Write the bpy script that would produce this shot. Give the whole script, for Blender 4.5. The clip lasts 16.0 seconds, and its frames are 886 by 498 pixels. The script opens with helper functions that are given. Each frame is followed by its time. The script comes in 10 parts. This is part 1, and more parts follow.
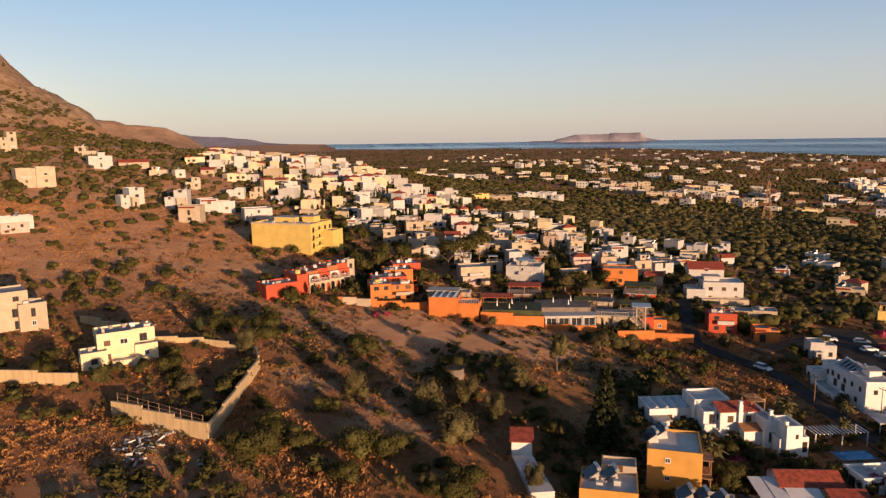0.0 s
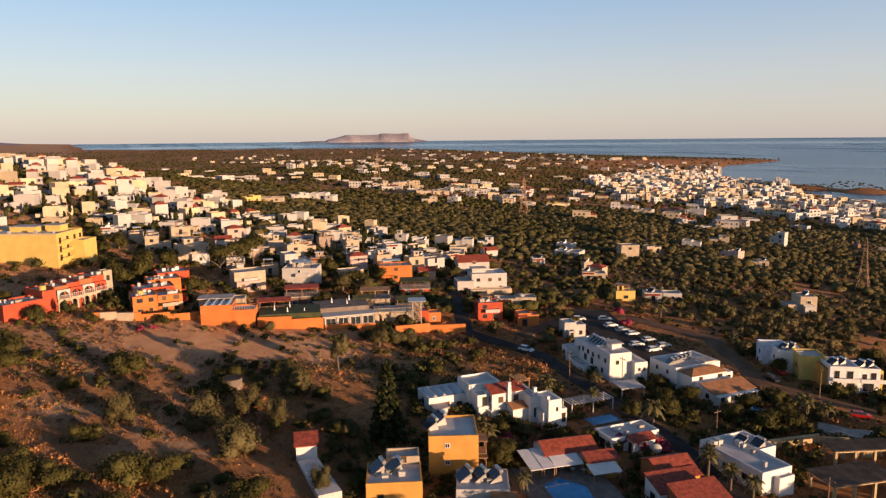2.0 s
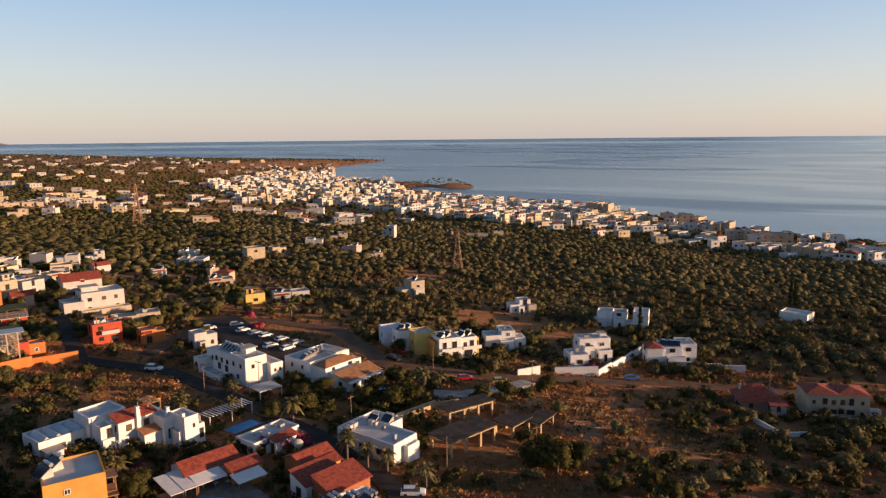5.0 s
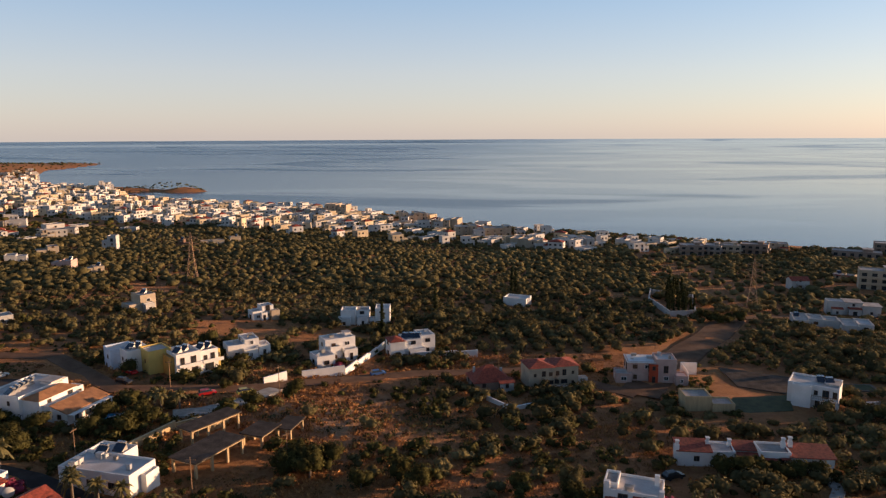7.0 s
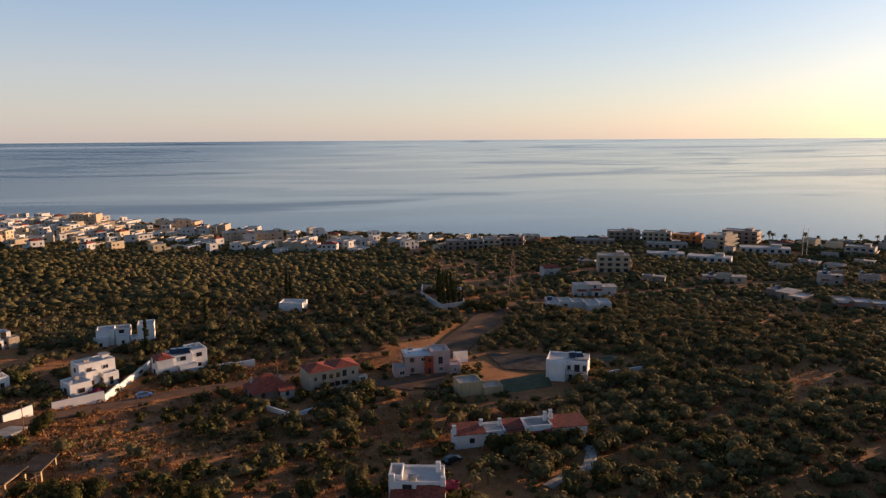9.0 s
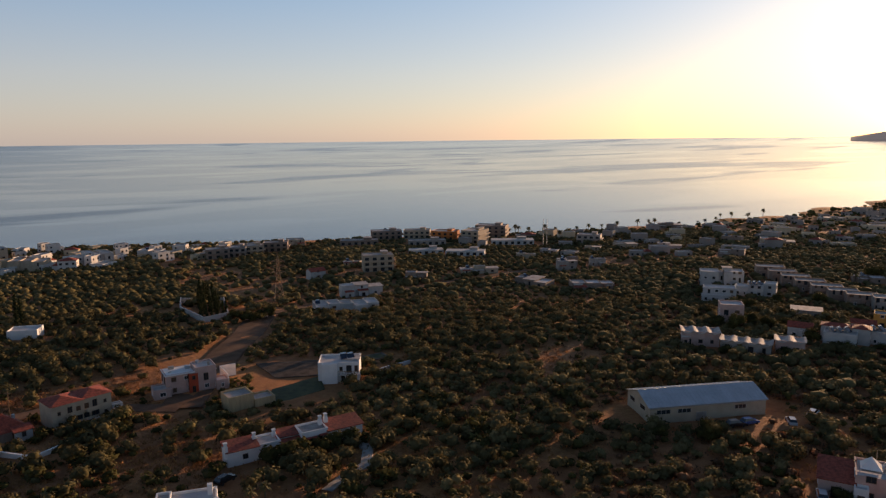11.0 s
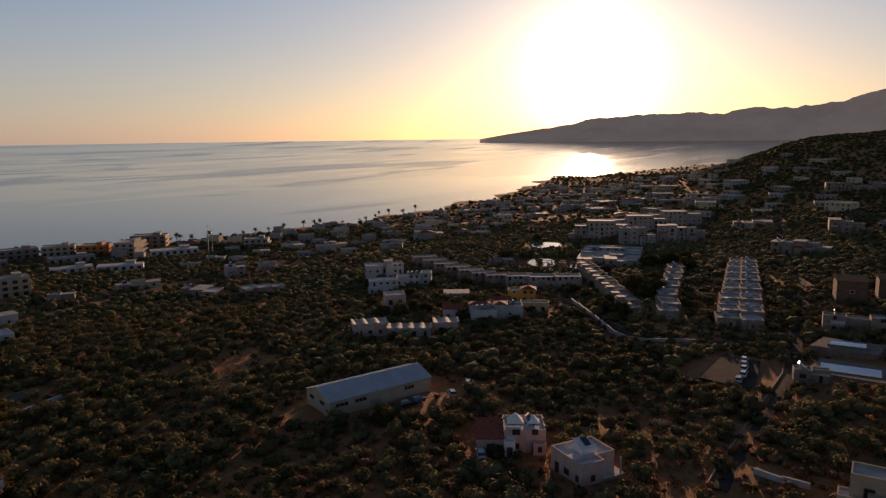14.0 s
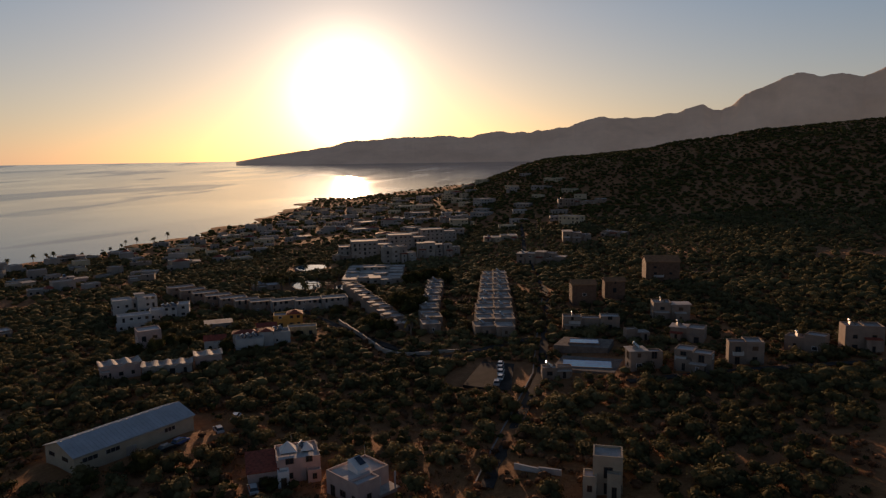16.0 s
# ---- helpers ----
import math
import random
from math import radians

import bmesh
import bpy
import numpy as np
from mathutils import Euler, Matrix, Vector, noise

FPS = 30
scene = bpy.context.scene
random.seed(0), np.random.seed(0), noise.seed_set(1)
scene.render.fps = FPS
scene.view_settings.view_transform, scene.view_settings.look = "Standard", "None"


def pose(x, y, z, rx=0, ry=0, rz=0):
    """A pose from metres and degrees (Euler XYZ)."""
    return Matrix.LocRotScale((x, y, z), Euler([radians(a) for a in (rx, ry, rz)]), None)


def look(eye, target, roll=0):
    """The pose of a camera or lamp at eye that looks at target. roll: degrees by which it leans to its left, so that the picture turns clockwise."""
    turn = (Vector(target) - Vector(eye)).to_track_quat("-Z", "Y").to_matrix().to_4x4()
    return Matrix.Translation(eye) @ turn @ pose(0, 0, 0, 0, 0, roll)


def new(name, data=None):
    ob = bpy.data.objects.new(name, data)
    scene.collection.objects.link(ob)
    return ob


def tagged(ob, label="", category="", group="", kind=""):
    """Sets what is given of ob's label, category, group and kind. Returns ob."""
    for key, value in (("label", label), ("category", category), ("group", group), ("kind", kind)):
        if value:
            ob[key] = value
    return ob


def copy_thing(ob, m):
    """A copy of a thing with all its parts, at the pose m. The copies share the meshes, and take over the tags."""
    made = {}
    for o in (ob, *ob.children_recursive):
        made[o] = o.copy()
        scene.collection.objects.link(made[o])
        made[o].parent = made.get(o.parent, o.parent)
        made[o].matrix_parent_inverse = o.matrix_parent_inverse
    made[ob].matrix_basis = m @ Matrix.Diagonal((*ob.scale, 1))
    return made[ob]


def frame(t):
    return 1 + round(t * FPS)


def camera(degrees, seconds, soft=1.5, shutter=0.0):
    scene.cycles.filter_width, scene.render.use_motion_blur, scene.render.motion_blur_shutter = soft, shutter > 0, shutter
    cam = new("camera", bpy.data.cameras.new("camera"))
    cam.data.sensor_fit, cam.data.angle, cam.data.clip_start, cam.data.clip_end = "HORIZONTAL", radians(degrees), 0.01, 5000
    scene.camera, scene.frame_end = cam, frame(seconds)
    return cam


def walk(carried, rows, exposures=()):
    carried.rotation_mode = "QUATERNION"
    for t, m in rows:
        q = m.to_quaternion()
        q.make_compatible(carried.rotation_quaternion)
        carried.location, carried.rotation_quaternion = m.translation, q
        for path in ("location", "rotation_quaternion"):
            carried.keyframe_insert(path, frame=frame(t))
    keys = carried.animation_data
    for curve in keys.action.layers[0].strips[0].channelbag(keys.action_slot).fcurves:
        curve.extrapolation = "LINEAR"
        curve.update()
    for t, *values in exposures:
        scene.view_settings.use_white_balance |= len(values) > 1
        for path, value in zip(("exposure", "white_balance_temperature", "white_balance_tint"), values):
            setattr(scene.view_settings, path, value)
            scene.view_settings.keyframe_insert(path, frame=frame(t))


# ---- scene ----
CAM_Z = 85.0
cam = camera(64.33, 16.0, 1.3)


def turn(yaw, pitch, roll):
    """Hovering camera: yaw clockwise from north, pitch down, roll clockwise."""
    return pose(0, 0, CAM_Z, 90 - pitch, 0, -yaw) @ pose(0, 0, 0, 0, 0, -roll)


walk(cam, [
    (0, turn(-79.98, 8.80, 0.77)),
    (0.5, turn(-76.78, 8.84, 0.72)),
    (1, turn(-71.21, 8.88, 0.63)),
    (1.5, turn(-66.29, 8.94, 0.60)),
    (2, turn(-61.71, 8.98, 0.53)),
    (2.5, turn(-56.77, 9.03, 0.46)),
    (3, turn(-51.71, 9.07, 0.42)),
    (3.5, turn(-46.49, 9.10, 0.40)),
    (4, turn(-41.41, 9.13, 0.33)),
    (4.2, turn(-39.47, 9.14, 0.37)),
    (6.3, turn(-18.13, 9.03, 0.36)),
    (6.5, turn(-15.96, 9.06, 0.22)),
    (7, turn(-10.48, 9.07, 0.28)),
    (7.5, turn(-5.67, 9.06, 0.26)),
    (8, turn(-1.37, 9.04, 0.34)),
    (8.5, turn(3.17, 9.03, 0.30)),
    (9, turn(7.99, 9.02, 0.37)),
    (9.2, turn(9.91, 9.01, 0.37)),
    (11.3, turn(30.09, 9.00, 0.62)),
    (11.5, turn(32.07, 9.02, 0.57)),
    (12, turn(36.82, 9.05, 0.57)),
    (12.5, turn(41.14, 9.05, 0.58)),
    (13, turn(45.30, 9.07, 0.64)),
    (13.5, turn(49.57, 9.08, 0.67)),
    (14, turn(53.94, 9.09, 0.75)),
    (14.5, turn(58.64, 9.12, 0.79)),
    (15, turn(63.39, 9.13, 0.82)),
    (15.5, turn(68.39, 9.16, 0.86)),
    (16, turn(73.15, 7.58, 0.87)),
], exposures=[(0.0, 0.55, 6500, 17), (1.5, 0.66, 6500, 17), (3.0, 0.75, 6450, 17), (4.0, 0.75, 6450, 17), (7.5, 0.75, 6450, 17), (9.0, 0.66, 6450, 18), (12.0, 0.22, 6650, 20), (13.5, -0.10, 6700, 23), (14.5, -0.28, 6750, 22), (16.0, -0.47, 6800, 20)])

# ---- light ----
SUN_AZ, SUN_EL = 65.8, 4.8
world = bpy.data.worlds.new("sky")
scene.world = world
world.use_nodes = True
_n = world.node_tree.nodes
_sky = _n.new("ShaderNodeTexSky")
_sky.sky_type = "NISHITA"
_sky.sun_disc = False
_sky.sun_elevation = radians(SUN_EL)
_sky.sun_rotation = radians(SUN_AZ)
_sky.altitude = 0
_sky.air_density, _sky.dust_density, _sky.ozone_density = 1.0, 0.6, 2.5
_ln = world.node_tree.links
_co, _xyz, _mr, _ramp, _mix = (_n.new(k) for k in ("ShaderNodeTexCoord", "ShaderNodeSeparateXYZ", "ShaderNodeMapRange", "ShaderNodeValToRGB", "ShaderNodeMix"))
_ln.new(_co.outputs["Generated"], _xyz.inputs[0])
_ln.new(_xyz.outputs[2], _mr.inputs[0])
_mr.inputs["From Max"].default_value = 0.5
_ln.new(_mr.outputs[0], _ramp.inputs[0])
# pale morning haze over the clear sky
_e = _ramp.color_ramp.elements
_e[0].position, _e[0].color = 0.0, (0.93, 0.88, 0.86, 1)
_e[1].position, _e[1].color = 1.0, (0.05, 0.09, 0.17, 1)
for _p, _c in ((0.17, (0.82, 0.82, 0.88, 1)), (0.37, (0.50, 0.68, 0.90, 1)), (0.62, (0.20, 0.30, 0.46, 1))):
    _e.new(_p).color = _c
_mix.data_type, _mix.blend_type = "RGBA", "ADD"
_mix.inputs[0].default_value = 1.0
_half, _pale = (_n.new("ShaderNodeVectorMath") for _ in range(2))
for _v, _k in ((_half, 0.5), (_pale, 2.0)):
    _v.operation = "SCALE"
    _v.inputs["Scale"].default_value = _k
_ln.new(_sky.outputs[0], _half.inputs[0])
_ln.new(_ramp.outputs[0], _pale.inputs[0])
_ln.new(_half.outputs[0], _mix.inputs[6])
_ln.new(_pale.outputs[0], _mix.inputs[7])
# bright haze round the sun
_dot, _pow, _amp, _warm, _sum = (_n.new(k) for k in ("ShaderNodeVectorMath", "ShaderNodeMath", "ShaderNodeMath", "ShaderNodeVectorMath", "ShaderNodeVectorMath"))
_dot.operation, _pow.operation, _amp.operation, _warm.operation, _sum.operation = "DOT_PRODUCT", "POWER", "MULTIPLY", "SCALE", "ADD"
_ln.new(_co.outputs["Generated"], _dot.inputs[0])
_dot.inputs[1].default_value = [math.sin(radians(SUN_AZ)) * math.cos(radians(SUN_EL)), math.cos(radians(SUN_AZ)) * math.cos(radians(SUN_EL)), math.sin(radians(SUN_EL))]
_ln.new(_dot.outputs["Value"], _pow.inputs[0])
_pow.inputs[1].default_value = 520
_ln.new(_pow.outputs[0], _amp.inputs[0])
_amp.inputs[1].default_value = 21
_pow2, _amp2 = _n.new("ShaderNodeMath"), _n.new("ShaderNodeMath")
_pow2.operation, _amp2.operation = "POWER", "MULTIPLY_ADD"
_ln.new(_dot.outputs["Value"], _pow2.inputs[0])
_pow2.inputs[1].default_value = 110
_ln.new(_pow2.outputs[0], _amp2.inputs[0])
_amp2.inputs[1].default_value = 2.3
_pow3, _amp3 = _n.new("ShaderNodeMath"), _n.new("ShaderNodeMath")
_up = _n.new("ShaderNodeMath")
_up.operation = "MAXIMUM"
_pow3.operation, _amp3.operation = "POWER", "MULTIPLY_ADD"
_ln.new(_dot.outputs["Value"], _up.inputs[0])
_up.inputs[1].default_value = 0.0
_ln.new(_up.outputs[0], _pow3.inputs[0])
_pow3.inputs[1].default_value = 7
_ln.new(_pow3.outputs[0], _amp3.inputs[0])
_amp3.inputs[1].default_value = 0.7
_ln.new(_amp.outputs[0], _amp3.inputs[2])
_ln.new(_amp3.outputs[0], _amp2.inputs[2])
_warm.inputs[0].default_value = (1.0, 0.80, 0.57)
_ln.new(_amp2.outputs[0], _warm.inputs["Scale"])
_ln.new(_mix.outputs[2], _sum.inputs[0])
_ln.new(_warm.outputs[0], _sum.inputs[1])
_ln.new(_sum.outputs[0], _n["Background"].inputs[0])
_n["Background"].inputs[1].default_value = 0.15

sun = new("sun", bpy.data.lights.new("sun", "SUN"))
sun.data.energy, sun.data.angle, sun.data.color = 5.0, radians(0.6), (1.0, 0.64, 0.36)
_sd = Vector((math.sin(radians(SUN_AZ)) * math.cos(radians(SUN_EL)), math.cos(radians(SUN_AZ)) * math.cos(radians(SUN_EL)), math.sin(radians(SUN_EL))))
sun.matrix_world = look(_sd * 50, (0, 0, 0))

# ---- materials ----
def material(name, colour, rough=0.8, metal=0.0, vary=0.15, scale=1.0, fine=12.0, bump=0.2, second=None, per_object=0.0, per_island=0.0, spec=0.4, stretch=(1, 1, 1)):
    """Procedural surface: two scales of tone, grain bump, optional second tone in patches."""
    m = bpy.data.materials.new(name)
    m.use_nodes = True
    nt = m.node_tree
    n, ln = nt.nodes, nt.links
    b = n["Principled BSDF"]
    b.inputs["Roughness"].default_value = rough
    b.inputs["Metallic"].default_value = metal
    b.inputs["Specular IOR Level"].default_value = spec
    co = n.new("ShaderNodeTexCoord")
    mp = n.new("ShaderNodeMapping")
    mp.inputs["Scale"].default_value = stretch
    ln.new(co.outputs["Object"], mp.inputs[0])
    big = n.new("ShaderNodeTexNoise")
    big.inputs["Scale"].default_value, big.inputs["Detail"].default_value = scale, 5
    small = n.new("ShaderNodeTexNoise")
    small.inputs["Scale"].default_value, small.inputs["Detail"].default_value = fine, 3
    ln.new(mp.outputs[0], big.inputs[0])
    ln.new(mp.outputs[0], small.inputs[0])
    ramp = n.new("ShaderNodeValToRGB")
    c0 = [c * (1 - vary) for c in (second or colour)]
    c1 = [min(1, c * (1 + vary)) for c in colour]
    ramp.color_ramp.elements[0].position, ramp.color_ramp.elements[0].color = 0.36, (*c0, 1)
    ramp.color_ramp.elements[1].position, ramp.color_ramp.elements[1].color = 0.62, (*c1, 1)
    ln.new(big.outputs[0], ramp.inputs[0])
    hsv = n.new("ShaderNodeHueSaturation")
    ln.new(ramp.outputs[0], hsv.inputs["Color"])
    mul = n.new("ShaderNodeMapRange")
    mul.inputs["From Min"].default_value, mul.inputs["From Max"].default_value = 0.3, 0.7
    mul.inputs["To Min"].default_value, mul.inputs["To Max"].default_value = 1 - vary * 0.6, 1 + vary * 0.6
    ln.new(small.outputs[0], mul.inputs[0])
    last = mul.outputs[0]
    for amount, src in ((per_object, "ShaderNodeObjectInfo"), (per_island, "ShaderNodeNewGeometry")):
        if amount:
            inf = n.new(src)
            mr = n.new("ShaderNodeMapRange")
            mr.inputs["To Min"].default_value, mr.inputs["To Max"].default_value = 1 - amount, 1 + amount
            ln.new(inf.outputs["Random" if amount == per_object and src == "ShaderNodeObjectInfo" else "Random Per Island"], mr.inputs[0])
            mm = n.new("ShaderNodeMath")
            mm.operation = "MULTIPLY"
            ln.new(last, mm.inputs[0])
            ln.new(mr.outputs[0], mm.inputs[1])
            last = mm.outputs[0]
    ln.new(last, hsv.inputs["Value"])
    ln.new(hsv.outputs[0], b.inputs["Base Color"])
    if bump:
        bp = n.new("ShaderNodeBump")
        bp.inputs["Strength"].default_value, bp.inputs["Distance"].default_value = bump, 0.1
        ln.new(small.outputs[0], bp.inputs["Height"])
        ln.new(bp.outputs[0], b.inputs["Normal"])
    return m


PLASTER = {
    "white": material("white_plaster", (0.46, 0.445, 0.42), vary=0.07, scale=0.5, fine=6, bump=0.1, per_object=0.06),
    # copy of white_plaster with a higher base colour
    "fresh": material("fresh_whitewash", (0.72, 0.70, 0.67), vary=0.05, scale=0.5, fine=6, bump=0.1, per_object=0.04),
    "cream": material("cream_plaster", (0.42, 0.34, 0.245), vary=0.08, scale=0.5, fine=6, bump=0.1, per_object=0.06),
    "yellow": material("yellow_plaster", (0.58, 0.42, 0.12), vary=0.07, scale=0.4, fine=6, bump=0.1),
    "ochre": material("ochre_plaster", (0.54, 0.28, 0.062), vary=0.08, scale=0.4, fine=6, bump=0.1),
    "sienna": material("sienna_plaster", (0.33, 0.12, 0.045), vary=0.1, scale=0.4, fine=6, bump=0.12),
    "orange": material("orange_plaster", (0.52, 0.165, 0.038), vary=0.10, scale=0.3, fine=5, bump=0.12),
    "red": material("red_plaster", (0.43, 0.068, 0.027), vary=0.10, scale=0.3, fine=5, bump=0.12),
    "pink": material("pink_plaster", (0.50, 0.35, 0.30), vary=0.08, scale=0.5, fine=6, bump=0.1),
}
PLASTER.update({
    "stone": material("stone_wall", (0.36, 0.29, 0.21), vary=0.25, scale=1.2, fine=4, bump=0.4),
    # tan, where eastern fronts use it, puts their shade into the wall colour
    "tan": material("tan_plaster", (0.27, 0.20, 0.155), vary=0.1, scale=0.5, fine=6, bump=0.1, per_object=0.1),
    "buff": material("buff_concrete_wall", (0.46, 0.34, 0.19), vary=0.12, scale=0.5, fine=3, bump=0.2, stretch=(3, 3, 0.3)),
    "blue": material("pale_blue_plaster", (0.52, 0.60, 0.70), vary=0.08, scale=0.5, fine=6, bump=0.1),
    "ivory": material("ivory_plaster", (0.66, 0.56, 0.36), vary=0.07, scale=0.5, fine=6, bump=0.1),
    # dun: darker copy of white plaster, shade of the eastern fronts in its colour
    "dun": material("shade_dun_plaster", (0.33, 0.285, 0.245), vary=0.14, scale=0.4, fine=4, bump=0.12, per_object=0.14),
    "brick": material("raw_brick_wall", (0.15, 0.085, 0.055), vary=0.2, scale=1.0, fine=5, bump=0.3),
})
M_ROOF = material("grey_screed_roof", (0.42, 0.37, 0.33), vary=0.2, scale=0.4, fine=3, bump=0.15, per_object=0.15)
M_WHITEROOF = material("whitewashed_roof", (0.54, 0.50, 0.47), vary=0.12, scale=0.35, fine=3, bump=0.12, per_object=0.08)
M_TILE = material("red_clay_tiles", (0.27, 0.055, 0.030), vary=0.32, scale=1.6, fine=7, bump=0.8, stretch=(1, 1, 1))
M_BROWNTILE = material("brown_clay_tiles", (0.32, 0.15, 0.065), vary=0.2, scale=0.8, fine=9, bump=0.5)
M_GLASS = material("dark_window_glass", (0.03, 0.035, 0.04), rough=0.12, vary=0.2, bump=0, spec=0.6)
M_SHUTTER = material("dark_wood_shutter", (0.10, 0.055, 0.03), rough=0.6, vary=0.2, fine=20)
M_WOOD = material("weathered_timber", (0.24, 0.14, 0.075), rough=0.75, vary=0.25, fine=10)
M_CONCRETE = material("raw_concrete", (0.33, 0.30, 0.26), vary=0.2, scale=0.6, fine=5, bump=0.25)
M_SLAB = material("weathered_dark_concrete", (0.085, 0.066, 0.052), rough=0.95, spec=0.1, vary=0.3, scale=0.5, fine=4, bump=0.3)
M_METAL = material("galvanised_steel", (0.42, 0.40, 0.38), rough=0.45, metal=0.7, vary=0.15)
M_RUST = material("painted_steel_lattice", (0.42, 0.26, 0.15), rough=0.6, metal=0.2, vary=0.2)
M_TANK = material("stainless_tank", (0.62, 0.62, 0.60), rough=0.25, metal=0.8, vary=0.05, bump=0)
M_PANEL = material("solar_collector_glass", (0.02, 0.03, 0.05), rough=0.15, vary=0.2, bump=0, spec=0.7)
M_SHEET = material("corrugated_sheet_roof", (0.42, 0.44, 0.46), rough=0.4, metal=0.3, vary=0.1, scale=0.3, fine=2, bump=0.1)
M_CANVAS = material("white_canvas", (0.74, 0.70, 0.66), rough=0.9, vary=0.06, bump=0.1)
M_ASPHALT = material("worn_asphalt", (0.052, 0.043, 0.038), rough=0.95, spec=0.1, vary=0.25, scale=0.3, fine=4, bump=0.2)
M_TRACK = material("pale_dirt_track", (0.15, 0.088, 0.055), rough=0.95, spec=0.1, vary=0.2, scale=0.3, fine=3, bump=0.3)
M_PAVING = material("stone_paving", (0.19, 0.155, 0.13), rough=0.9, spec=0.15, vary=0.2, scale=0.6, fine=4, bump=0.2)
M_POOL = material("pool_water", (0.03, 0.27, 0.52), rough=0.06, vary=0.15, scale=0.6, fine=2, bump=0.05, spec=0.5)
M_AQUA = material("lagoon_water", (0.05, 0.14, 0.20), rough=0.03, vary=0.1, scale=0.3, fine=2, bump=0.05, spec=0.5)
M_LAWN = material("clipped_lawn", (0.050, 0.056, 0.018), vary=0.3, scale=0.5, fine=6, bump=0.3)
M_BARK = material("olive_bark", (0.13, 0.10, 0.075), vary=0.3, scale=3, fine=14, bump=0.5)
M_OLIVE = material("olive_foliage", (0.106, 0.090, 0.040), rough=0.95, spec=0.05, vary=0.3, scale=0.12, fine=1.5, bump=0, per_island=0.2, per_object=0.12)
M_SAGE = material("silver_olive_foliage", (0.155, 0.128, 0.058), rough=0.95, spec=0.05, vary=0.3, scale=0.12, fine=1.5, bump=0, per_island=0.2)
M_GREEN = material("broadleaf_foliage", (0.074, 0.068, 0.022), rough=0.95, spec=0.08, vary=0.3, scale=0.3, fine=2, bump=0, per_island=0.3, per_object=0.12)
M_DARKGREEN = material("conifer_foliage", (0.034, 0.040, 0.016), rough=0.95, spec=0.08, vary=0.3, scale=0.3, fine=2, bump=0, per_island=0.3)
M_SCRUB = material("dry_scrub", (0.34, 0.172, 0.066), rough=0.95, spec=0.08, vary=0.35, scale=0.1, fine=2, bump=0, per_island=0.35)
M_THORN = material("dry_thorn_shrub", (0.155, 0.082, 0.044), rough=0.95, spec=0.08, vary=0.35, scale=0.2, fine=2, bump=0, per_island=0.35)
M_PALM = material("palm_fronds", (0.115, 0.098, 0.032), rough=0.8, vary=0.3, scale=1, fine=4, bump=0, per_island=0.25)
M_FLOWER = material("bougainvillea_blossom", (0.30, 0.028, 0.06), rough=0.7, vary=0.3, scale=1, fine=4, bump=0, per_island=0.3)


def leafy(m, share=0.18):
    """Leaves let part of the light through."""
    n, ln = m.node_tree.nodes, m.node_tree.links
    b, out = n["Principled BSDF"], n["Material Output"]
    thin, mix, tone = n.new("ShaderNodeBsdfTranslucent"), n.new("ShaderNodeMixShader"), n.new("ShaderNodeHueSaturation")
    tone.inputs["Hue"].default_value, tone.inputs["Value"].default_value = 0.49, 1.25
    ln.new(b.inputs["Base Color"].links[0].from_socket, tone.inputs["Color"])
    ln.new(tone.outputs[0], thin.inputs["Color"])
    mix.inputs[0].default_value = share
    ln.new(b.outputs[0], mix.inputs[1])
    ln.new(thin.outputs[0], mix.inputs[2])
    ln.new(mix.outputs[0], out.inputs["Surface"])


for _m in (M_OLIVE, M_SAGE, M_GREEN, M_DARKGREEN, M_SCRUB, M_THORN, M_PALM):
    leafy(_m)


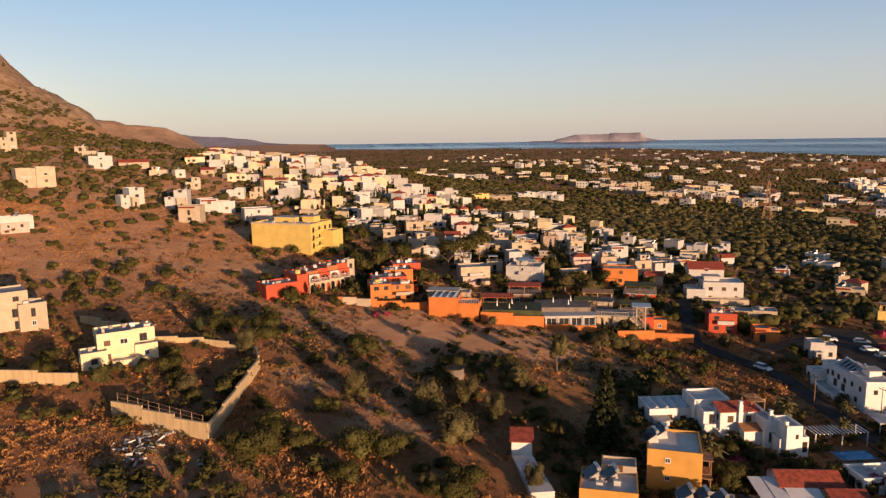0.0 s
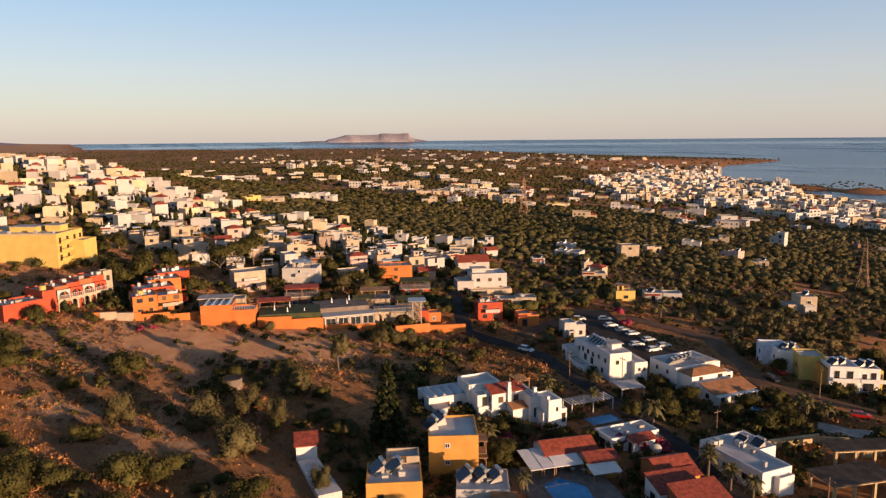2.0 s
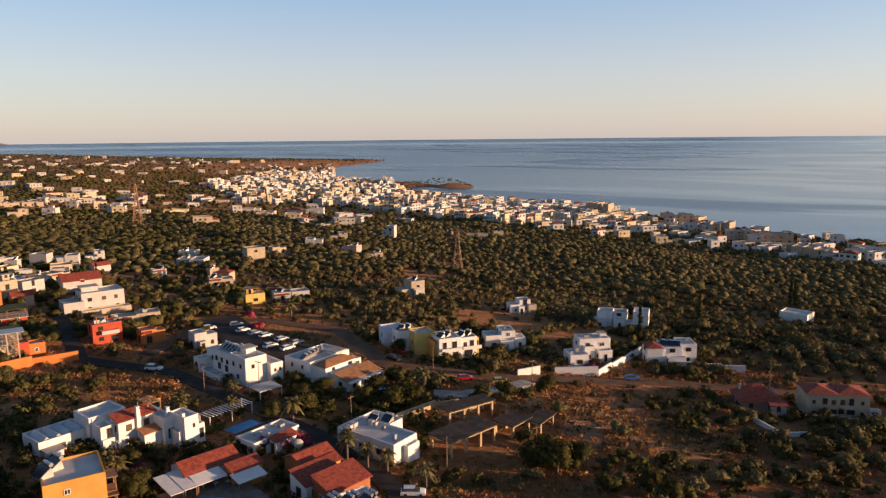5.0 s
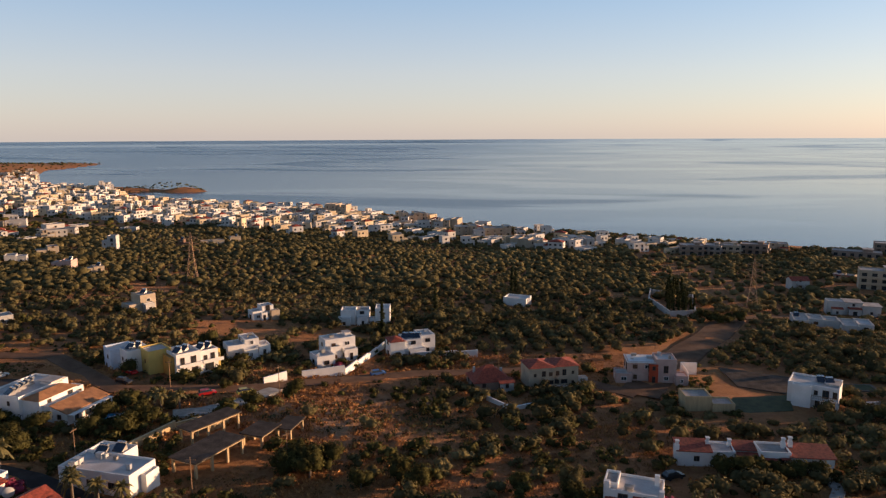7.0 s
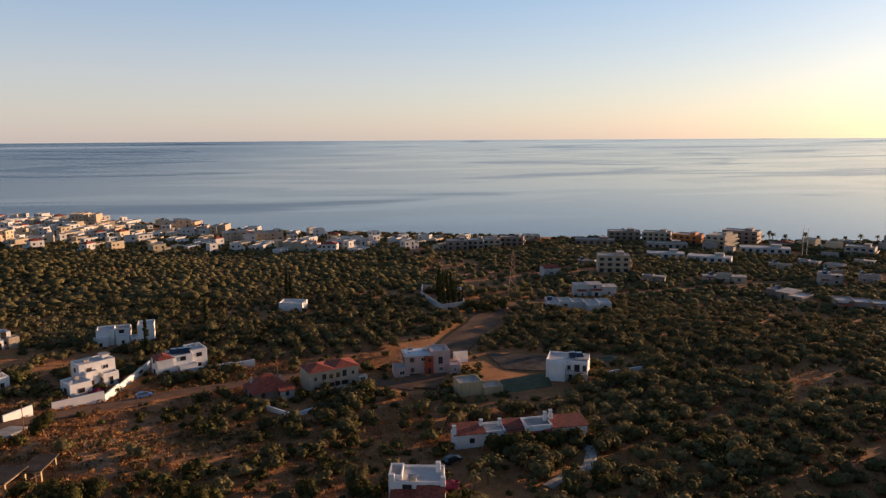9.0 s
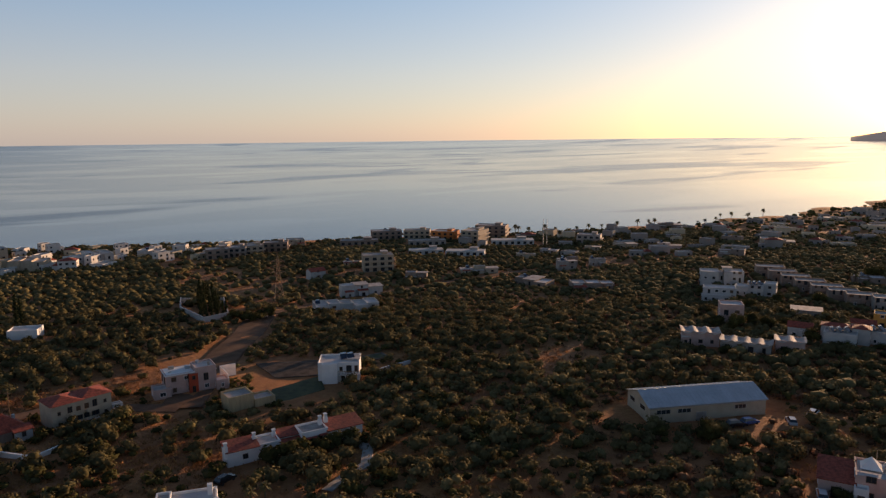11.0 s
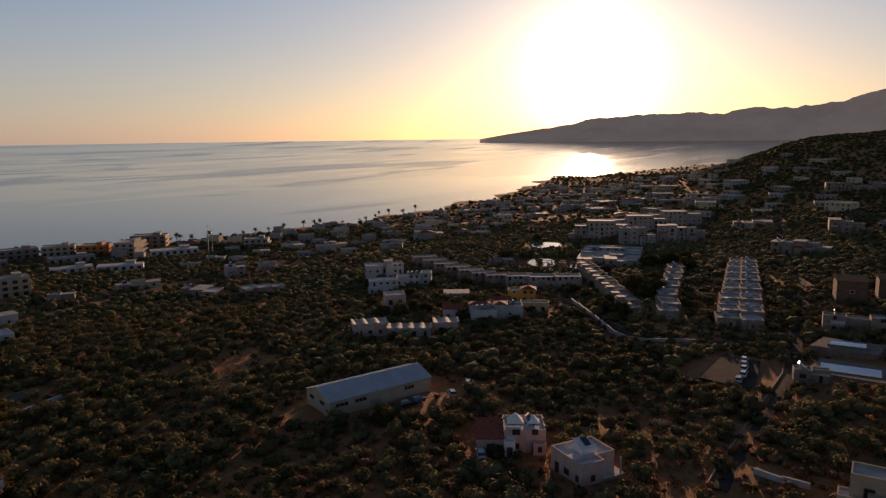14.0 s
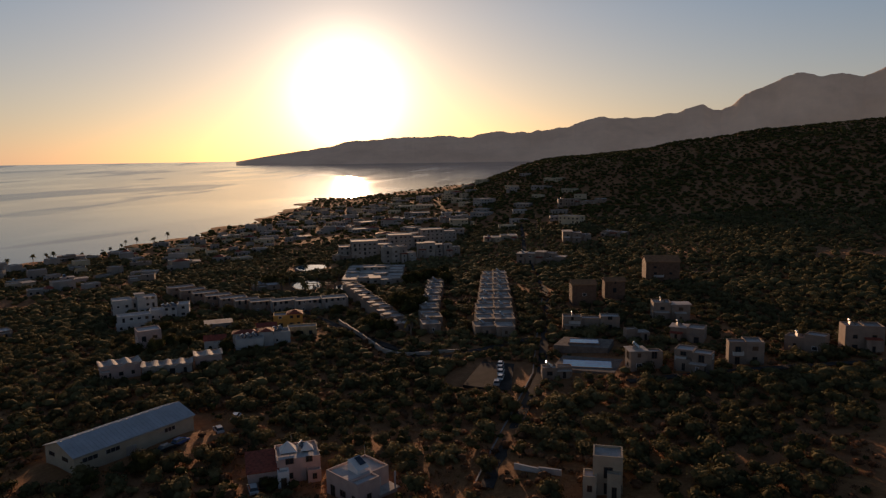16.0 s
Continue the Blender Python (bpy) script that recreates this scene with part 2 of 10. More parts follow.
def land_material():
    m = bpy.data.materials.new("dry_hillside_soil")
    m.use_nodes = True
    nt = m.node_tree
    n, ln = nt.nodes, nt.links
    b = n["Principled BSDF"]
    b.inputs["Roughness"].default_value = 0.95
    b.inputs["Specular IOR Level"].default_value = 0.15
    co = n.new("ShaderNodeTexCoord")

    def tex(scale, detail=6, rough=0.6):
        t = n.new("ShaderNodeTexNoise")
        t.inputs["Scale"].default_value, t.inputs["Detail"].default_value, t.inputs["Roughness"].default_value = scale, detail, rough
        ln.new(co.outputs["Object"], t.inputs[0])
        return t.outputs[0]

    def ramp(src, a, b_, ca, cb):
        r = n.new("ShaderNodeValToRGB")
        r.color_ramp.elements[0].position, r.color_ramp.elements[0].color = a, (*ca, 1)
        r.color_ramp.elements[1].position, r.color_ramp.elements[1].color = b_, (*cb, 1)
        ln.new(src, r.inputs[0])
        return r.outputs[0]

    def mix(fac, a, c):
        x = n.new("ShaderNodeMix")
        x.data_type = "RGBA"
        ln.new(fac, x.inputs[0])
        ln.new(a, x.inputs[6])
        ln.new(c, x.inputs[7])
        return x.outputs[2]

    soil = ramp(tex(0.22, 9, 0.8), 0.38, 0.62, (0.29, 0.122, 0.052), (0.46, 0.21, 0.092))
    grass = ramp(tex(0.8, 8, 0.8), 0.35, 0.65, (0.24, 0.104, 0.038), (0.50, 0.24, 0.096))
    scrub = ramp(tex(0.5), 0.3, 0.7, (0.055, 0.043, 0.018), (0.115, 0.080, 0.036))
    one = mix(ramp(tex(0.025), 0.45, 0.58, (0, 0, 0), (1, 1, 1)), soil, grass)
    kind = n.new("ShaderNodeAttribute")
    kind.attribute_name = "cover"
    sep = n.new("ShaderNodeSeparateColor")
    ln.new(kind.outputs[0], sep.inputs[0])
    patch = n.new("ShaderNodeMath")
    patch.operation = "MULTIPLY_ADD"
    ln.new(tex(0.045, 8, 0.7), patch.inputs[0])
    patch.inputs[1].default_value = 1.6
    ln.new(sep.outputs[0], patch.inputs[2])
    two = mix(ramp(patch.outputs[0], 1.05, 1.3, (0, 0, 0), (1, 1, 1)), one, scrub)
    rock = ramp(tex(0.12, 9, 0.75), 0.4, 0.62, (0.26, 0.15, 0.07), (0.60, 0.42, 0.26))
    three = mix(sep.outputs[1], two, rock)
    bare = ramp(tex(0.2), 0.35, 0.65, (0.50, 0.25, 0.13), (0.62, 0.36, 0.20))
    four = mix(sep.outputs[2], three, bare)
    ln.new(four, b.inputs["Base Color"])
    bp = n.new("ShaderNodeBump")
    bp.inputs["Strength"].default_value, bp.inputs["Distance"].default_value = 0.8, 0.7
    ln.new(tex(0.55, 9, 0.75), bp.inputs["Height"])
    fine = n.new("ShaderNodeBump")
    fine.inputs["Strength"].default_value, fine.inputs["Distance"].default_value = 0.9, 0.45
    ln.new(tex(2.6, 7, 0.75), fine.inputs["Height"])
    ln.new(bp.outputs[0], fine.inputs["Normal"])
    ln.new(fine.outputs[0], b.inputs["Normal"])
    return m


def sea_material():
    """Calm water: broad even ripples, a few smooth slicks, wind bands far out."""
    m = bpy.data.materials.new("calm_sea_water")
    m.use_nodes = True
    nt = m.node_tree
    n, ln = nt.nodes, nt.links
    b = n["Principled BSDF"]
    b.inputs["Base Color"].default_value = (0.012, 0.070, 0.135, 1)
    b.inputs["IOR"].default_value = 1.33
    co = n.new("ShaderNodeTexCoord")

    def span(src, a, c, lo, hi, soft=True):
        r = n.new("ShaderNodeMapRange")
        r.interpolation_type = "SMOOTHSTEP" if soft else "LINEAR"
        r.inputs["From Min"].default_value, r.inputs["From Max"].default_value = a, c
        r.inputs["To Min"].default_value, r.inputs["To Max"].default_value = lo, hi
        ln.new(src, r.inputs[0])
        return r.outputs[0]

    def calc(op, a, c):
        k = n.new("ShaderNodeMath")
        k.operation = op
        for i, v in enumerate((a, c)):
            if isinstance(v, (int, float)):
                k.inputs[i].default_value = v
            else:
                ln.new(v, k.inputs[i])
        return k.outputs[0]

    def noise(scale, detail, twist, turned, stretch):
        mp = n.new("ShaderNodeMapping")
        mp.inputs["Rotation"].default_value, mp.inputs["Scale"].default_value = (0, 0, radians(turned)), stretch
        ln.new(co.outputs["Object"], mp.inputs[0])
        t = n.new("ShaderNodeTexNoise")
        t.inputs["Scale"].default_value, t.inputs["Detail"].default_value, t.inputs["Distortion"].default_value = scale, detail, twist
        ln.new(mp.outputs[0], t.inputs[0])
        return t.outputs[0]

    xyz = n.new("ShaderNodeSeparateXYZ")
    ln.new(co.outputs["Object"], xyz.inputs[0])
    far = n.new("ShaderNodeVectorMath")
    far.operation = "LENGTH"
    ln.new(co.outputs["Object"], far.inputs[0])
    out = far.outputs["Value"]
    # smooth slicks, mostly to the east, as curling streaks
    slick = span(noise(0.0017, 4, 2.4, 24, (0.5, 1.4, 1)), 0.50, 0.58, 0, 1)
    ruffle = span(noise(0.0021, 4, 1.8, -12, (0.38, 1.1, 1)), 0.55, 0.61, 0, 1)
    east = span(xyz.outputs[0], -700, 500, 0.25, 1.0)
    chop = span(xyz.outputs[0], -1100, 500, 0.26, 0.062)
    even = calc("MULTIPLY", slick, calc("MULTIPLY", east, -0.6))
    rough_patch = calc("MULTIPLY", ruffle, calc("MULTIPLY", east, 1.5))
    pattern = calc("ADD", calc("ADD", even, rough_patch), 1.0)
    bands = calc("ADD", calc("MULTIPLY", span(out, 4080, 4260, 0, 1), -0.45), calc("MULTIPLY", span(out, 4330, 4560, 0, 1), 0.55))
    amount = calc("MULTIPLY", calc("MULTIPLY", pattern, chop), calc("ADD", bands, 1.0))
    ln.new(calc("ADD", calc("MULTIPLY", amount, 0.65), 0.10), b.inputs["Roughness"])
    wave = noise(0.09, 4, 0.0, 10, (0.7, 1.2, 1))
    bp = n.new("ShaderNodeBump")
    bp.inputs["Distance"].default_value = 0.5
    ln.new(amount, bp.inputs["Strength"])
    ln.new(wave, bp.inputs["Height"])
    ln.new(bp.outputs[0], b.inputs["Normal"])
    return m


M_LAND, M_SEA = land_material(), sea_material()
# backlit haze: put into a pale base colour and a faint warm glow
M_FARROCK = material("far_haze_ridge", (0.84, 0.62, 0.46), rough=1, vary=0.06, scale=0.003, fine=0.02, bump=0.3, second=(0.76, 0.56, 0.42), spec=0.1)
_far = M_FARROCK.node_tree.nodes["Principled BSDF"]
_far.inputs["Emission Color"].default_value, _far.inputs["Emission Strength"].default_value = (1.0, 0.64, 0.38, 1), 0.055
M_BROWNRIDGE = material("brown_coastal_ridge", (0.30, 0.19, 0.125), rough=1, vary=0.2, scale=0.01, fine=0.03, bump=0.3, spec=0.1)
# distance haze put into the bluish base colour of these slopes
M_FARBLUE = material("far_haze_blue_slopes", (0.25, 0.235, 0.28), rough=1, vary=0.1, scale=0.01, fine=0.03, bump=0.2, spec=0.1)
# island colour paled and greyed in place of the haze before it
M_ISLE = material("haze_paled_cliffs", (0.27, 0.245, 0.275), rough=1, vary=0.2, scale=0.01, fine=0.03, bump=0.3, second=(0.22, 0.205, 0.235), spec=0.1)

# ---- ground form ----
def smooth(a, b, v):
    k = np.clip((np.asarray(v, float) - a) / (b - a), 0, 1)
    return k * k * (3 - 2 * k)


COAST_X = (-5200, -4000, -3270, -2300, -1600, -1480, -1420, -1340, -980, -760, -700, -640, -600, -520, -440, -258, -58, 128, 350, 481, 680, 862, 1161, 1264, 1310, 1480, 1824, 2028, 2600, 5200)
COAST_Y = (60, 140, 1737, 1880, 2020, 2030, 1960, 1600, 1150, 1010, 985, 955, 920, 880, 850, 796, 654, 590, 520, 486, 495, 521, 616, 662, 600, 590, 560, 480, -200, -1500)


def bowl(x, y):
    """The far sea and land lift towards the horizon."""
    return 63 * (np.maximum(np.hypot(x, y) - 1500, 0) / 3450) ** 2


def hump(x, y, cx, cy, amp, sx, sy=None, turned=0):
    c, s = math.cos(radians(turned)), math.sin(radians(turned))
    u, v = (x - cx) * c + (y - cy) * s, -(x - cx) * s + (y - cy) * c
    return amp * np.exp(-(u / sx) ** 2 - (v / (sy or sx)) ** 2)


def ground(x, y):
    """Height of the land."""
    x, y = np.asarray(x, float), np.asarray(y, float)
    inland = (np.interp(x, COAST_X, COAST_Y) - y) * 0.85
    inland = inland + smooth(250, 500, x) * smooth(150, 40, np.abs(inland)) * (11 * np.sin(x * 0.045) + 8 * np.sin(x * 0.11 + 1))
    z = -6 + 8 * smooth(-25, 12, inland) + 26 * smooth(0, 650, inland)
    z = z + hump(x, y, -450, -250, 54, 260)
    z = z + hump(x, y, -700, 0, 26, 280, 170)
    z = z + hump(x, y, -763, -477, 265, 212)
    z = z + hump(x, y, 1050, -60, 33, 250) + hump(x, y, 1150, 171, 32.3, 300, 138, 6) + hump(x, y, 1200, -480, 100, 440) + hump(x, y, -625, 1035, 17, 46, 19, 12) + hump(x, y, -705, 1010, 13, 70, 18, 14)
    z = z + hump(x, y, -58, 144, 2.0, 15, 8, 20)
    z = z - 16 * smooth(1500, 2500, np.hypot(x, y)) * smooth(-500, -1200, x) * smooth(250, 700, inland)
    z = z + 1.2 * np.sin(x * 0.021 + 1.3) * np.sin(y * 0.027) * smooth(20, 200, inland)
    return z + bowl(x, y)


def gz(x, y):
    return float(ground(x, y))
# ---- ground form end ----

# ---- land, sea, distance ----
def mesh_of(name, verts, faces, mat, smooth_shade=False, normals=None):
    """A mesh from arrays of points and equal-sided faces, with soft foliage normals where given."""
    verts, faces = np.asarray(verts, np.float32), np.asarray(faces, np.int32)
    me = bpy.data.meshes.new(name)
    k = faces.shape[1]
    me.vertices.add(len(verts))
    me.vertices.foreach_set("co", verts.ravel())
    me.loops.add(faces.size)
    me.loops.foreach_set("vertex_index", faces.ravel())
    me.polygons.add(len(faces))
    me.polygons.foreach_set("loop_start", np.arange(0, faces.size, k, dtype=np.int32))
    me.polygons.foreach_set("use_smooth", np.full(len(faces), smooth_shade))
    me.update(calc_edges=True)
    if normals is not None:
        soft = me.attributes.new("custom_normal", "FLOAT_VECTOR", "POINT")
        soft.data.foreach_set("vector", np.ascontiguousarray(normals, np.float32).ravel())
    me.materials.append(mat)
    return me


def grid_faces(rows, cols, closed=False):
    i, j = np.meshgrid(np.arange(rows - 1), np.arange(cols if closed else cols - 1), indexing="ij")
    a, b = i * cols + j, i * cols + (j + 1) % cols
    return np.stack([a, b, b + cols, a + cols], -1).reshape(-1, 4)


def fbm(x, y, scale, seed, octaves=4):
    """Smooth value noise on arrays."""
    out, amp = np.zeros_like(np.asarray(x, float)), 1.0
    rng = np.random.RandomState(seed)
    for _ in range(octaves):
        table = rng.rand(64, 64)
        u, v = np.asarray(x) / scale + rng.rand() * 50, np.asarray(y) / scale + rng.rand() * 50
        i, j = np.floor(u).astype(int), np.floor(v).astype(int)
        fu, fv = u - i, v - j
        fu, fv = fu * fu * (3 - 2 * fu), fv * fv * (3 - 2 * fv)
        t = lambda a, b: table[a % 64, b % 64]
        out += amp * ((t(i, j) * (1 - fu) + t(i + 1, j) * fu) * (1 - fv) + (t(i, j + 1) * (1 - fu) + t(i + 1, j + 1) * fu) * fv - 0.5)
        amp, scale = amp * 0.5, scale * 0.5
    return out


RINGS = np.concatenate([[0.01], np.geomspace(12, 4960, 200)])
SECT = 540
_a = np.linspace(0, 2 * np.pi, SECT, endpoint=False)
_R, _A = np.meshgrid(RINGS, _a, indexing="ij")
_X, _Y = _R * np.sin(_A), _R * np.cos(_A)
_inl = (np.interp(_X, COAST_X, COAST_Y) - _Y) * 0.85
_Z = ground(_X, _Y) + fbm(_X, _Y, 14, 3, 3) * 0.7 * smooth(5, 60, _inl)
_hill = smooth(60, 105, _Z - bowl(_X, _Y))


def crags(x, y):
    """Rocky unevenness of the high slopes."""
    high = smooth(60, 105, ground(x, y) - bowl(x, y))
    z0 = ground(x, y) - bowl(x, y)
    ledge = np.where(x < -300, 9 * smooth(101, 104, z0) - 9 * smooth(104, 140, z0), 0)
    return ledge + high * np.where(x < 0, fbm(x, y, 26, 17, 4) * 10 + fbm(x, y, 80, 5, 4) * 6, fbm(x, y, 90, 5, 5) * 9)


_Z += crags(_X, _Y)
land = tagged(new("ground", mesh_of("ground", np.stack([_X, _Y, _Z], -1).reshape(-1, 3), grid_faces(len(RINGS), SECT, True)[:, ::-1], M_LAND, True)),
              "dry reddish brown hillside soil with scrub sloping to the sea", "ground", kind="structure")
_cov = land.data.attributes.new("cover", "FLOAT_COLOR", "POINT")
_scr = smooth(-330, -60, _X * 0.8 + _Y * 0.6) * 0.42 + smooth(300, 620, _X) * 0.62 + smooth(420, 850, np.hypot(_X, _Y)) * (_X < 250) * (_X > -620) * 0.45 + smooth(800, 1100, np.hypot(_X, _Y)) * (_X < -300) * (_Y > 100) * 0.36 + smooth(-75, 40, _X) * 0.3 + smooth(30, 110, _X) * 0.75 + hump(_X, _Y, -650, 1022, 0.9, 120, 50) + 0.45 * smooth(150, 215, _Y) * smooth(-150, -100, _X)
_bare = sum(hump(_X, _Y, *q) for q in ((-178, 34, 1.3, 42, 16, 68), (-195, 12, 0.9, 14, 10), (-135, 10, 0.8, 22, 5, -25), (-60, 146, 0.55, 22, 12, 25), (-47, 138, 0.4, 14, 10), (-108, -30, 0.9, 18, 12), (132, 172, 0.18, 15, 12, 5), (30, 215, 0.25, 26, 9, 60), (-240, -40, 0.6, 30, 12, 60)))
_bare = _bare + 0.6 * smooth(-185, -225, _X) * smooth(70, 20, _Y) * smooth(112, 95, _Z)
_cov.data.foreach_set("color", np.stack([_scr, np.maximum(_hill * 0.8 * (_X < 0) + (_X < -300) * smooth(94, 100, ground(_X, _Y)) * smooth(122, 112, ground(_X, _Y)) * 0.4, 0.8 * sum(hump(_X, _Y, *q) for q in ((-151, -7, 1.2, 9, 5, 60), (-138, 8, 1.1, 9, 4, 60), (-126, 15, 1.1, 10, 2.5, 40), (-168, -2, 1, 10, 5, 50)))), np.clip(_bare * 1.3, 0, 1), np.ones_like(_scr)], -1).astype(np.float32).ravel())

_sr = np.concatenate([[0.5], np.geomspace(300, 4975, 90)])
_R, _A = np.meshgrid(_sr, np.linspace(0, 2 * np.pi, 256, endpoint=False), indexing="ij")
_X, _Y = _R * np.sin(_A), _R * np.cos(_A)
tagged(new("water", mesh_of("water", np.stack([_X, _Y, bowl(_X, _Y)], -1).reshape(-1, 3), grid_faces(len(_sr), 256, True)[:, ::-1], M_SEA, True)),
       "calm blue sea with paler slicks reaching the horizon", "sea", kind="structure")


def ridge(name, az, el, r0, r1, mat, label, category, seed, rough=0.10, steep=1.0):
    """A far range: skyline angles along az, rising from its foot r0 to its crest r1."""
    a = np.linspace(az[0], az[-1], int((az[-1] - az[0]) * 12) + 2)
    e = np.interp(a, az, el)
    e = e + fbm(a * 10, a * 0 + seed, 16, seed, 5) * 0.30 * np.clip(e, 0, 1.5)
    rows = []
    for k in np.linspace(0, 1.25, 22):
        r = r0 + (r1 - r0) * np.minimum(k, 1) + max(0, k - 1) * 300
        x, y = r * np.sin(np.radians(a)), r * np.cos(np.radians(a))
        top = CAM_Z + r1 * np.tan(np.radians(e))
        foot = bowl(x, y) - 4
        up = (k if k <= 1 else 1 - (k - 1) * 2) ** steep
        n = fbm(x, y, 260, seed, 5) * rough * np.maximum(top - foot, 0) * (4 * up * (1 - up) + 0.08)
        rows.append(np.stack([x, y, foot + (np.maximum(top, foot - 2) - foot) * up + n], -1))
    v = np.concatenate(rows)
    return tagged(new(name, mesh_of(name, v, grid_faces(22, len(a))[:, ::-1], mat, False)), label, category, kind="structure")


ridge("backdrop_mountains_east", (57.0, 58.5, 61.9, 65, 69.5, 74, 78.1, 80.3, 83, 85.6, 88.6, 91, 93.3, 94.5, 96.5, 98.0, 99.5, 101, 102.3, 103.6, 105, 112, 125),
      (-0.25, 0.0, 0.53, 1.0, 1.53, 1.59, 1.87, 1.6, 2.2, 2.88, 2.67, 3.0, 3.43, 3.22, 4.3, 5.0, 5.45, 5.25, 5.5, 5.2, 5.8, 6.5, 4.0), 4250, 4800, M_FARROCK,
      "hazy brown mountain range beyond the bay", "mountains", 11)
ridge("backdrop_ridge_west", (-112, -106, -104.2, -101, -99.9, -99.2, -98.4), (1.6, 1.75, 1.75, 1.2, 0.62, 0.3, -0.3), 3900, 4300, M_BROWNRIDGE, "brown ridge falling to the coast", "mountains", 12)
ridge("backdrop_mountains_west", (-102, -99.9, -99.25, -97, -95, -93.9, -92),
      (0.7, 0.64, 0.60, 0.45, 0.25, -0.02, -0.2), 4500, 4850, M_FARBLUE, "far mountain slopes at the coast, haze-blue in colour", "mountains", 14)
ridge("island", (-74.8, -73.4, -72.6, -71.0, -70.8, -70.1, -69.4, -66.8, -66.6, -64.4, -63.9, -62.7), (-0.3, -0.26, -0.2, -0.17, -0.05, 0.08, 0.26, 0.31, 0.38, 0.35, -0.05, -0.28), 4840, 4900, M_ISLE,
      "flat-topped island with cliffs in a haze-paled colour", "island", 13, 0.12, 0.6)

# ---- building kit ----
CLEAR = []          # circles kept free of trees: x, y, radius
TIGHT = {}          # plans of the houses among them: x, y, turn, width, depth
MESHES = {}


def part(name, bm, mat, parent, label="", m=None):
    """Link a bmesh (or a ready mesh) as one mesh object under its thing."""
    if isinstance(bm, bmesh.types.BMesh):
        me = bpy.data.meshes.new(name)
        bm.to_mesh(me)
        bm.free()
        for one in (mat if isinstance(mat, (list, tuple)) else [mat]):
            me.materials.append(one)
    else:
        me = bm
    ob = new(name, me)
    ob.parent = parent
    if m is not None:
        ob.matrix_basis = m
    if label:
        ob["label"] = label
    return ob


def thing(name, label, category, x, y, rz=0.0, z=None, group=""):
    ob = new(name)
    ob.matrix_basis = pose(x, y, gz(x, y) if z is None else z, 0, 0, rz)
    return tagged(ob, label, category, group)


def facing(x, y, off=0.0):
    """The turn by which a front (local -y) faces the middle of the place."""
    return math.degrees(math.atan2(-x, y)) + off


def quad(bm, pts, mi=0):
    f = bm.faces.new([bm.verts.new(p) for p in pts])
    f.material_index = mi
    return f


def box(bm, x0, y0, z0, x1, y1, z1, mi=0, top=True):
    v = [bm.verts.new(p) for p in ((x0, y0, z0), (x1, y0, z0), (x1, y1, z0), (x0, y1, z0), (x0, y0, z1), (x1, y0, z1), (x1, y1, z1), (x0, y1, z1))]
    for k in ((0, 1, 5, 4), (1, 2, 6, 5), (2, 3, 7, 6), (3, 0, 4, 7), (3, 2, 1, 0)) + (((4, 5, 6, 7),) if top else ()):
        bm.faces.new([v[i] for i in k]).material_index = mi


def tube(bm, a, b, r0, r1=None, n=6, mi=0):
    """A tapered round bar from a to b."""
    a, b = Vector(a), Vector(b)
    q = (b - a).to_track_quat("Z", "Y")
    r1 = r0 if r1 is None else r1
    ring = [[bm.verts.new(p + q @ Vector((math.cos(i * 2 * math.pi / n) * r, math.sin(i * 2 * math.pi / n) * r, 0))) for i in range(n)] for p, r in ((a, r0), (b, r1))]
    for i in range(n):
        bm.faces.new([ring[0][i], ring[0][(i + 1) % n], ring[1][(i + 1) % n], ring[1][i]]).material_index = mi
    bm.faces.new(ring[1]).material_index = mi
    bm.faces.new(ring[0][::-1]).material_index = mi


def bar(bm, a, b, w, mi=0):
    tube(bm, a, b, w * 0.7, None, 4, mi)


def window_mesh(w, h, kind, piece="whole"):
    """A window lying on the wall's face, front towards -y, origin at its foot's middle: raised frame, two lights set back."""
    key = (round(w, 2), round(h, 2), kind, piece)
    if key not in MESHES:
        bm = bmesh.new()
        if piece == "pane":
            box(bm, -w / 2 + 0.05, -0.03, 0.05, w / 2 - 0.05, 0.03, h - 0.05)
        else:
            f, y0, y1 = 0.1, -0.09, 0.03
            cols = [-w / 2, -w / 2 + f, -f / 3, f / 3, w / 2 - f, w / 2] if piece == "frame" else [-w / 2, -w / 2 + f, w / 2 - f, w / 2]
            rows = [0, f, h - f, h]
            lights, nc = ((1, 3), 5) if piece == "frame" else ((1,), 3)
            g = [[bm.verts.new((u, y0, z)) for u in cols] for z in rows]
            for j in range(3):
                for i in range(nc):
                    if j == 1 and i in lights:
                        continue
                    bm.faces.new([g[j][i], g[j][i + 1], g[j + 1][i + 1], g[j + 1][i]])
            for i in lights:
                q = [g[1][i], g[1][i + 1], g[2][i + 1], g[2][i]]
                k = [bm.verts.new((p.co.x, -0.02, p.co.z)) for p in q]
                for n in range(4):
                    bm.faces.new([q[n], q[(n + 1) % 4], k[(n + 1) % 4], k[n]])
                if piece == "whole":
                    bm.faces.new(k).material_index = 1
            rim = g[0] + [g[1][nc], g[2][nc]] + g[3][::-1] + [g[2][0], g[1][0]]
            back = [bm.verts.new((p.co.x, y1, p.co.z)) for p in rim]
            for n in range(len(rim)):
                bm.faces.new([rim[n], back[n], back[(n + 1) % len(rim)], rim[(n + 1) % len(rim)]])
        me = bpy.data.meshes.new("window" if piece != "pane" else "pane")
        bm.to_mesh(me)
        bm.free()
        for one in ((M_GLASS if kind != "shut" else M_SHUTTER),) if piece == "pane" else (M_CANVAS if kind == "light" else M_SHUTTER, M_GLASS if kind != "shut" else M_SHUTTER):
            me.materials.append(one)
        MESHES[key] = me
    return MESHES[key]


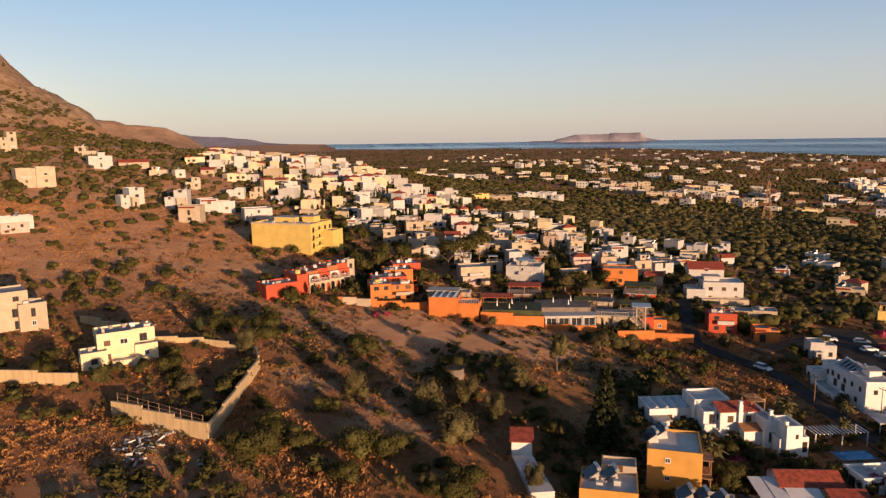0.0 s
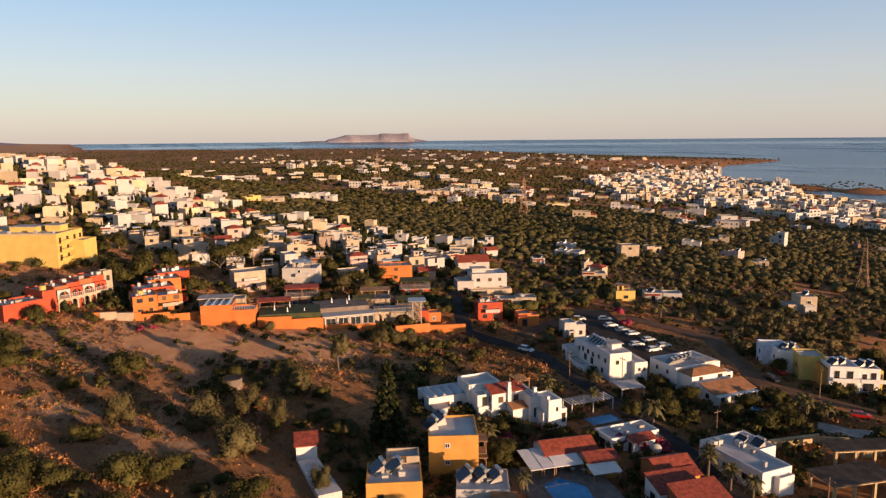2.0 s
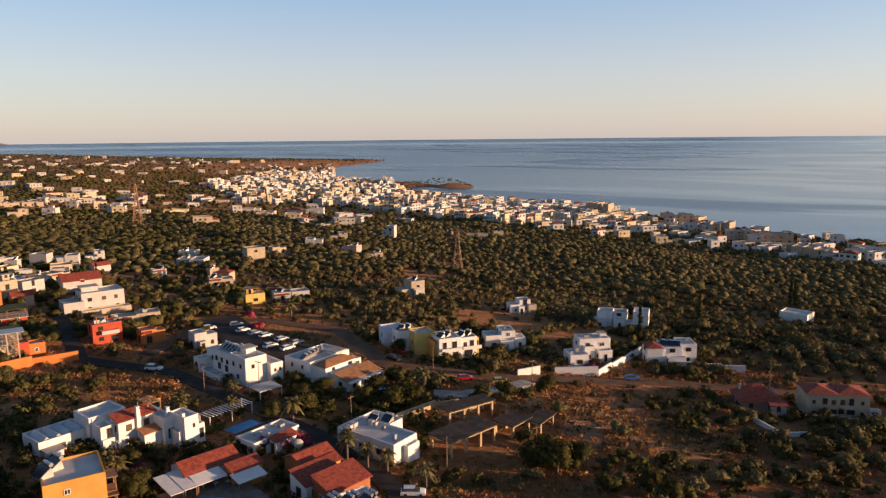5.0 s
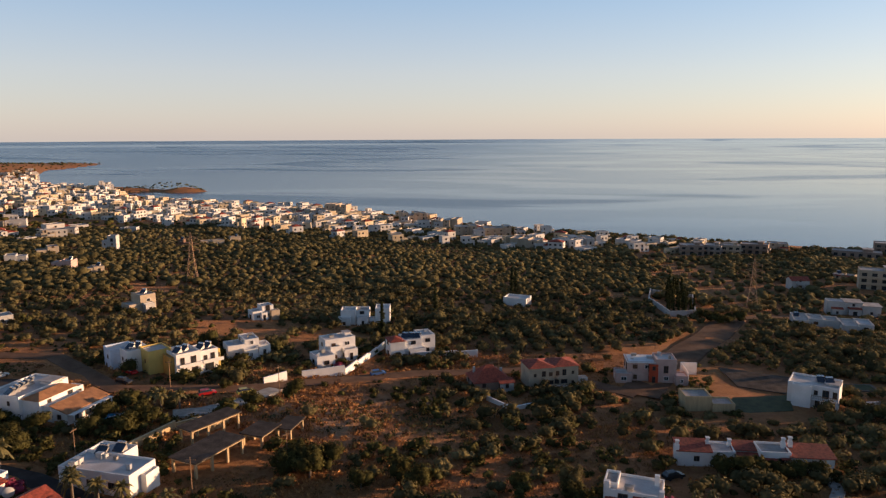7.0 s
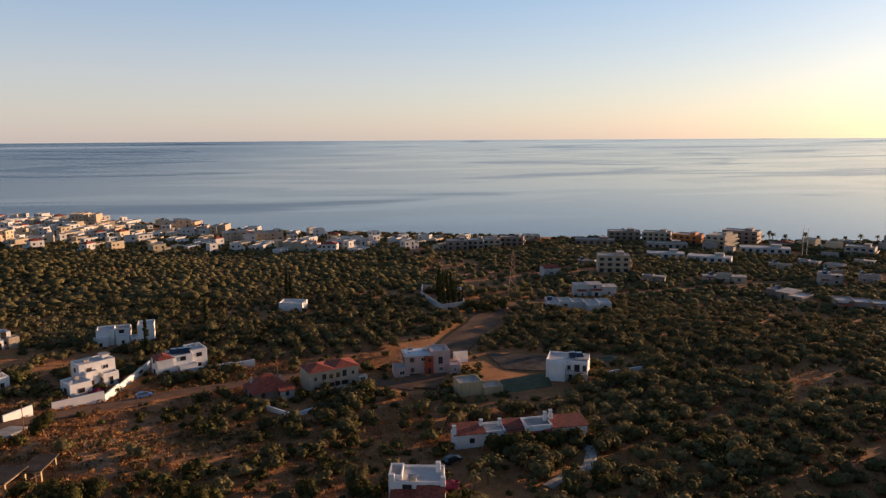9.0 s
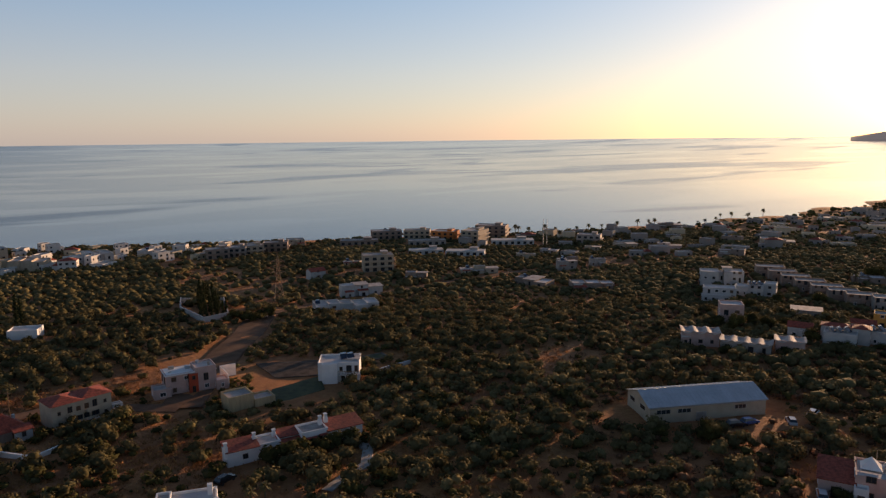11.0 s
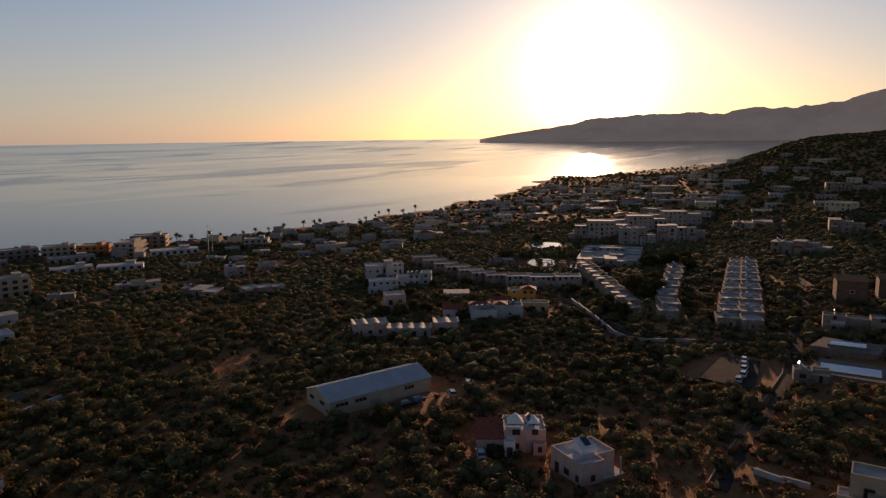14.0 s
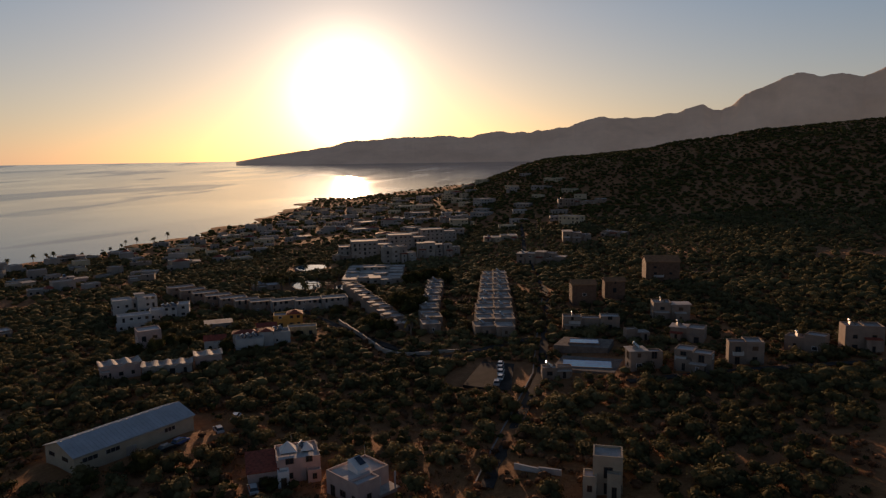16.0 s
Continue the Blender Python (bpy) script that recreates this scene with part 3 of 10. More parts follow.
SIDES = {"f": (0, -1, 0), "r": (1, 0, 90), "b": (0, 1, 180), "l": (-1, 0, -90)}


def add_window(parent, vol, side, u, z, w=1.1, h=1.2, kind="pane", split=True):
    """A window or door on one side of a volume; u from -1 to 1 along the side, z above the volume's floor."""
    cx, cy, vw, vd, z0 = vol[:5]
    sx, sy, turned = SIDES[side]
    if sx == 0:
        px, py = cx + u * vw / 2 * (-sy), cy + sy * (vd / 2 + 0.004)
    else:
        px, py = cx + sx * (vw / 2 + 0.004), cy + u * vd / 2 * sx
    win = part("door" if kind == "door" else "window", window_mesh(w, h, kind, "frame" if split and math.hypot(*parent.matrix_world.translation[:2]) < 160 else "whole"), None, parent, "", pose(px, py, z0 + z, 0, 0, turned))
    if split and math.hypot(*parent.matrix_world.translation[:2]) < 160:
        part("shutter" if kind == "shut" else "pane", window_mesh(w, h, kind, "pane"), None, win, "", pose(0, 0.005, 0))
    return win


def wall_volume(parent, vol, wall, roof="flat", sink=3.0, parapet=0.4):
    """One block of a building: walls with parapet and a roof of its own. vol: middle x, y, width, depth, floor, height."""
    cx, cy, w, d, z0, h = vol[:6]
    x0, x1, y0, y1 = cx - w / 2, cx + w / 2, cy - d / 2, cy + d / 2
    wm = PLASTER[wall] if isinstance(wall, str) else wall
    bm = bmesh.new()
    low = z0 - (sink if z0 < 0.5 else 0.02)
    t = min(0.25, w * 0.2, d * 0.2)
    if roof in ("flat", "white", "slab"):
        top = z0 + h + (parapet if roof != "slab" else 0)
        if roof == "slab":
            box(bm, x0, y0, low, x1, y1, z0 + h - 0.2)
        else:
            for a in ((x0, y0, x1, y0 + t), (x0, y1 - t, x1, y1), (x0, y0 + t, x0 + t, y1 - t), (x1 - t, y0 + t, x1, y1 - t)):
                box(bm, a[0], a[1], low, a[2], a[3], top)
        part("wall", bm, wm, parent)
        bm = bmesh.new()
        if roof == "slab":
            box(bm, x0 - 0.4, y0 - 0.4, z0 + h - 0.2, x1 + 0.4, y1 + 0.4, z0 + h)
        else:
            box(bm, x0 + t, y0 + t, z0 + h - 0.25, x1 - t, y1 - t, z0 + h)
        part("roof", bm, M_WHITEROOF if roof == "white" else M_ROOF, parent)
        return
    rise = min(w, d) * 0.22
    box(bm, x0, y0, low, x1, y1, z0 + h)
    e, zt, tk = 0.35, z0 + h, 0.16
    rm = M_BROWNTILE if roof.startswith("brown") else M_TILE
    kind = roof.replace("brown", "")
    br = bmesh.new()
    if kind in ("hip", "lowhip", "steephip"):
        rise = rise * {"hip": 1.0, "lowhip": 0.75, "steephip": 1.9}[kind]
        k = min(w, d) / 2
        if w >= d:
            a, b = (x0 + k, cy, zt + rise), (x1 - k, cy, zt + rise)
        else:
            a, b = (cx, y0 + k, zt + rise), (cx, y1 - k, zt + rise)
        c = [(x0 - e, y0 - e, zt), (x1 + e, y0 - e, zt), (x1 + e, y1 + e, zt), (x0 - e, y1 + e, zt)]
        vs = [br.verts.new(p) for p in c] + [br.verts.new(a), br.verts.new(b)]
        fs = ((0, 1, 5, 4), (1, 2, 5), (2, 3, 4, 5), (3, 0, 4)) if w >= d else ((0, 1, 4), (1, 2, 5, 4), (2, 3, 5), (3, 0, 4, 5))
        for f in fs:
            br.faces.new([vs[i] for i in f])
        br.faces.new([vs[i] for i in (3, 2, 1, 0)])
    elif kind == "gable":
        for s in (-1, 1):
            ya = cy + s * (d / 2 + e)
            lo = zt - rise * e / (d / 2)
            p = [(x0 - e, ya, lo), (x1 + e, ya, lo), (x1 + e, cy, zt + rise), (x0 - e, cy, zt + rise)]
            up = [(q[0], q[1], q[2] + tk) for q in p]
            for f in ((0, 1, 2, 3), (0, 1, 5, 4), (1, 2, 6, 5), (3, 0, 4, 7), (4, 5, 6, 7)):
                br.faces.new([br.verts.new((p + up)[i]) for i in f])
        for s in (x0, x1):
            quad(bm, [(s, y0, zt), (s, y1, zt), (s, cy, zt + rise)])
    elif kind in ("front", "lowfront"):      # one slope falling to the front
        rise = rise * (0.55 if kind == "lowfront" else 1)
        p = [(x0 - e, y0 - e, zt), (x1 + e, y0 - e, zt), (x1 + e, y1, zt + rise * 1.4), (x0 - e, y1, zt + rise * 1.4)]
        up = [(q[0], q[1], q[2] + tk) for q in p]
        for f in ((3, 2, 1, 0), (0, 1, 5, 4), (1, 2, 6, 5), (2, 3, 7, 6), (3, 0, 4, 7), (4, 5, 6, 7)):
            br.faces.new([br.verts.new((p + up)[i]) for i in f])
        for s in (x0, x1):
            quad(bm, [(s, y0, zt), (s, y1, zt), (s, y1, zt + rise * 1.4)])
        quad(bm, [(x0, y1, zt), (x1, y1, zt), (x1, y1, zt + rise * 1.4), (x0, y1, zt + rise * 1.4)])
    bmesh.ops.recalc_face_normals(br, faces=br.faces)
    part("wall", bm, wm, parent)
    part("roof", br, rm, parent, "red clay tiles" if rm is M_TILE else "brown clay tiles")


def auto_windows(parent, vol, rng, sides="flr", storey=3.0, kind=None, gap=3.4, split=True):
    n = max(1, round(vol[5] / storey))
    for side in sides:
        span = vol[2] if side in "fb" else vol[3]
        cols = max(1, int(span / gap))
        for k in range(n):
            for c in range(cols):
                if rng.random() < 0.12:
                    continue
                u = ((c + 0.5) / cols * 2 - 1) * 0.92 + rng.uniform(-0.04, 0.04)
                tall = rng.random() < 0.3
                kd = kind or rng.choice(("pane", "pane", "shut", "light"))
                add_window(parent, vol, side, u, k * storey + (0.1 if tall else 0.95), rng.choice((1.0, 1.3, 1.6)) if span > 4 else 0.9, 2.1 if tall else 1.2, "door" if tall else kd, split)


ROOFBITS = random.Random(44)


def roof_clutter(ob, v, n=3):
    """Small vents, tank boxes and pipes on a flat roof of a building."""
    x0, y0, w, d, z, h = v[:6]
    for k in range(n):
        bm = bmesh.new()
        x, y = x0 + ROOFBITS.uniform(-0.38, 0.38) * w, y0 + ROOFBITS.uniform(-0.35, 0.35) * d
        s, hh = ROOFBITS.uniform(0.25, 0.7), ROOFBITS.uniform(0.5, 1.1)
        box(bm, x - s, y - s * 0.7, z + h, x + s, y + s * 0.7, z + h + hh)
        box(bm, x - s * 1.1, y - s * 0.8, z + h + hh, x + s * 1.1, y + s * 0.8, z + h + hh + 0.1)
        part("roof_box", bm, ROOFBITS.choice((M_CONCRETE, M_SHEET, PLASTER["white"])), ob)


def villa(label, x, y, rz, wall, vols, seed=0, z=None, sides="flr", name="house", category="house", group="", windows=True, gap=3.4, split=True, sink=3.0):
    """A building of several blocks. Each: middle x, y, width, depth, floor, height, roof, [wall]. Returns the thing."""
    rng = random.Random(seed)
    ob = thing(name, label, category, x, y, rz, z, group)
    for v in vols:
        wall_volume(ob, v, v[7] if len(v) > 7 else wall, v[6], sink)
        if windows and v[5] > 1.6:
            auto_windows(ob, v, rng, sides, gap=gap, split=split)
        if windows and v[6] in ("flat", "white") and v[2] * v[3] > 24 and math.hypot(x, y) < 235 and x < 60:
            roof_clutter(ob, v, rng.randint(1, 3))
        c = Matrix.Rotation(radians(rz), 2) @ Vector((v[0], v[1]))
        TIGHT[len(CLEAR)] = (x + c.x, y + c.y, rz, v[2], v[3])
        CLEAR.append((x + c.x, y + c.y, max(v[2], v[3]) * 0.56 + 1.2))
    return ob


WORDS = {"white": "whitewashed", "fresh": "freshly whitewashed", "cream": "cream rendered", "yellow": "yellow rendered", "ochre": "ochre rendered", "orange": "orange rendered", "red": "red rendered",
         "pink": "pinkish rendered", "stone": "bare stone", "blue": "pale blue rendered", "tan": "tan rendered", "buff": "buff rendered", "brick": "raw brick", "dun": "shade-toned dun"}


def house(x, y, rz, w, d, h, wall="white", roof="flat", seed=0, group="village houses"):
    """A village house: one main block, often with a stepped side block and a stair head."""
    rng = random.Random(seed * 7 + int(x) * 3 + int(y))
    vols = []
    st = max(1, round(h / 3.0))
    form = rng.choice(("plain", "step", "head", "step"))
    if roof not in ("flat", "white") or w < 6:
        form = "plain"
    if x > 60 and roof in ("flat", "white", "slab"):
        n = max(2, int(w / 5.4))
        ww = w / n
        for i in range(n):
            hh = max(2.6, h * rng.choice((0.55, 0.75, 0.9, 0.92)))
            dd = d * rng.uniform(0.45, 0.85)
            vols.append((-w / 2 + ww * (i + 0.5), rng.uniform(-0.2, 0.2) * d, ww - 0.02, dd, 0, hh, rng.choice(("flat", "white", roof, "slab"))))
            if rng.random() < 0.55:
                vols.append((vols[-1][0] + rng.uniform(-0.15, 0.15) * ww, vols[-1][1] - dd / 2 - d * 0.1 - 0.01, ww * rng.uniform(0.5, 0.85), d * 0.2, 0, max(2.2, hh * 0.55), rng.choice(("flat", "slab", "lowfront"))))
    elif w > 12.5 and roof in ("flat", "white", "slab"):
        n, x0 = int(w / 5.5), -w / 2
        for i in range(n):
            ww = w / n
            vols.append((x0 + ww * (i + 0.5), rng.uniform(-0.12, 0.12) * d, ww - 0.02, d * rng.uniform(0.75, 1.0), 0, max(2.8, h * rng.uniform(0.62, 1.05)), rng.choice((roof, "white", "flat"))))
    elif form == "step":
        k, s = rng.uniform(0.35, 0.5), rng.choice((-1, 1))
        hl = max(2.8, h - 3.0) if st > 1 else h * 0.82
        vols.append((-s * w * k / 2, 0, w * (1 - k), d, 0, h, roof))
        vols.append((s * w * (1 - k) / 2, -d * 0.04, w * k, d * 0.86, 0, hl, rng.choice((roof, "white", "flat"))))
    else:
        vols.append((0, 0, w, d, 0, h, roof))
        if form == "head":
            vols.append((rng.uniform(-0.25, 0.25) * w, d * 0.15, min(3.4, w * 0.35), min(3.2, d * 0.4), h + 0.01, 2.2, "slab"))
    rw = {"flat": "flat roof", "white": "flat white roof", "slab": "slab roof"}.get(roof, "brown tiled roof" if roof.startswith("brown") else "red tiled roof")
    ob = villa(f"{st}-storey {WORDS[wall]} house with a {rw}".replace("1-storey", "low").replace("2-storey", "two-storey").replace("3-storey", "three-storey").replace("4-storey", "four-storey"),
               x, y, rz, wall, vols, seed + 5, group=group, split=math.hypot(x, y) < 230, gap=3.4 if math.hypot(x, y) < 230 else 6.6, sides="flr" if math.hypot(x, y) < 230 else "f")
    if rng.random() < (0.3 if x < 60 else 0.65) and roof in ("flat", "white"):
        v = vols[0]
        c = Matrix.Rotation(radians(rz), 2) @ Vector((v[0] + rng.uniform(-0.2, 0.2) * v[2], v[1] + 0.1 * v[3]))
        heater(x + c.x, y + c.y, gz(x, y) + v[5], 154 + rng.uniform(-15, 15))
    if st > 1 and rng.random() < 0.4:
        balcony(ob, vols[0], 3.0, rng)
    if math.hypot(x, y) < 340 and x < -140 and roof in ("flat", "white"):
        terrace(ob, vols[0], rng)
    return ob


def terrace(ob, v, rng):
    """What stands on and before a village house: a tiled strip, a roof pergola or a low front wing."""
    cx, cy, w, d, z0, h = v[:6]
    pick = rng.random()
    if pick < 0.3:
        bm = bmesh.new()
        x0, x1, y0 = cx - w * 0.46, cx + w * rng.uniform(0.1, 0.46), cy - d / 2 - 0.9
        p = [(x0, y0, h - 0.55), (x1, y0, h - 0.55), (x1, y0 + 0.895, h - 0.1), (x0, y0 + 0.895, h - 0.1)]
        q = [(a, b, c + 0.12) for a, b, c in p]
        for f in ((3, 2, 1, 0), (4, 5, 6, 7), (0, 1, 5, 4), (1, 2, 6, 5), (3, 0, 4, 7)):
            quad(bm, [(p + q)[i] for i in f])
        part("tiled_canopy", bm, M_TILE, ob, "strip of red clay tiles over the front")
    elif pick < 0.6:
        bw, bd, bx = w * rng.uniform(0.35, 0.6), d * 0.45, cx + rng.uniform(-0.15, 0.15) * w
        y0 = cy - d / 2 + 0.3
        for sx in (-1, 1):
            for sy in (0, 1):
                bm = bmesh.new()
                box(bm, bx + sx * bw / 2 - 0.1, y0 + sy * bd - 0.1 * (1 - 2 * sy), h, bx + sx * bw / 2 + 0.1, y0 + sy * bd + 0.1, h + 2.2)
                part("post", bm, M_WOOD, ob)
        bm = bmesh.new()
        box(bm, bx - bw / 2 - 0.25, y0 - 0.25, h + 2.2, bx + bw / 2 + 0.25, y0 + bd + 0.25, h + 2.34)
        part("pergola_roof", bm, rng.choice((M_WOOD, M_SHEET, M_CANVAS, M_BROWNTILE)), ob)
    else:
        ww, dd, hh = w * rng.uniform(0.4, 0.8), rng.uniform(1.6, 2.6), max(2.3, h * 0.5)
        u = cx + rng.uniform(-0.5, 0.5) * (w - ww)
        wing = (u, cy - d / 2 - dd / 2 - 0.003, ww, dd, 0, hh)
        wall_volume(ob, wing, rng.choice(("white", "cream", "white", "pink")), rng.choice(("flat", "white", "flat")), 3.0, rng.choice((0.3, 0.9)))
        auto_windows(ob, wing, rng, "f", split=False)


def balcony(ob, v, z, rng):
    cx, cy, w, d = v[:4]
    bw = min(w * 0.6, 4.5)
    bx, y0 = cx + rng.uniform(-0.15, 0.15) * w, cy - d / 2
    bm = bmesh.new()
    box(bm, bx - bw / 2, y0 - 1.3, z - 0.15, bx + bw / 2, y0 - 0.01, z)
    box(bm, bx - bw / 2, y0 - 1.3, z, bx + bw / 2, y0 - 1.2, z + 0.9)
    for s in (-1, 1):
        box(bm, bx + s * (bw / 2 - 0.05) - 0.05, y0 - 1.2, z, bx + s * (bw / 2 - 0.05) + 0.05, y0 - 0.01, z + 0.9)
    part("balcony", bm, PLASTER["white"], ob, "white parapet balcony")


HEATER = []


def heater(x, y, z, rz=154, s=1.0):
    """A rooftop solar water heater, its panel turned south."""
    rz = rz - 154
    if not HEATER:
        ob = new("solar_water_heater")
        tagged(ob, "solar water heater with dark panel and steel tank", "water heater", "rooftop water heaters")
        bm = bmesh.new()
        v = [(-1.05, -0.8, 0.25), (1.05, -0.8, 0.25), (1.05, 0.55, 1.25), (-1.05, 0.55, 1.25)]
        n = Vector((0, -0.6, 0.8)) * 0.09
        up = [tuple(Vector(p) + n) for p in v]
        for f in ((3, 2, 1, 0), (0, 1, 5, 4), (1, 2, 6, 5), (2, 3, 7, 6), (3, 0, 4, 7), (4, 5, 6, 7)):
            bm.faces.new([bm.verts.new((v + up)[i]) for i in f])
        part("collector", bm, M_PANEL, ob, "dark glazed collector panel")
        bm = bmesh.new()
        tube(bm, (-0.85, 0.8, 1.45), (0.85, 0.8, 1.45), 0.28, None, 10)
        part("tank", bm, M_TANK, ob, "bare steel water tank")
        bm = bmesh.new()
        v = [(-1.0, -0.78, 0), (1.0, -0.78, 0), (1.0, 0.95, 0), (-1.0, 0.95, 0), (-1.0, -0.78, 0.24), (1.0, -0.78, 0.24), (1.0, 0.7, 1.2), (-1.0, 0.7, 1.2)]
        k = [bm.verts.new(p) for p in v]
        for f in ((0, 1, 5, 4), (1, 2, 6, 5), (2, 3, 7, 6), (3, 0, 4, 7)):
            bm.faces.new([k[i] for i in f])
        part("stand", bm, M_METAL, ob)
        ob.matrix_basis = pose(x, y, z, 0, 0, rz)
        HEATER.append(ob)
        return ob
    return copy_thing(HEATER[0], pose(x, y, z, 0, 0, rz) @ Matrix.Scale(s, 4))


def drape(pts, step=4.0):
    """Points along a line on the ground, closely spaced."""
    out = []
    for a, b in zip(pts[:-1], pts[1:]):
        n = max(1, int(math.dist(a, b) / step))
        out += [(a[0] + (b[0] - a[0]) * i / n, a[1] + (b[1] - a[1]) * i / n) for i in range(n)]
    return out + [pts[-1]]


def road(name, pts, width, mat, label, lift=0.25, margin=1.5):
    """A strip laid on the ground along a line, with edges let into it."""
    p = drape(pts, 3.0)
    bm = bmesh.new()
    prev = None
    for i, (x, y) in enumerate(p):
        a, b = p[max(0, i - 1)], p[min(len(p) - 1, i + 1)]
        dx, dy = b[0] - a[0], b[1] - a[1]
        ln = math.hypot(dx, dy) or 1
        nx, ny = -dy / ln * width / 2, dx / ln * width / 2
        z = max(gz(x, y), gz(x + nx, y + ny), gz(x - nx, y - ny)) + lift
        row = [bm.verts.new(q) for q in ((x + nx * 1.15, y + ny * 1.15, z - 1.0), (x + nx, y + ny, z), (x, y, z + 0.04), (x - nx, y - ny, z), (x - nx * 1.15, y - ny * 1.15, z - 1.0))]
        if prev:
            for k in range(4):
                bm.faces.new([prev[k], prev[k + 1], row[k + 1], row[k]])
        prev = row
        CLEAR.append((x, y, width * 0.55 + margin))
    bmesh.ops.recalc_face_normals(bm, faces=bm.faces)
    me = bpy.data.meshes.new(name)
    bm.to_mesh(me)
    bm.free()
    me.materials.append(mat)
    return tagged(new(name, me), label, "road", kind="structure")


def garden_wall(pts, height, mat, label, thick=0.35, name="garden_wall", step=6.0, clear=2.0):
    """A free-standing wall that follows the ground in panels with a coping."""
    ob = thing(name, label, "wall", pts[0][0], pts[0][1], 0)
    o = ob.matrix_basis.translation
    p = drape(pts, step)
    for a, b in zip(p[:-1], p[1:]):
        ln = math.dist(a, b)
        z = max(gz(*a), gz(*b))
        bm = bmesh.new()
        box(bm, 0, -thick / 2, -2.0, ln - 0.01, thick / 2, height)
        box(bm, -0.003, -thick / 2 - 0.06, height, ln - 0.007, thick / 2 + 0.06, height + 0.1)
        part("wall_panel", bm, mat, ob, "", Matrix.Translation((a[0] - o.x, a[1] - o.y, z - o.z)) @ pose(0, 0, 0, 0, 0, math.degrees(math.atan2(b[1] - a[1], b[0] - a[0]))))
        CLEAR.append(((a[0] + b[0]) / 2, (a[1] + b[1]) / 2, clear))
    return ob


def slab(name, label, category, pts, mat, lift=0.3, depth=1.5, kind="structure"):
    """A level platform with the given corners."""
    cx, cy = sum(p[0] for p in pts) / len(pts), sum(p[1] for p in pts) / len(pts)
    z = max(gz(*p) for p in pts + [(cx, cy)]) + lift
    bm = bmesh.new()
    top = [bm.verts.new((p[0], p[1], z)) for p in pts]
    bot = [bm.verts.new((p[0], p[1], z - depth - 3)) for p in pts]
    bm.faces.new(top)
    for i in range(len(pts)):
        bm.faces.new([bot[i], bot[(i + 1) % len(pts)], top[(i + 1) % len(pts)], top[i]])
    bmesh.ops.recalc_face_normals(bm, faces=bm.faces)
    me = bpy.data.meshes.new(name)
    bm.to_mesh(me)
    bm.free()
    me.materials.append(mat)
    ob = tagged(new(name, me), label, category, kind=kind)
    CLEAR.append((cx, cy, max(math.dist((cx, cy), p) for p in pts)))
    return z


def pool(x, y, rz, w, d, z, mat=None, label="swimming pool with clear blue water and a pale rim", shape="rect"):
    ob = thing("swimming_pool", label, "pool", x, y, rz, z)
    n = 4 if shape == "rect" else 20
    pts = [(-w / 2, -d / 2), (w / 2, -d / 2), (w / 2, d / 2), (-w / 2, d / 2)] if n == 4 else [(math.cos(i * 2 * math.pi / n) * w / 2, math.sin(i * 2 * math.pi / n) * d / 2) for i in range(n)]
    if shape == "pent":
        pts = [(-w * 0.5, -d * 0.5), (w * 0.42, -d * 0.62), (w * 0.55, d * 0.1), (w * 0.05, d * 0.55), (-w * 0.5, d * 0.34)]
        n = 5
    bm = bmesh.new()
    rim = [(p[0] * 1.08 + 0.2 * (p[0] > 0) - 0.2 * (p[0] < 0), p[1] * 1.08 + 0.2 * (p[1] > 0) - 0.2 * (p[1] < 0)) for p in pts]
    for i in range(n):
        j = (i + 1) % n
        quad(bm, [(*rim[i], 0.12), (*rim[j], 0.12), (*pts[j], 0.12), (*pts[i], 0.12)])
        quad(bm, [(*rim[i], -1.5), (*rim[j], -1.5), (*rim[j], 0.12), (*rim[i], 0.12)])
        quad(bm, [(*pts[j], -0.3), (*pts[i], -0.3), (*pts[i], 0.12), (*pts[j], 0.12)])
    part("rim", bm, M_PAVING, ob)
    bm = bmesh.new()
    quad(bm, [(*p, 0.03) for p in pts])
    part("pool_water", bm, mat or M_POOL, ob, "clear blue water")
    CLEAR.append((x, y, max(w, d) * 0.6 + 2))
    return ob


CARS = {}


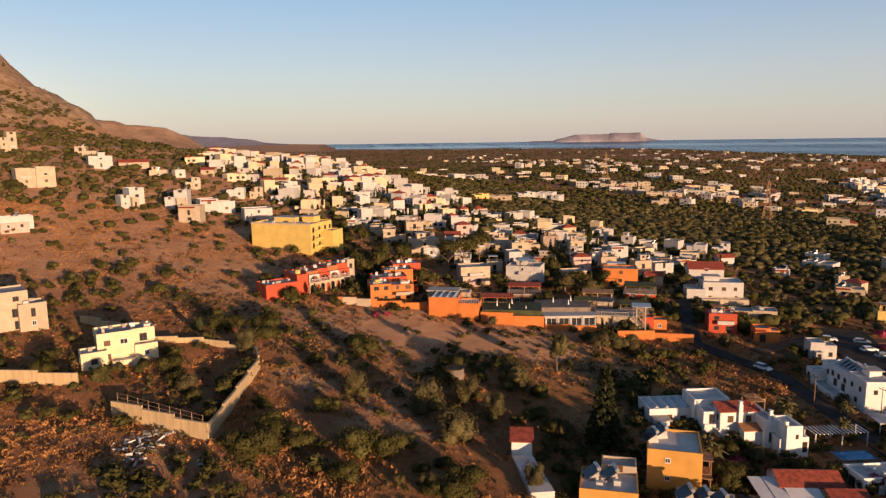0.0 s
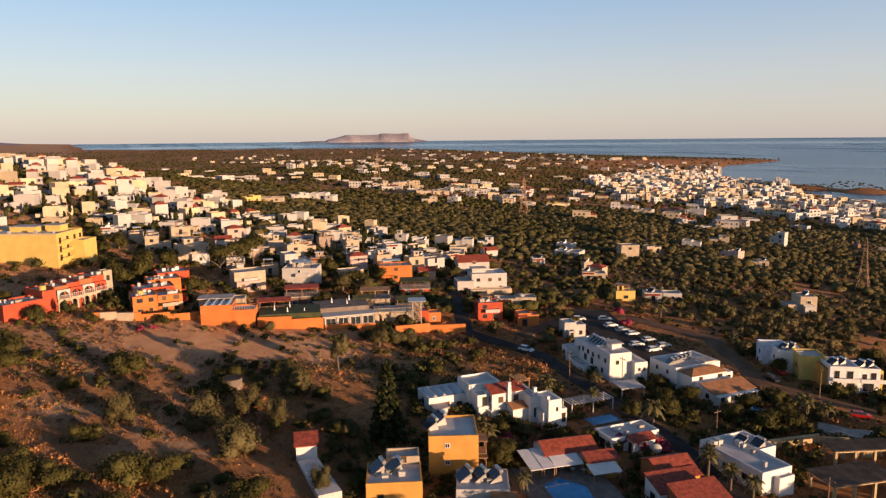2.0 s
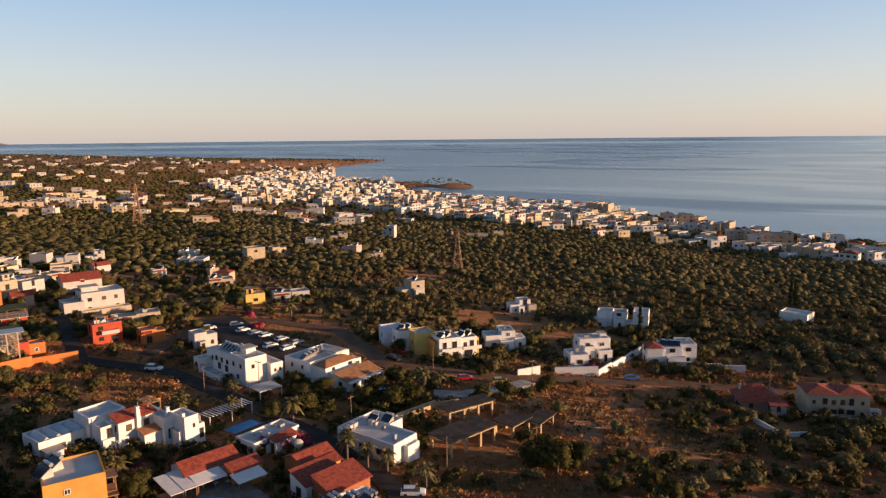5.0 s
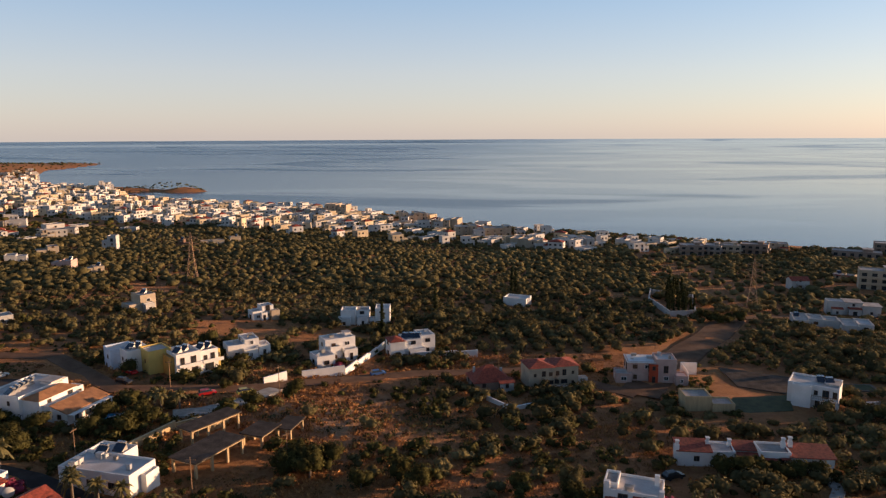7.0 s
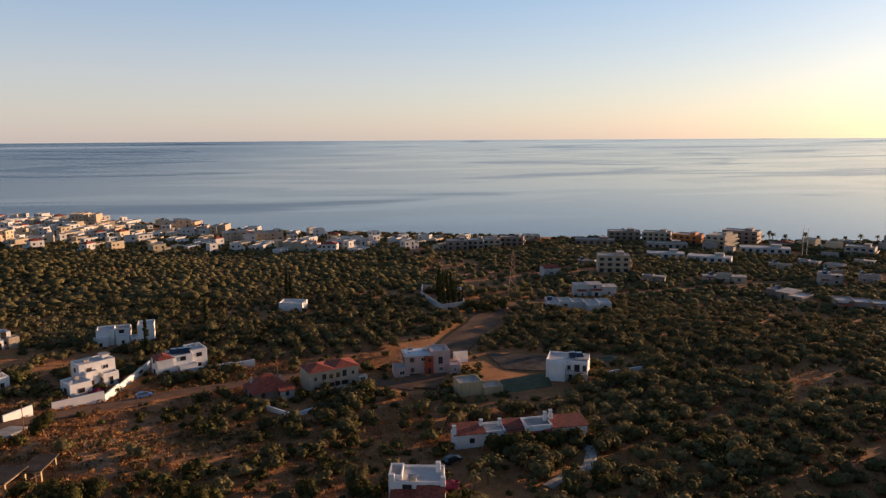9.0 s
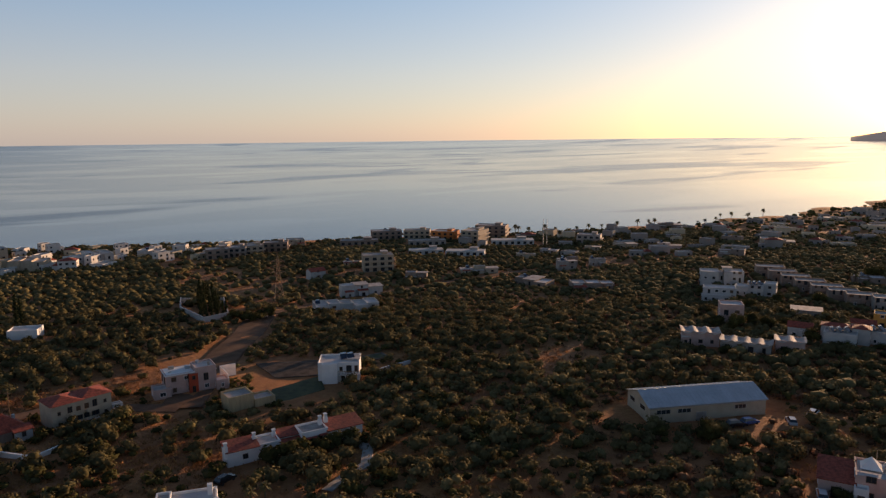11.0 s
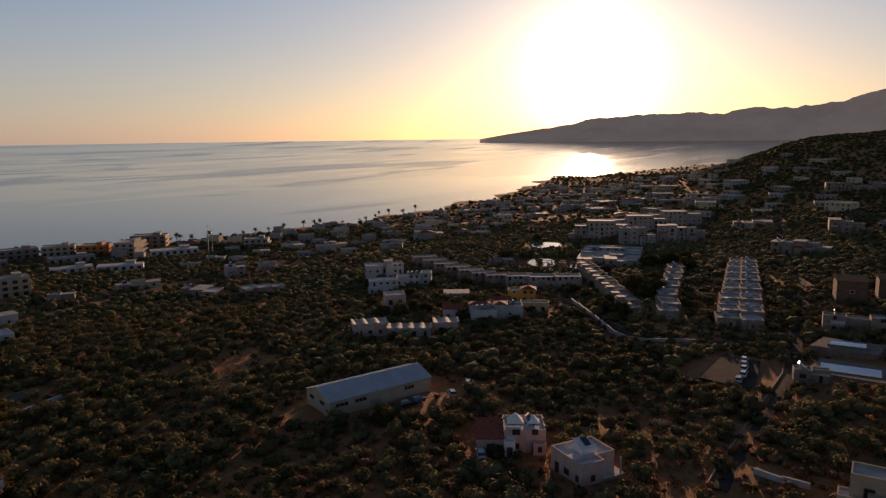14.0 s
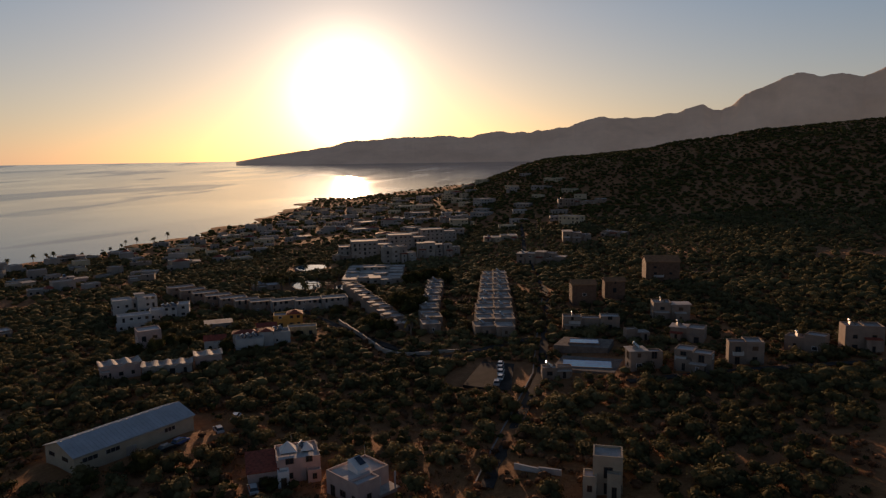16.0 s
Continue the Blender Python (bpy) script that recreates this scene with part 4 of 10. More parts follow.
def car(x, y, rz, colour="white", z=None):
    """A parked car: shaped body, glazed cabin, four wheels."""
    if not CARS:
        for k, c in (("white", (0.75, 0.75, 0.74)), ("silver", (0.45, 0.46, 0.47)), ("red", (0.45, 0.02, 0.02)), ("black", (0.02, 0.02, 0.022)), ("yellow", (0.55, 0.45, 0.1)), ("blue", (0.05, 0.12, 0.3))):
            CARS[k] = material(k + "_car_paint", c, rough=0.25, vary=0.04, bump=0, spec=0.6)
        CARS["tyre"] = material("tyre_rubber", (0.02, 0.02, 0.02), rough=0.9, vary=0.1)
    key = "body_" + colour
    if key not in CARS:
        ob = tagged(new("car"), f"{colour} hatchback car parked on the roadside", "car", "parked cars")
        prof = [(-2.1, 0.35), (-2.1, 0.85), (-1.9, 0.95), (-1.0, 1.0), (1.0, 0.98), (2.0, 0.78), (2.12, 0.6), (2.12, 0.35)]
        cab = [(-1.95, 0.95), (-1.6, 1.45), (0.3, 1.48), (1.15, 0.97)]
        for nm, pr, hw, top, mt in (("body", prof, 0.86, 0.82, CARS[colour]), ("cabin_glass", cab, 0.80, 0.62, M_GLASS)):
            bm = bmesh.new()
            zs = [p[1] for p in pr]
            lo, hi = min(zs), max(zs)
            rows = [[bm.verts.new((p[0], s * (hw + (top - hw) * (p[1] - lo) / (hi - lo)), p[1])) for p in pr] for s in (-1, 1)]
            n = len(pr)
            for i in range(n):
                bm.faces.new([rows[0][i], rows[0][(i + 1) % n], rows[1][(i + 1) % n], rows[1][i]])
            bm.faces.new(rows[0][::-1])
            bm.faces.new(rows[1])
            bmesh.ops.recalc_face_normals(bm, faces=bm.faces)
            part(nm, bm, mt, ob)
        bm = bmesh.new()
        box(bm, -1.6, -0.6, 1.45, 0.3, 0.6, 1.52)
        part("car_roof", bm, CARS[colour], ob)
        for sx in (-1.3, 1.3):
            for sy in (-0.8, 0.8):
                bm = bmesh.new()
                tube(bm, (sx, sy - 0.1, 0.32), (sx, sy + 0.1, 0.32), 0.32, None, 10)
                part("wheel", bm, CARS["tyre"], ob)
        ob.matrix_basis = pose(x, y, gz(x, y) + 0.28 if z is None else z, 0, 0, rz)
        CARS[key] = ob
        CLEAR.append((x, y, 4))
        return ob
    CLEAR.append((x, y, 4))
    return copy_thing(CARS[key], pose(x, y, gz(x, y) + 0.28 if z is None else z, 0, 0, rz))


POLE = []


def pole(x, y, h=7.2):
    if not POLE:
        ob = tagged(new("utility_pole"), "brown wooden utility pole with a crossarm", "pole", "utility poles")
        bm = bmesh.new()
        tube(bm, (0, 0, -1), (0, 0, h), 0.12, 0.07, 7)
        part("shaft", bm, M_WOOD, ob)
        bm = bmesh.new()
        box(bm, -0.9, -0.06, h - 0.6, 0.9, 0.06, h - 0.48)
        part("crossarm", bm, M_WOOD, ob)
        for s in (-0.75, 0, 0.75):
            bm = bmesh.new()
            tube(bm, (s, 0, h - 0.48), (s, 0, h - 0.25), 0.05, 0.035, 6)
            part("insulator", bm, M_GLASS, ob)
        ob.matrix_basis = pose(x, y, gz(x, y))
        POLE.append(ob)
        return ob
    return copy_thing(POLE[0], pose(x, y, gz(x, y), 0, 0, (x * 37) % 180))


def pylon(x, y, h, rz=0.0, z=None):
    """A lattice transmission tower with three pairs of arms."""
    ob = thing("electricity_pylon", "tall rusty steel lattice electricity pylon", "pylon", x, y, rz, z, "pylons")
    s = h / 30.0
    lv = [(0, 3.2), (6, 2.45), (11, 1.9), (15.5, 1.4), (19, 1.05), (22, 0.9), (25, 0.75), (27.5, 0.55), (30, 0.1)]
    for cx, cy in ((-1, -1), (1, -1), (1, 1), (-1, 1)):
        bm = bmesh.new()
        for (z0, w0), (z1, w1) in zip(lv[:-1], lv[1:]):
            bar(bm, (cx * w0 * s, cy * w0 * s, z0 * s - (1 if z0 == 0 else 0)), (cx * w1 * s, cy * w1 * s, z1 * s), 0.20 * s)
        part("leg", bm, M_RUST, ob)
    bm = bmesh.new()
    for (z0, w0), (z1, w1) in zip(lv[:-1], lv[1:]):
        for (ax, ay), (bx, by) in (((-1, -1), (1, -1)), ((1, -1), (1, 1)), ((1, 1), (-1, 1)), ((-1, 1), (-1, -1))):
            bar(bm, (ax * w0 * s, ay * w0 * s, z0 * s), (bx * w1 * s, by * w1 * s, z1 * s), 0.11 * s)
            bar(bm, (bx * w0 * s, by * w0 * s, z0 * s), (ax * w1 * s, ay * w1 * s, z1 * s), 0.11 * s)
            bar(bm, (ax * w1 * s, ay * w1 * s, z1 * s), (bx * w1 * s, by * w1 * s, z1 * s), 0.10 * s)
    part("bracing", bm, M_RUST, ob)
    for za, ln in ((19, 4.6), (22.5, 5.2), (26, 4.2)):
        for sd in (-1, 1):
            bm = bmesh.new()
            tip = (sd * ln * s, 0, (za + 0.5) * s)
            for dy in (-0.8, 0.8):
                bar(bm, (sd * 0.7 * s, dy * s, za * s), tip, 0.12 * s)
                bar(bm, (sd * 0.7 * s, dy * s, (za + 1.6) * s), tip, 0.10 * s)
            bar(bm, tip, (tip[0], 0, tip[2] - 1.6 * s), 0.10 * s)
            part("arm", bm, M_RUST, ob)
    return ob


# ---- plants ----
_t = (1 + 5 ** 0.5) / 2
ICO_V = np.array([(-1, _t, 0), (1, _t, 0), (-1, -_t, 0), (1, -_t, 0), (0, -1, _t), (0, 1, _t), (0, -1, -_t), (0, 1, -_t), (_t, 0, -1), (_t, 0, 1), (-_t, 0, -1), (-_t, 0, 1)]) / math.hypot(1, _t)
_c = ICO_V[:, None, :] - ICO_V[None, :, :]
_d2 = (_c ** 2).sum(-1)
_near = (_d2 > 0.1) & (_d2 < 1.3)
ICO_F = np.array([(i, j, k) if np.dot(np.cross(ICO_V[j] - ICO_V[i], ICO_V[k] - ICO_V[i]), ICO_V[i]) > 0 else (i, k, j)
                  for i in range(12) for j in range(i + 1, 12) for k in range(j + 1, 12) if _near[i, j] and _near[j, k] and _near[i, k]])


LEAF_NORMALS = []    # points of a crown and the soft normals at them


def normals_of(v):
    for p, n in LEAF_NORMALS:
        if p is v:
            return n


def crown(rng, rx, rz, zc, lumps, leaves, size, core=0.72, flat=1.0):
    """Triangles of a leafy crown: dark cores of uneven lumps and many small leaf sprays round them."""
    V, Fs, N, n = [], [], [], 0
    for k in range(lumps):
        a, rr = rng.uniform(0, 2 * np.pi), rng.uniform(0.25, 0.62) * (k > 0)
        c = np.array([math.cos(a) * rr * rx, math.sin(a) * rr * rx, zc + rng.uniform(-0.45, 0.45) * rz * (k > 0)])
        rad = np.array([rx, rx, rz * flat]) * rng.uniform(0.42, 0.62)
        if core:
            p = ICO_V * rad * core * rng.uniform(0.8, 1.15, (12, 1)) + c
            V.append(p)
            N.append(ICO_V)
            Fs.append(ICO_F + n)
            n += 12
        m = leaves // lumps
        d = rng.normal(size=(m, 3))
        d /= np.linalg.norm(d, axis=1)[:, None]
        d[:, 2] = np.where(d[:, 2] < -0.5, -d[:, 2], d[:, 2])
        q = c + d * rad * rng.uniform(0.75, 1.12, (m, 1))
        t1 = np.cross(d, rng.normal(size=(m, 3)))
        t1 /= np.linalg.norm(t1, axis=1)[:, None]
        t2 = np.cross(d, t1) * 0.7 + d * rng.uniform(-0.6, 0.6, (m, 1))
        s = size * rng.uniform(0.6, 1.4, (m, 1))
        tri = np.stack([q - t1 * s * 0.6 - t2 * s * 0.4, q + t1 * s * 0.6 - t2 * s * 0.5, q + t2 * s + t1 * s * rng.uniform(-0.5, 0.5, (m, 1))], 1)
        V.append(tri.reshape(-1, 3))
        face = np.cross(tri[:, 1] - tri[:, 0], tri[:, 2] - tri[:, 0])
        face /= np.linalg.norm(face, axis=1)[:, None]
        face *= np.sign((face * d).sum(1))[:, None]
        soft = d + face * 0.22
        N.append(np.repeat(soft / np.linalg.norm(soft, axis=1)[:, None], 3, 0))
        Fs.append(np.arange(m * 3).reshape(-1, 3) + n)
        n += m * 3
    out = np.concatenate(V)
    LEAF_NORMALS.append((out, np.concatenate(N)))
    return out, np.concatenate(Fs)


def scatter_mesh(protos, xs, ys, zs, sc, rng, zsc=None):
    """Many plants as one mesh: prototypes turned, scaled and set on the ground."""
    V, Fs, N, n = [], [], [], 0
    pick = rng.randint(0, len(protos), len(xs))
    ang = rng.uniform(0, 2 * np.pi, len(xs))
    for k, (pv, pf) in enumerate(protos):
        idx = np.where(pick == k)[0]
        if not len(idx):
            continue
        c, s = np.cos(ang[idx])[:, None], np.sin(ang[idx])[:, None]
        g = sc[idx][:, None]
        x = (pv[None, :, 0] * c - pv[None, :, 1] * s) * g + xs[idx][:, None]
        y = (pv[None, :, 0] * s + pv[None, :, 1] * c) * g + ys[idx][:, None]
        z = pv[None, :, 2] * g * (1 if zsc is None else zsc[idx][:, None]) + zs[idx][:, None]
        pn = normals_of(pv)
        if pn is not None:
            N.append(np.stack([pn[None, :, 0] * c - pn[None, :, 1] * s, pn[None, :, 0] * s + pn[None, :, 1] * c, np.repeat(pn[None, :, 2], len(idx), 0)], -1).reshape(-1, 3))
        V.append(np.stack([x, y, z], -1).reshape(-1, 3))
        Fs.append((pf[None] + (np.arange(len(idx)) * len(pv))[:, None, None]).reshape(-1, 3) + n)
        n += len(idx) * len(pv)
    return np.concatenate(V), np.concatenate(Fs), np.concatenate(N) if N else None


TREES = {}


def limbs(rng, h, spread, r, n):
    bm = bmesh.new()
    top = (rng.uniform(-0.3, 0.3), rng.uniform(-0.3, 0.3), h * 0.45)
    tube(bm, (0, 0, -0.8), top, r, r * 0.7, 7)
    for i in range(n):
        a = i * 2 * math.pi / n + rng.uniform(-0.4, 0.4)
        mid = (top[0] + math.cos(a) * spread * 0.35, top[1] + math.sin(a) * spread * 0.35, h * 0.65)
        tube(bm, top, mid, r * 0.5, r * 0.35, 5)
        tube(bm, mid, (math.cos(a) * spread * 0.7, math.sin(a) * spread * 0.7, h * rng.uniform(0.75, 0.9)), r * 0.33, r * 0.1, 4)
    return bm


def tree(kind, x, y, s=1.0, variant=0):
    """One tree of a kind with trunk and crown; repeats share their meshes."""
    key = (kind, variant)
    CLEAR.append((x, y, 1.5))
    m = pose(x, y, gz(x, y) - 0.1, 0, 0, (x * 53 + y * 31) % 360)
    if key in TREES:
        ob = copy_thing(TREES[key], m)
        ob.scale = (s, s, s * (1 + 0.12 * math.sin(x * 7 + y)))
        return ob
    rng = np.random.RandomState(abs(hash_of(kind)) + variant)
    spec = {"olive": ("silvery green olive tree with a gnarled trunk", 4.6, 2.8, 2.4, 2.5, 10, 1400, 0.27, M_OLIVE),
            "carob": ("dense dark green broadleaf tree", 5.6, 3.5, 3.0, 2.9, 11, 1600, 0.32, M_GREEN),
            "mound": ("broad dense green bush reaching down to the ground", 2.8, 3.2, 2.3, 1.5, 11, 2400, 0.19, M_GREEN),
            "sallow": ("upright olive-gold bush with several stems", 3.6, 2.3, 2.7, 1.9, 10, 2000, 0.18, M_OLIVE),
            "tall": ("tall narrow pale green tree with several stems", 10.5, 2.3, 4.6, 6.0, 12, 1500, 0.34, M_OLIVE),
            "pine": ("umbrella pine with a broad flat green crown", 9.0, 4.6, 1.7, 7.4, 12, 1500, 0.38, M_GREEN),
            "bush": ("rounded green garden shrub", 2.2, 1.6, 1.2, 1.2, 6, 600, 0.24, M_GREEN),
            "blossom": ("bougainvillea bush covered in magenta blossom", 2.4, 1.9, 1.2, 1.3, 6, 420, 0.34, M_FLOWER),
            "dry": ("dry brown thorn bush", 1.6, 1.5, 0.9, 0.8, 5, 360, 0.34, M_SCRUB)}
    ob = new("tree" if kind not in ("bush", "blossom", "dry", "mound", "sallow") else "shrub")
    if kind == "cypress":
        tagged(ob, "tall narrow dark green cypress tree", "tree", "cypress trees")
        bm = bmesh.new()
        tube(bm, (0, 0, -0.8), (0, 0, 9), 0.22, 0.03, 7)
        part("trunk", bm, M_BARK, ob)
        V, Fs, n = [], [], 0
        for z in np.arange(0.8, 11.5, 0.55):
            v, f = crown(rng, 1.35 * (1 - ((z - 3.5) / 9.5) ** 2 if z > 3.5 else 0.75 + 0.25 * z / 3.5) + 0.1, 0.75, z, 2, 40, 0.36, 0.75)
            V.append(v)
            Fs.append(f + n)
            n += len(v)
        part("crown", mesh_of("crown", np.concatenate(V), np.concatenate(Fs), M_DARKGREEN), None, ob)
    elif kind == "fir":
        tagged(ob, "tall tiered dark conifer with drooping branches", "tree", "conifers")
        bm = bmesh.new()
        tube(bm, (0, 0, -0.8), (0, 0, 11.5), 0.25, 0.03, 7)
        part("trunk", bm, M_BARK, ob)
        V, Fs, n = [], [], 0
        for z in np.arange(1.2, 11.6, 0.95):
            r = 3.3 * (1 - z / 12.2) + 0.2
            for a in np.arange(0, 2 * np.pi, 2 * np.pi / 7) + rng.uniform(0, 1):
                v, f = crown(rng, r * 0.45, 0.42, 0, 1, 34, 0.46, 0.9)
                v = v + np.array([math.cos(a) * r * 0.6, math.sin(a) * r * 0.6, z + rng.uniform(-0.2, 0.2)])
                V.append(v)
                Fs.append(f + n)
                n += len(v)
        part("crown", mesh_of("crown", np.concatenate(V), np.concatenate(Fs), M_DARKGREEN), None, ob)
    elif kind == "palm":
        tagged(ob, "palm tree with a crown of arching fronds", "tree", "palm trees")
        bm = bmesh.new()
        for k in range(9):
            tube(bm, (0, 0, -0.8 + k * 0.6), (0, 0, -0.15 + k * 0.6), 0.26, 0.22, 8)
        part("trunk", bm, M_BARK, ob)
        joined = bmesh.new()
        for k in range(34 if variant < 10 else 18):
            a, el = k * 2.4, 1.15 - 1.75 * (k % 15) / 15
            bm = bmesh.new() if variant < 10 else joined
            first = len(bm.verts)
            ln, prev = rng.uniform(2.3, 3.0), None
            for i in range(7):
                q = i / 6
                out, zz = ln * q * math.cos(el) * (1 - 0.1 * q), 4.7 + ln * q * math.sin(el) - 1.5 * q * q
                w = (0.40 if i % 2 else 0.20) * math.sin(math.pi * min(1, q * 0.85 + 0.15)) * (1 if variant < 10 else 1.9)
                row = [(out, -w, zz - w * 0.55), (out, 0, zz), (out, w, zz - w * 0.55)]
                if prev:
                    quad(bm, [prev[0], prev[1], row[1], row[0]])
                    quad(bm, [prev[1], prev[2], row[2], row[1]])
                prev = row
            bmesh.ops.rotate(bm, verts=list(bm.verts)[first:], cent=(0, 0, 0), matrix=Matrix.Rotation(a, 3, "Z"))
            if variant < 10:
                part("frond", bm, M_PALM, ob)
        if variant >= 10:
            part("crown", joined, M_PALM, ob)
    else:
        label, h, rx, rz_, zc, lumps, leaves, size, mat = spec[kind]
        tagged(ob, label, "tree" if ob.name.startswith("tree") else "shrub", {"olive": "olive trees", "carob": "broadleaf trees", "pine": "umbrella pines"}.get(kind, "garden shrubs"))
        part("trunk", limbs(rng, h * 0.8, rx, 0.28 if h > 3 else 0.08, 5), M_BARK, ob)
        v, f = crown(rng, rx, rz_, zc, lumps, leaves, size)
        part("crown", mesh_of("crown", v, f, mat, True, normals_of(v)), None, ob)
    ob.matrix_basis = m
    ob.scale = (s, s, s)
    TREES[key] = ob
    return ob


def hash_of(word):
    return sum(ord(c) * (i + 3) for i, c in enumerate(word)) % 10000

def arcade(ob, x0, x1, y, z0, h, n, mat):
    """A row of round arches on piers."""
    w = (x1 - x0) / n
    for i in range(n):
        bm = bmesh.new()
        a, b = x0 + i * w, x0 + (i + 1) * w
        r, c = w * 0.38, (a + b) / 2
        sp = h - r - 0.5
        arch = [(c - r, 0)] + [(c - r * math.cos(t * math.pi / 8), sp + r * math.sin(t * math.pi / 8)) for t in range(9)] + [(c + r, 0)]
        outer = [(a + 0.003, 0), (a + 0.003, h), (b - 0.003, h), (b - 0.003, 0)]
        for yy in (y, y + 0.35):
            left = [outer[0], outer[1], (c, h)] + arch[5::-1]
            right = [(c, h), outer[2], outer[3]] + arch[:4:-1]
            for poly in (left, right):
                quad(bm, [(p[0], yy, z0 + p[1]) for p in poly])
        for p, q in zip(arch[:-1], arch[1:]):
            quad(bm, [(p[0], y, z0 + p[1]), (q[0], y, z0 + q[1]), (q[0], y + 0.35, z0 + q[1]), (p[0], y + 0.35, z0 + p[1])])
        quad(bm, [(a, y, z0 + h), (b, y, z0 + h), (b, y + 0.35, z0 + h), (a, y + 0.35, z0 + h)])
        part("arch", bm, mat, ob)


BALUSTER = {}


def railing(ob, x0, x1, y, z, mat, h=0.95, step=0.9):
    """Balusters under a handrail, each a part."""
    n = max(2, int((x1 - x0) / step))
    key = (round(h, 2), mat.name)
    if key not in BALUSTER:
        bm = bmesh.new()
        box(bm, -0.05, -0.05, 0, 0.05, 0.05, h)
        BALUSTER[key] = bpy.data.meshes.new("baluster")
        bm.to_mesh(BALUSTER[key])
        bm.free()
        BALUSTER[key].materials.append(mat)
    for i in range(n + 1):
        part("baluster", BALUSTER[key], None, ob, "", pose(x0 + (x1 - x0) * i / n, y, z))
    bm = bmesh.new()
    box(bm, x0, y - 0.06, z + h, x1, y + 0.06, z + h + 0.1)
    part("handrail", bm, mat, ob)


# ---- roads and platforms ----
road("road", [(-260, 150), (-215, 120), (-172, 100), (-147, 108.5), (-115, 104.5), (-93, 101.5), (-71, 94), (-52, 84), (-30, 60)], 4.2, M_ASPHALT, "worn grey asphalt village lane")
road("road_upper", [(-163, 113), (-174, 141), (-168, 158), (-140, 165), (-118, 152), (-108, 146.7), (-81, 157.2), (-67.5, 168), (-43, 185.4), (-10, 200), (18, 184)], 5.0, M_TRACK, "pale dusty unpaved road")
road("road_parking", [(-178, 150), (-160, 142), (-143, 135), (-128, 141)], 13, M_ASPHALT, "dark asphalt parking strip")
road("road_villa", [(-87, 136.5), (-81.3, 140), (-77.6, 146), (-75, 152), (-73, 160)], 4.6, M_CONCRETE, "pale concrete driveway")
road("road_plaza", [(63, 290), (50, 255), (38.8, 233.6), (22, 195), (18, 184)], 11, M_TRACK, "broad pale dirt road through olive groves")
road("road_coast", [(63, 290), (110, 312), (165, 330), (230, 340)], 5, M_TRACK, "pale dirt lane beside sheds")
road("road_east", [(121, 29), (142, 29.6), (168, 30), (197, 30.4), (240, 36), (304, 44), (380, 62), (480, 86), (640, 118)], 2.6, M_ASPHALT, "grey asphalt road climbing the slope", margin=-0.2)
road("road_hotel", [(236, 39), (207, 67), (228, 95), (251, 120), (275, 145), (300, 165)], 3.4, M_ASPHALT, "narrow asphalt road beside the hotel wall", margin=-0.2)
road("road_terrace", [(190, 6), (200, -18), (216, -62), (228, -110)], 2.8, M_ASPHALT, "dirt road below a row of houses")
road("road_farmhouse", [(50.1, 139.8), (49.7, 132.9), (46.4, 125.6), (41.5, 122.6), (35.6, 117.3)], 2.2, M_CONCRETE, "narrow pale concrete path to a farmhouse", 0.12, margin=0.4)
slab("pavement_tennis", "worn grey tennis court slab", "court", [(44, 214), (62, 208), (60, 193), (46, 198)], M_SLAB, 0.1)
slab("pavement_carpark", "dusty bare earth car park", "pavement", [(180, 36), (205, 40), (205, 50), (182, 50)], M_ASPHALT, 0.1)
slab("pavement_lawn", "watered green lawn beside a white house", "lawn", [(38.6, 174.0), (42.2, 186.1), (57.1, 190.3), (55.1, 179.2)], M_LAWN, 0.08)
z_tav = slab("pavement_taverna", "grey stone paved pool terrace", "pavement", [(-98, 66), (-93, 80), (-79, 76), (-83, 61)], M_PAVING, 0.1)

# ---- white villa by the lane ----
VW = [(-8.2, 10.0, 9.2, 7.1, 0, 3.4, "white"), (-0.8, 7.8, 7.2, 6.3, 0, 5.8, "white"), (-2.6, 2.9, 2.7, 3.4, 0, 4.6, "white"), (2.5, 1.5, 7.4, 3.1, 0, 5.3, "front"), (6.9, 3.4, 3.0, 4.4, 0, 4.4, "white"), (6.9, -1.4, 2.4, 5.0, 0, 4.6, "white"),
      (9.2, -5.2, 3.0, 5.4, 0, 5.0, "white"), (11.5, -5.6, 1.5, 3.6, 0, 2.6, "white"), (4.2, -1.7, 3.8, 2.2, 0, 2.5, "brownfront"), (7.3, -5.4, 0.7, 3.2, 0, 2.2, "white"), (-10.9, 5.1, 2.6, 2.6, 0, 2.5, "slab")]
v = villa("rambling two-storey whitewashed villa with red and flat roofs", -118.0, 76.0, 83, "fresh", VW, 3, windows=False)
for i, side, u, z, w, h, kind in ((0, "f", -0.1, 1.0, 1.1, 1.5, "shut"), (0, "f", 0.5, 1.2, 1.2, 1.0, "pane"), (2, "f", 0.2, 2.6, 1.0, 1.9, "door"), (3, "f", -0.45, 3.2, 1.1, 1.3, "shut"), (3, "f", 0.5, 3.2, 1.1, 1.3, "shut"), (5, "f", 0.1, 0.6, 1.0, 2.0, "door"), (6, "f", 0.3, 2.9, 0.5, 0.9, "pane"),
                                (6, "r", -0.3, 3.0, 0.9, 1.1, "pane"), (7, "f", 0.0, 0.1, 0.9, 2.0, "door"), (3, "l", 0.2, 3.4, 0.9, 1.2, "shut"), (10, "f", -0.4, 0.1, 0.8, 2.0, "door"), (0, "l", 0.0, 1.1, 1.0, 1.2, "pane")):
    add_window(v, VW[i], side, u, z, w, h, kind)
arcade(v, -3.9, -1.3, 0.7, 0, 2.6, 1, PLASTER["fresh"])
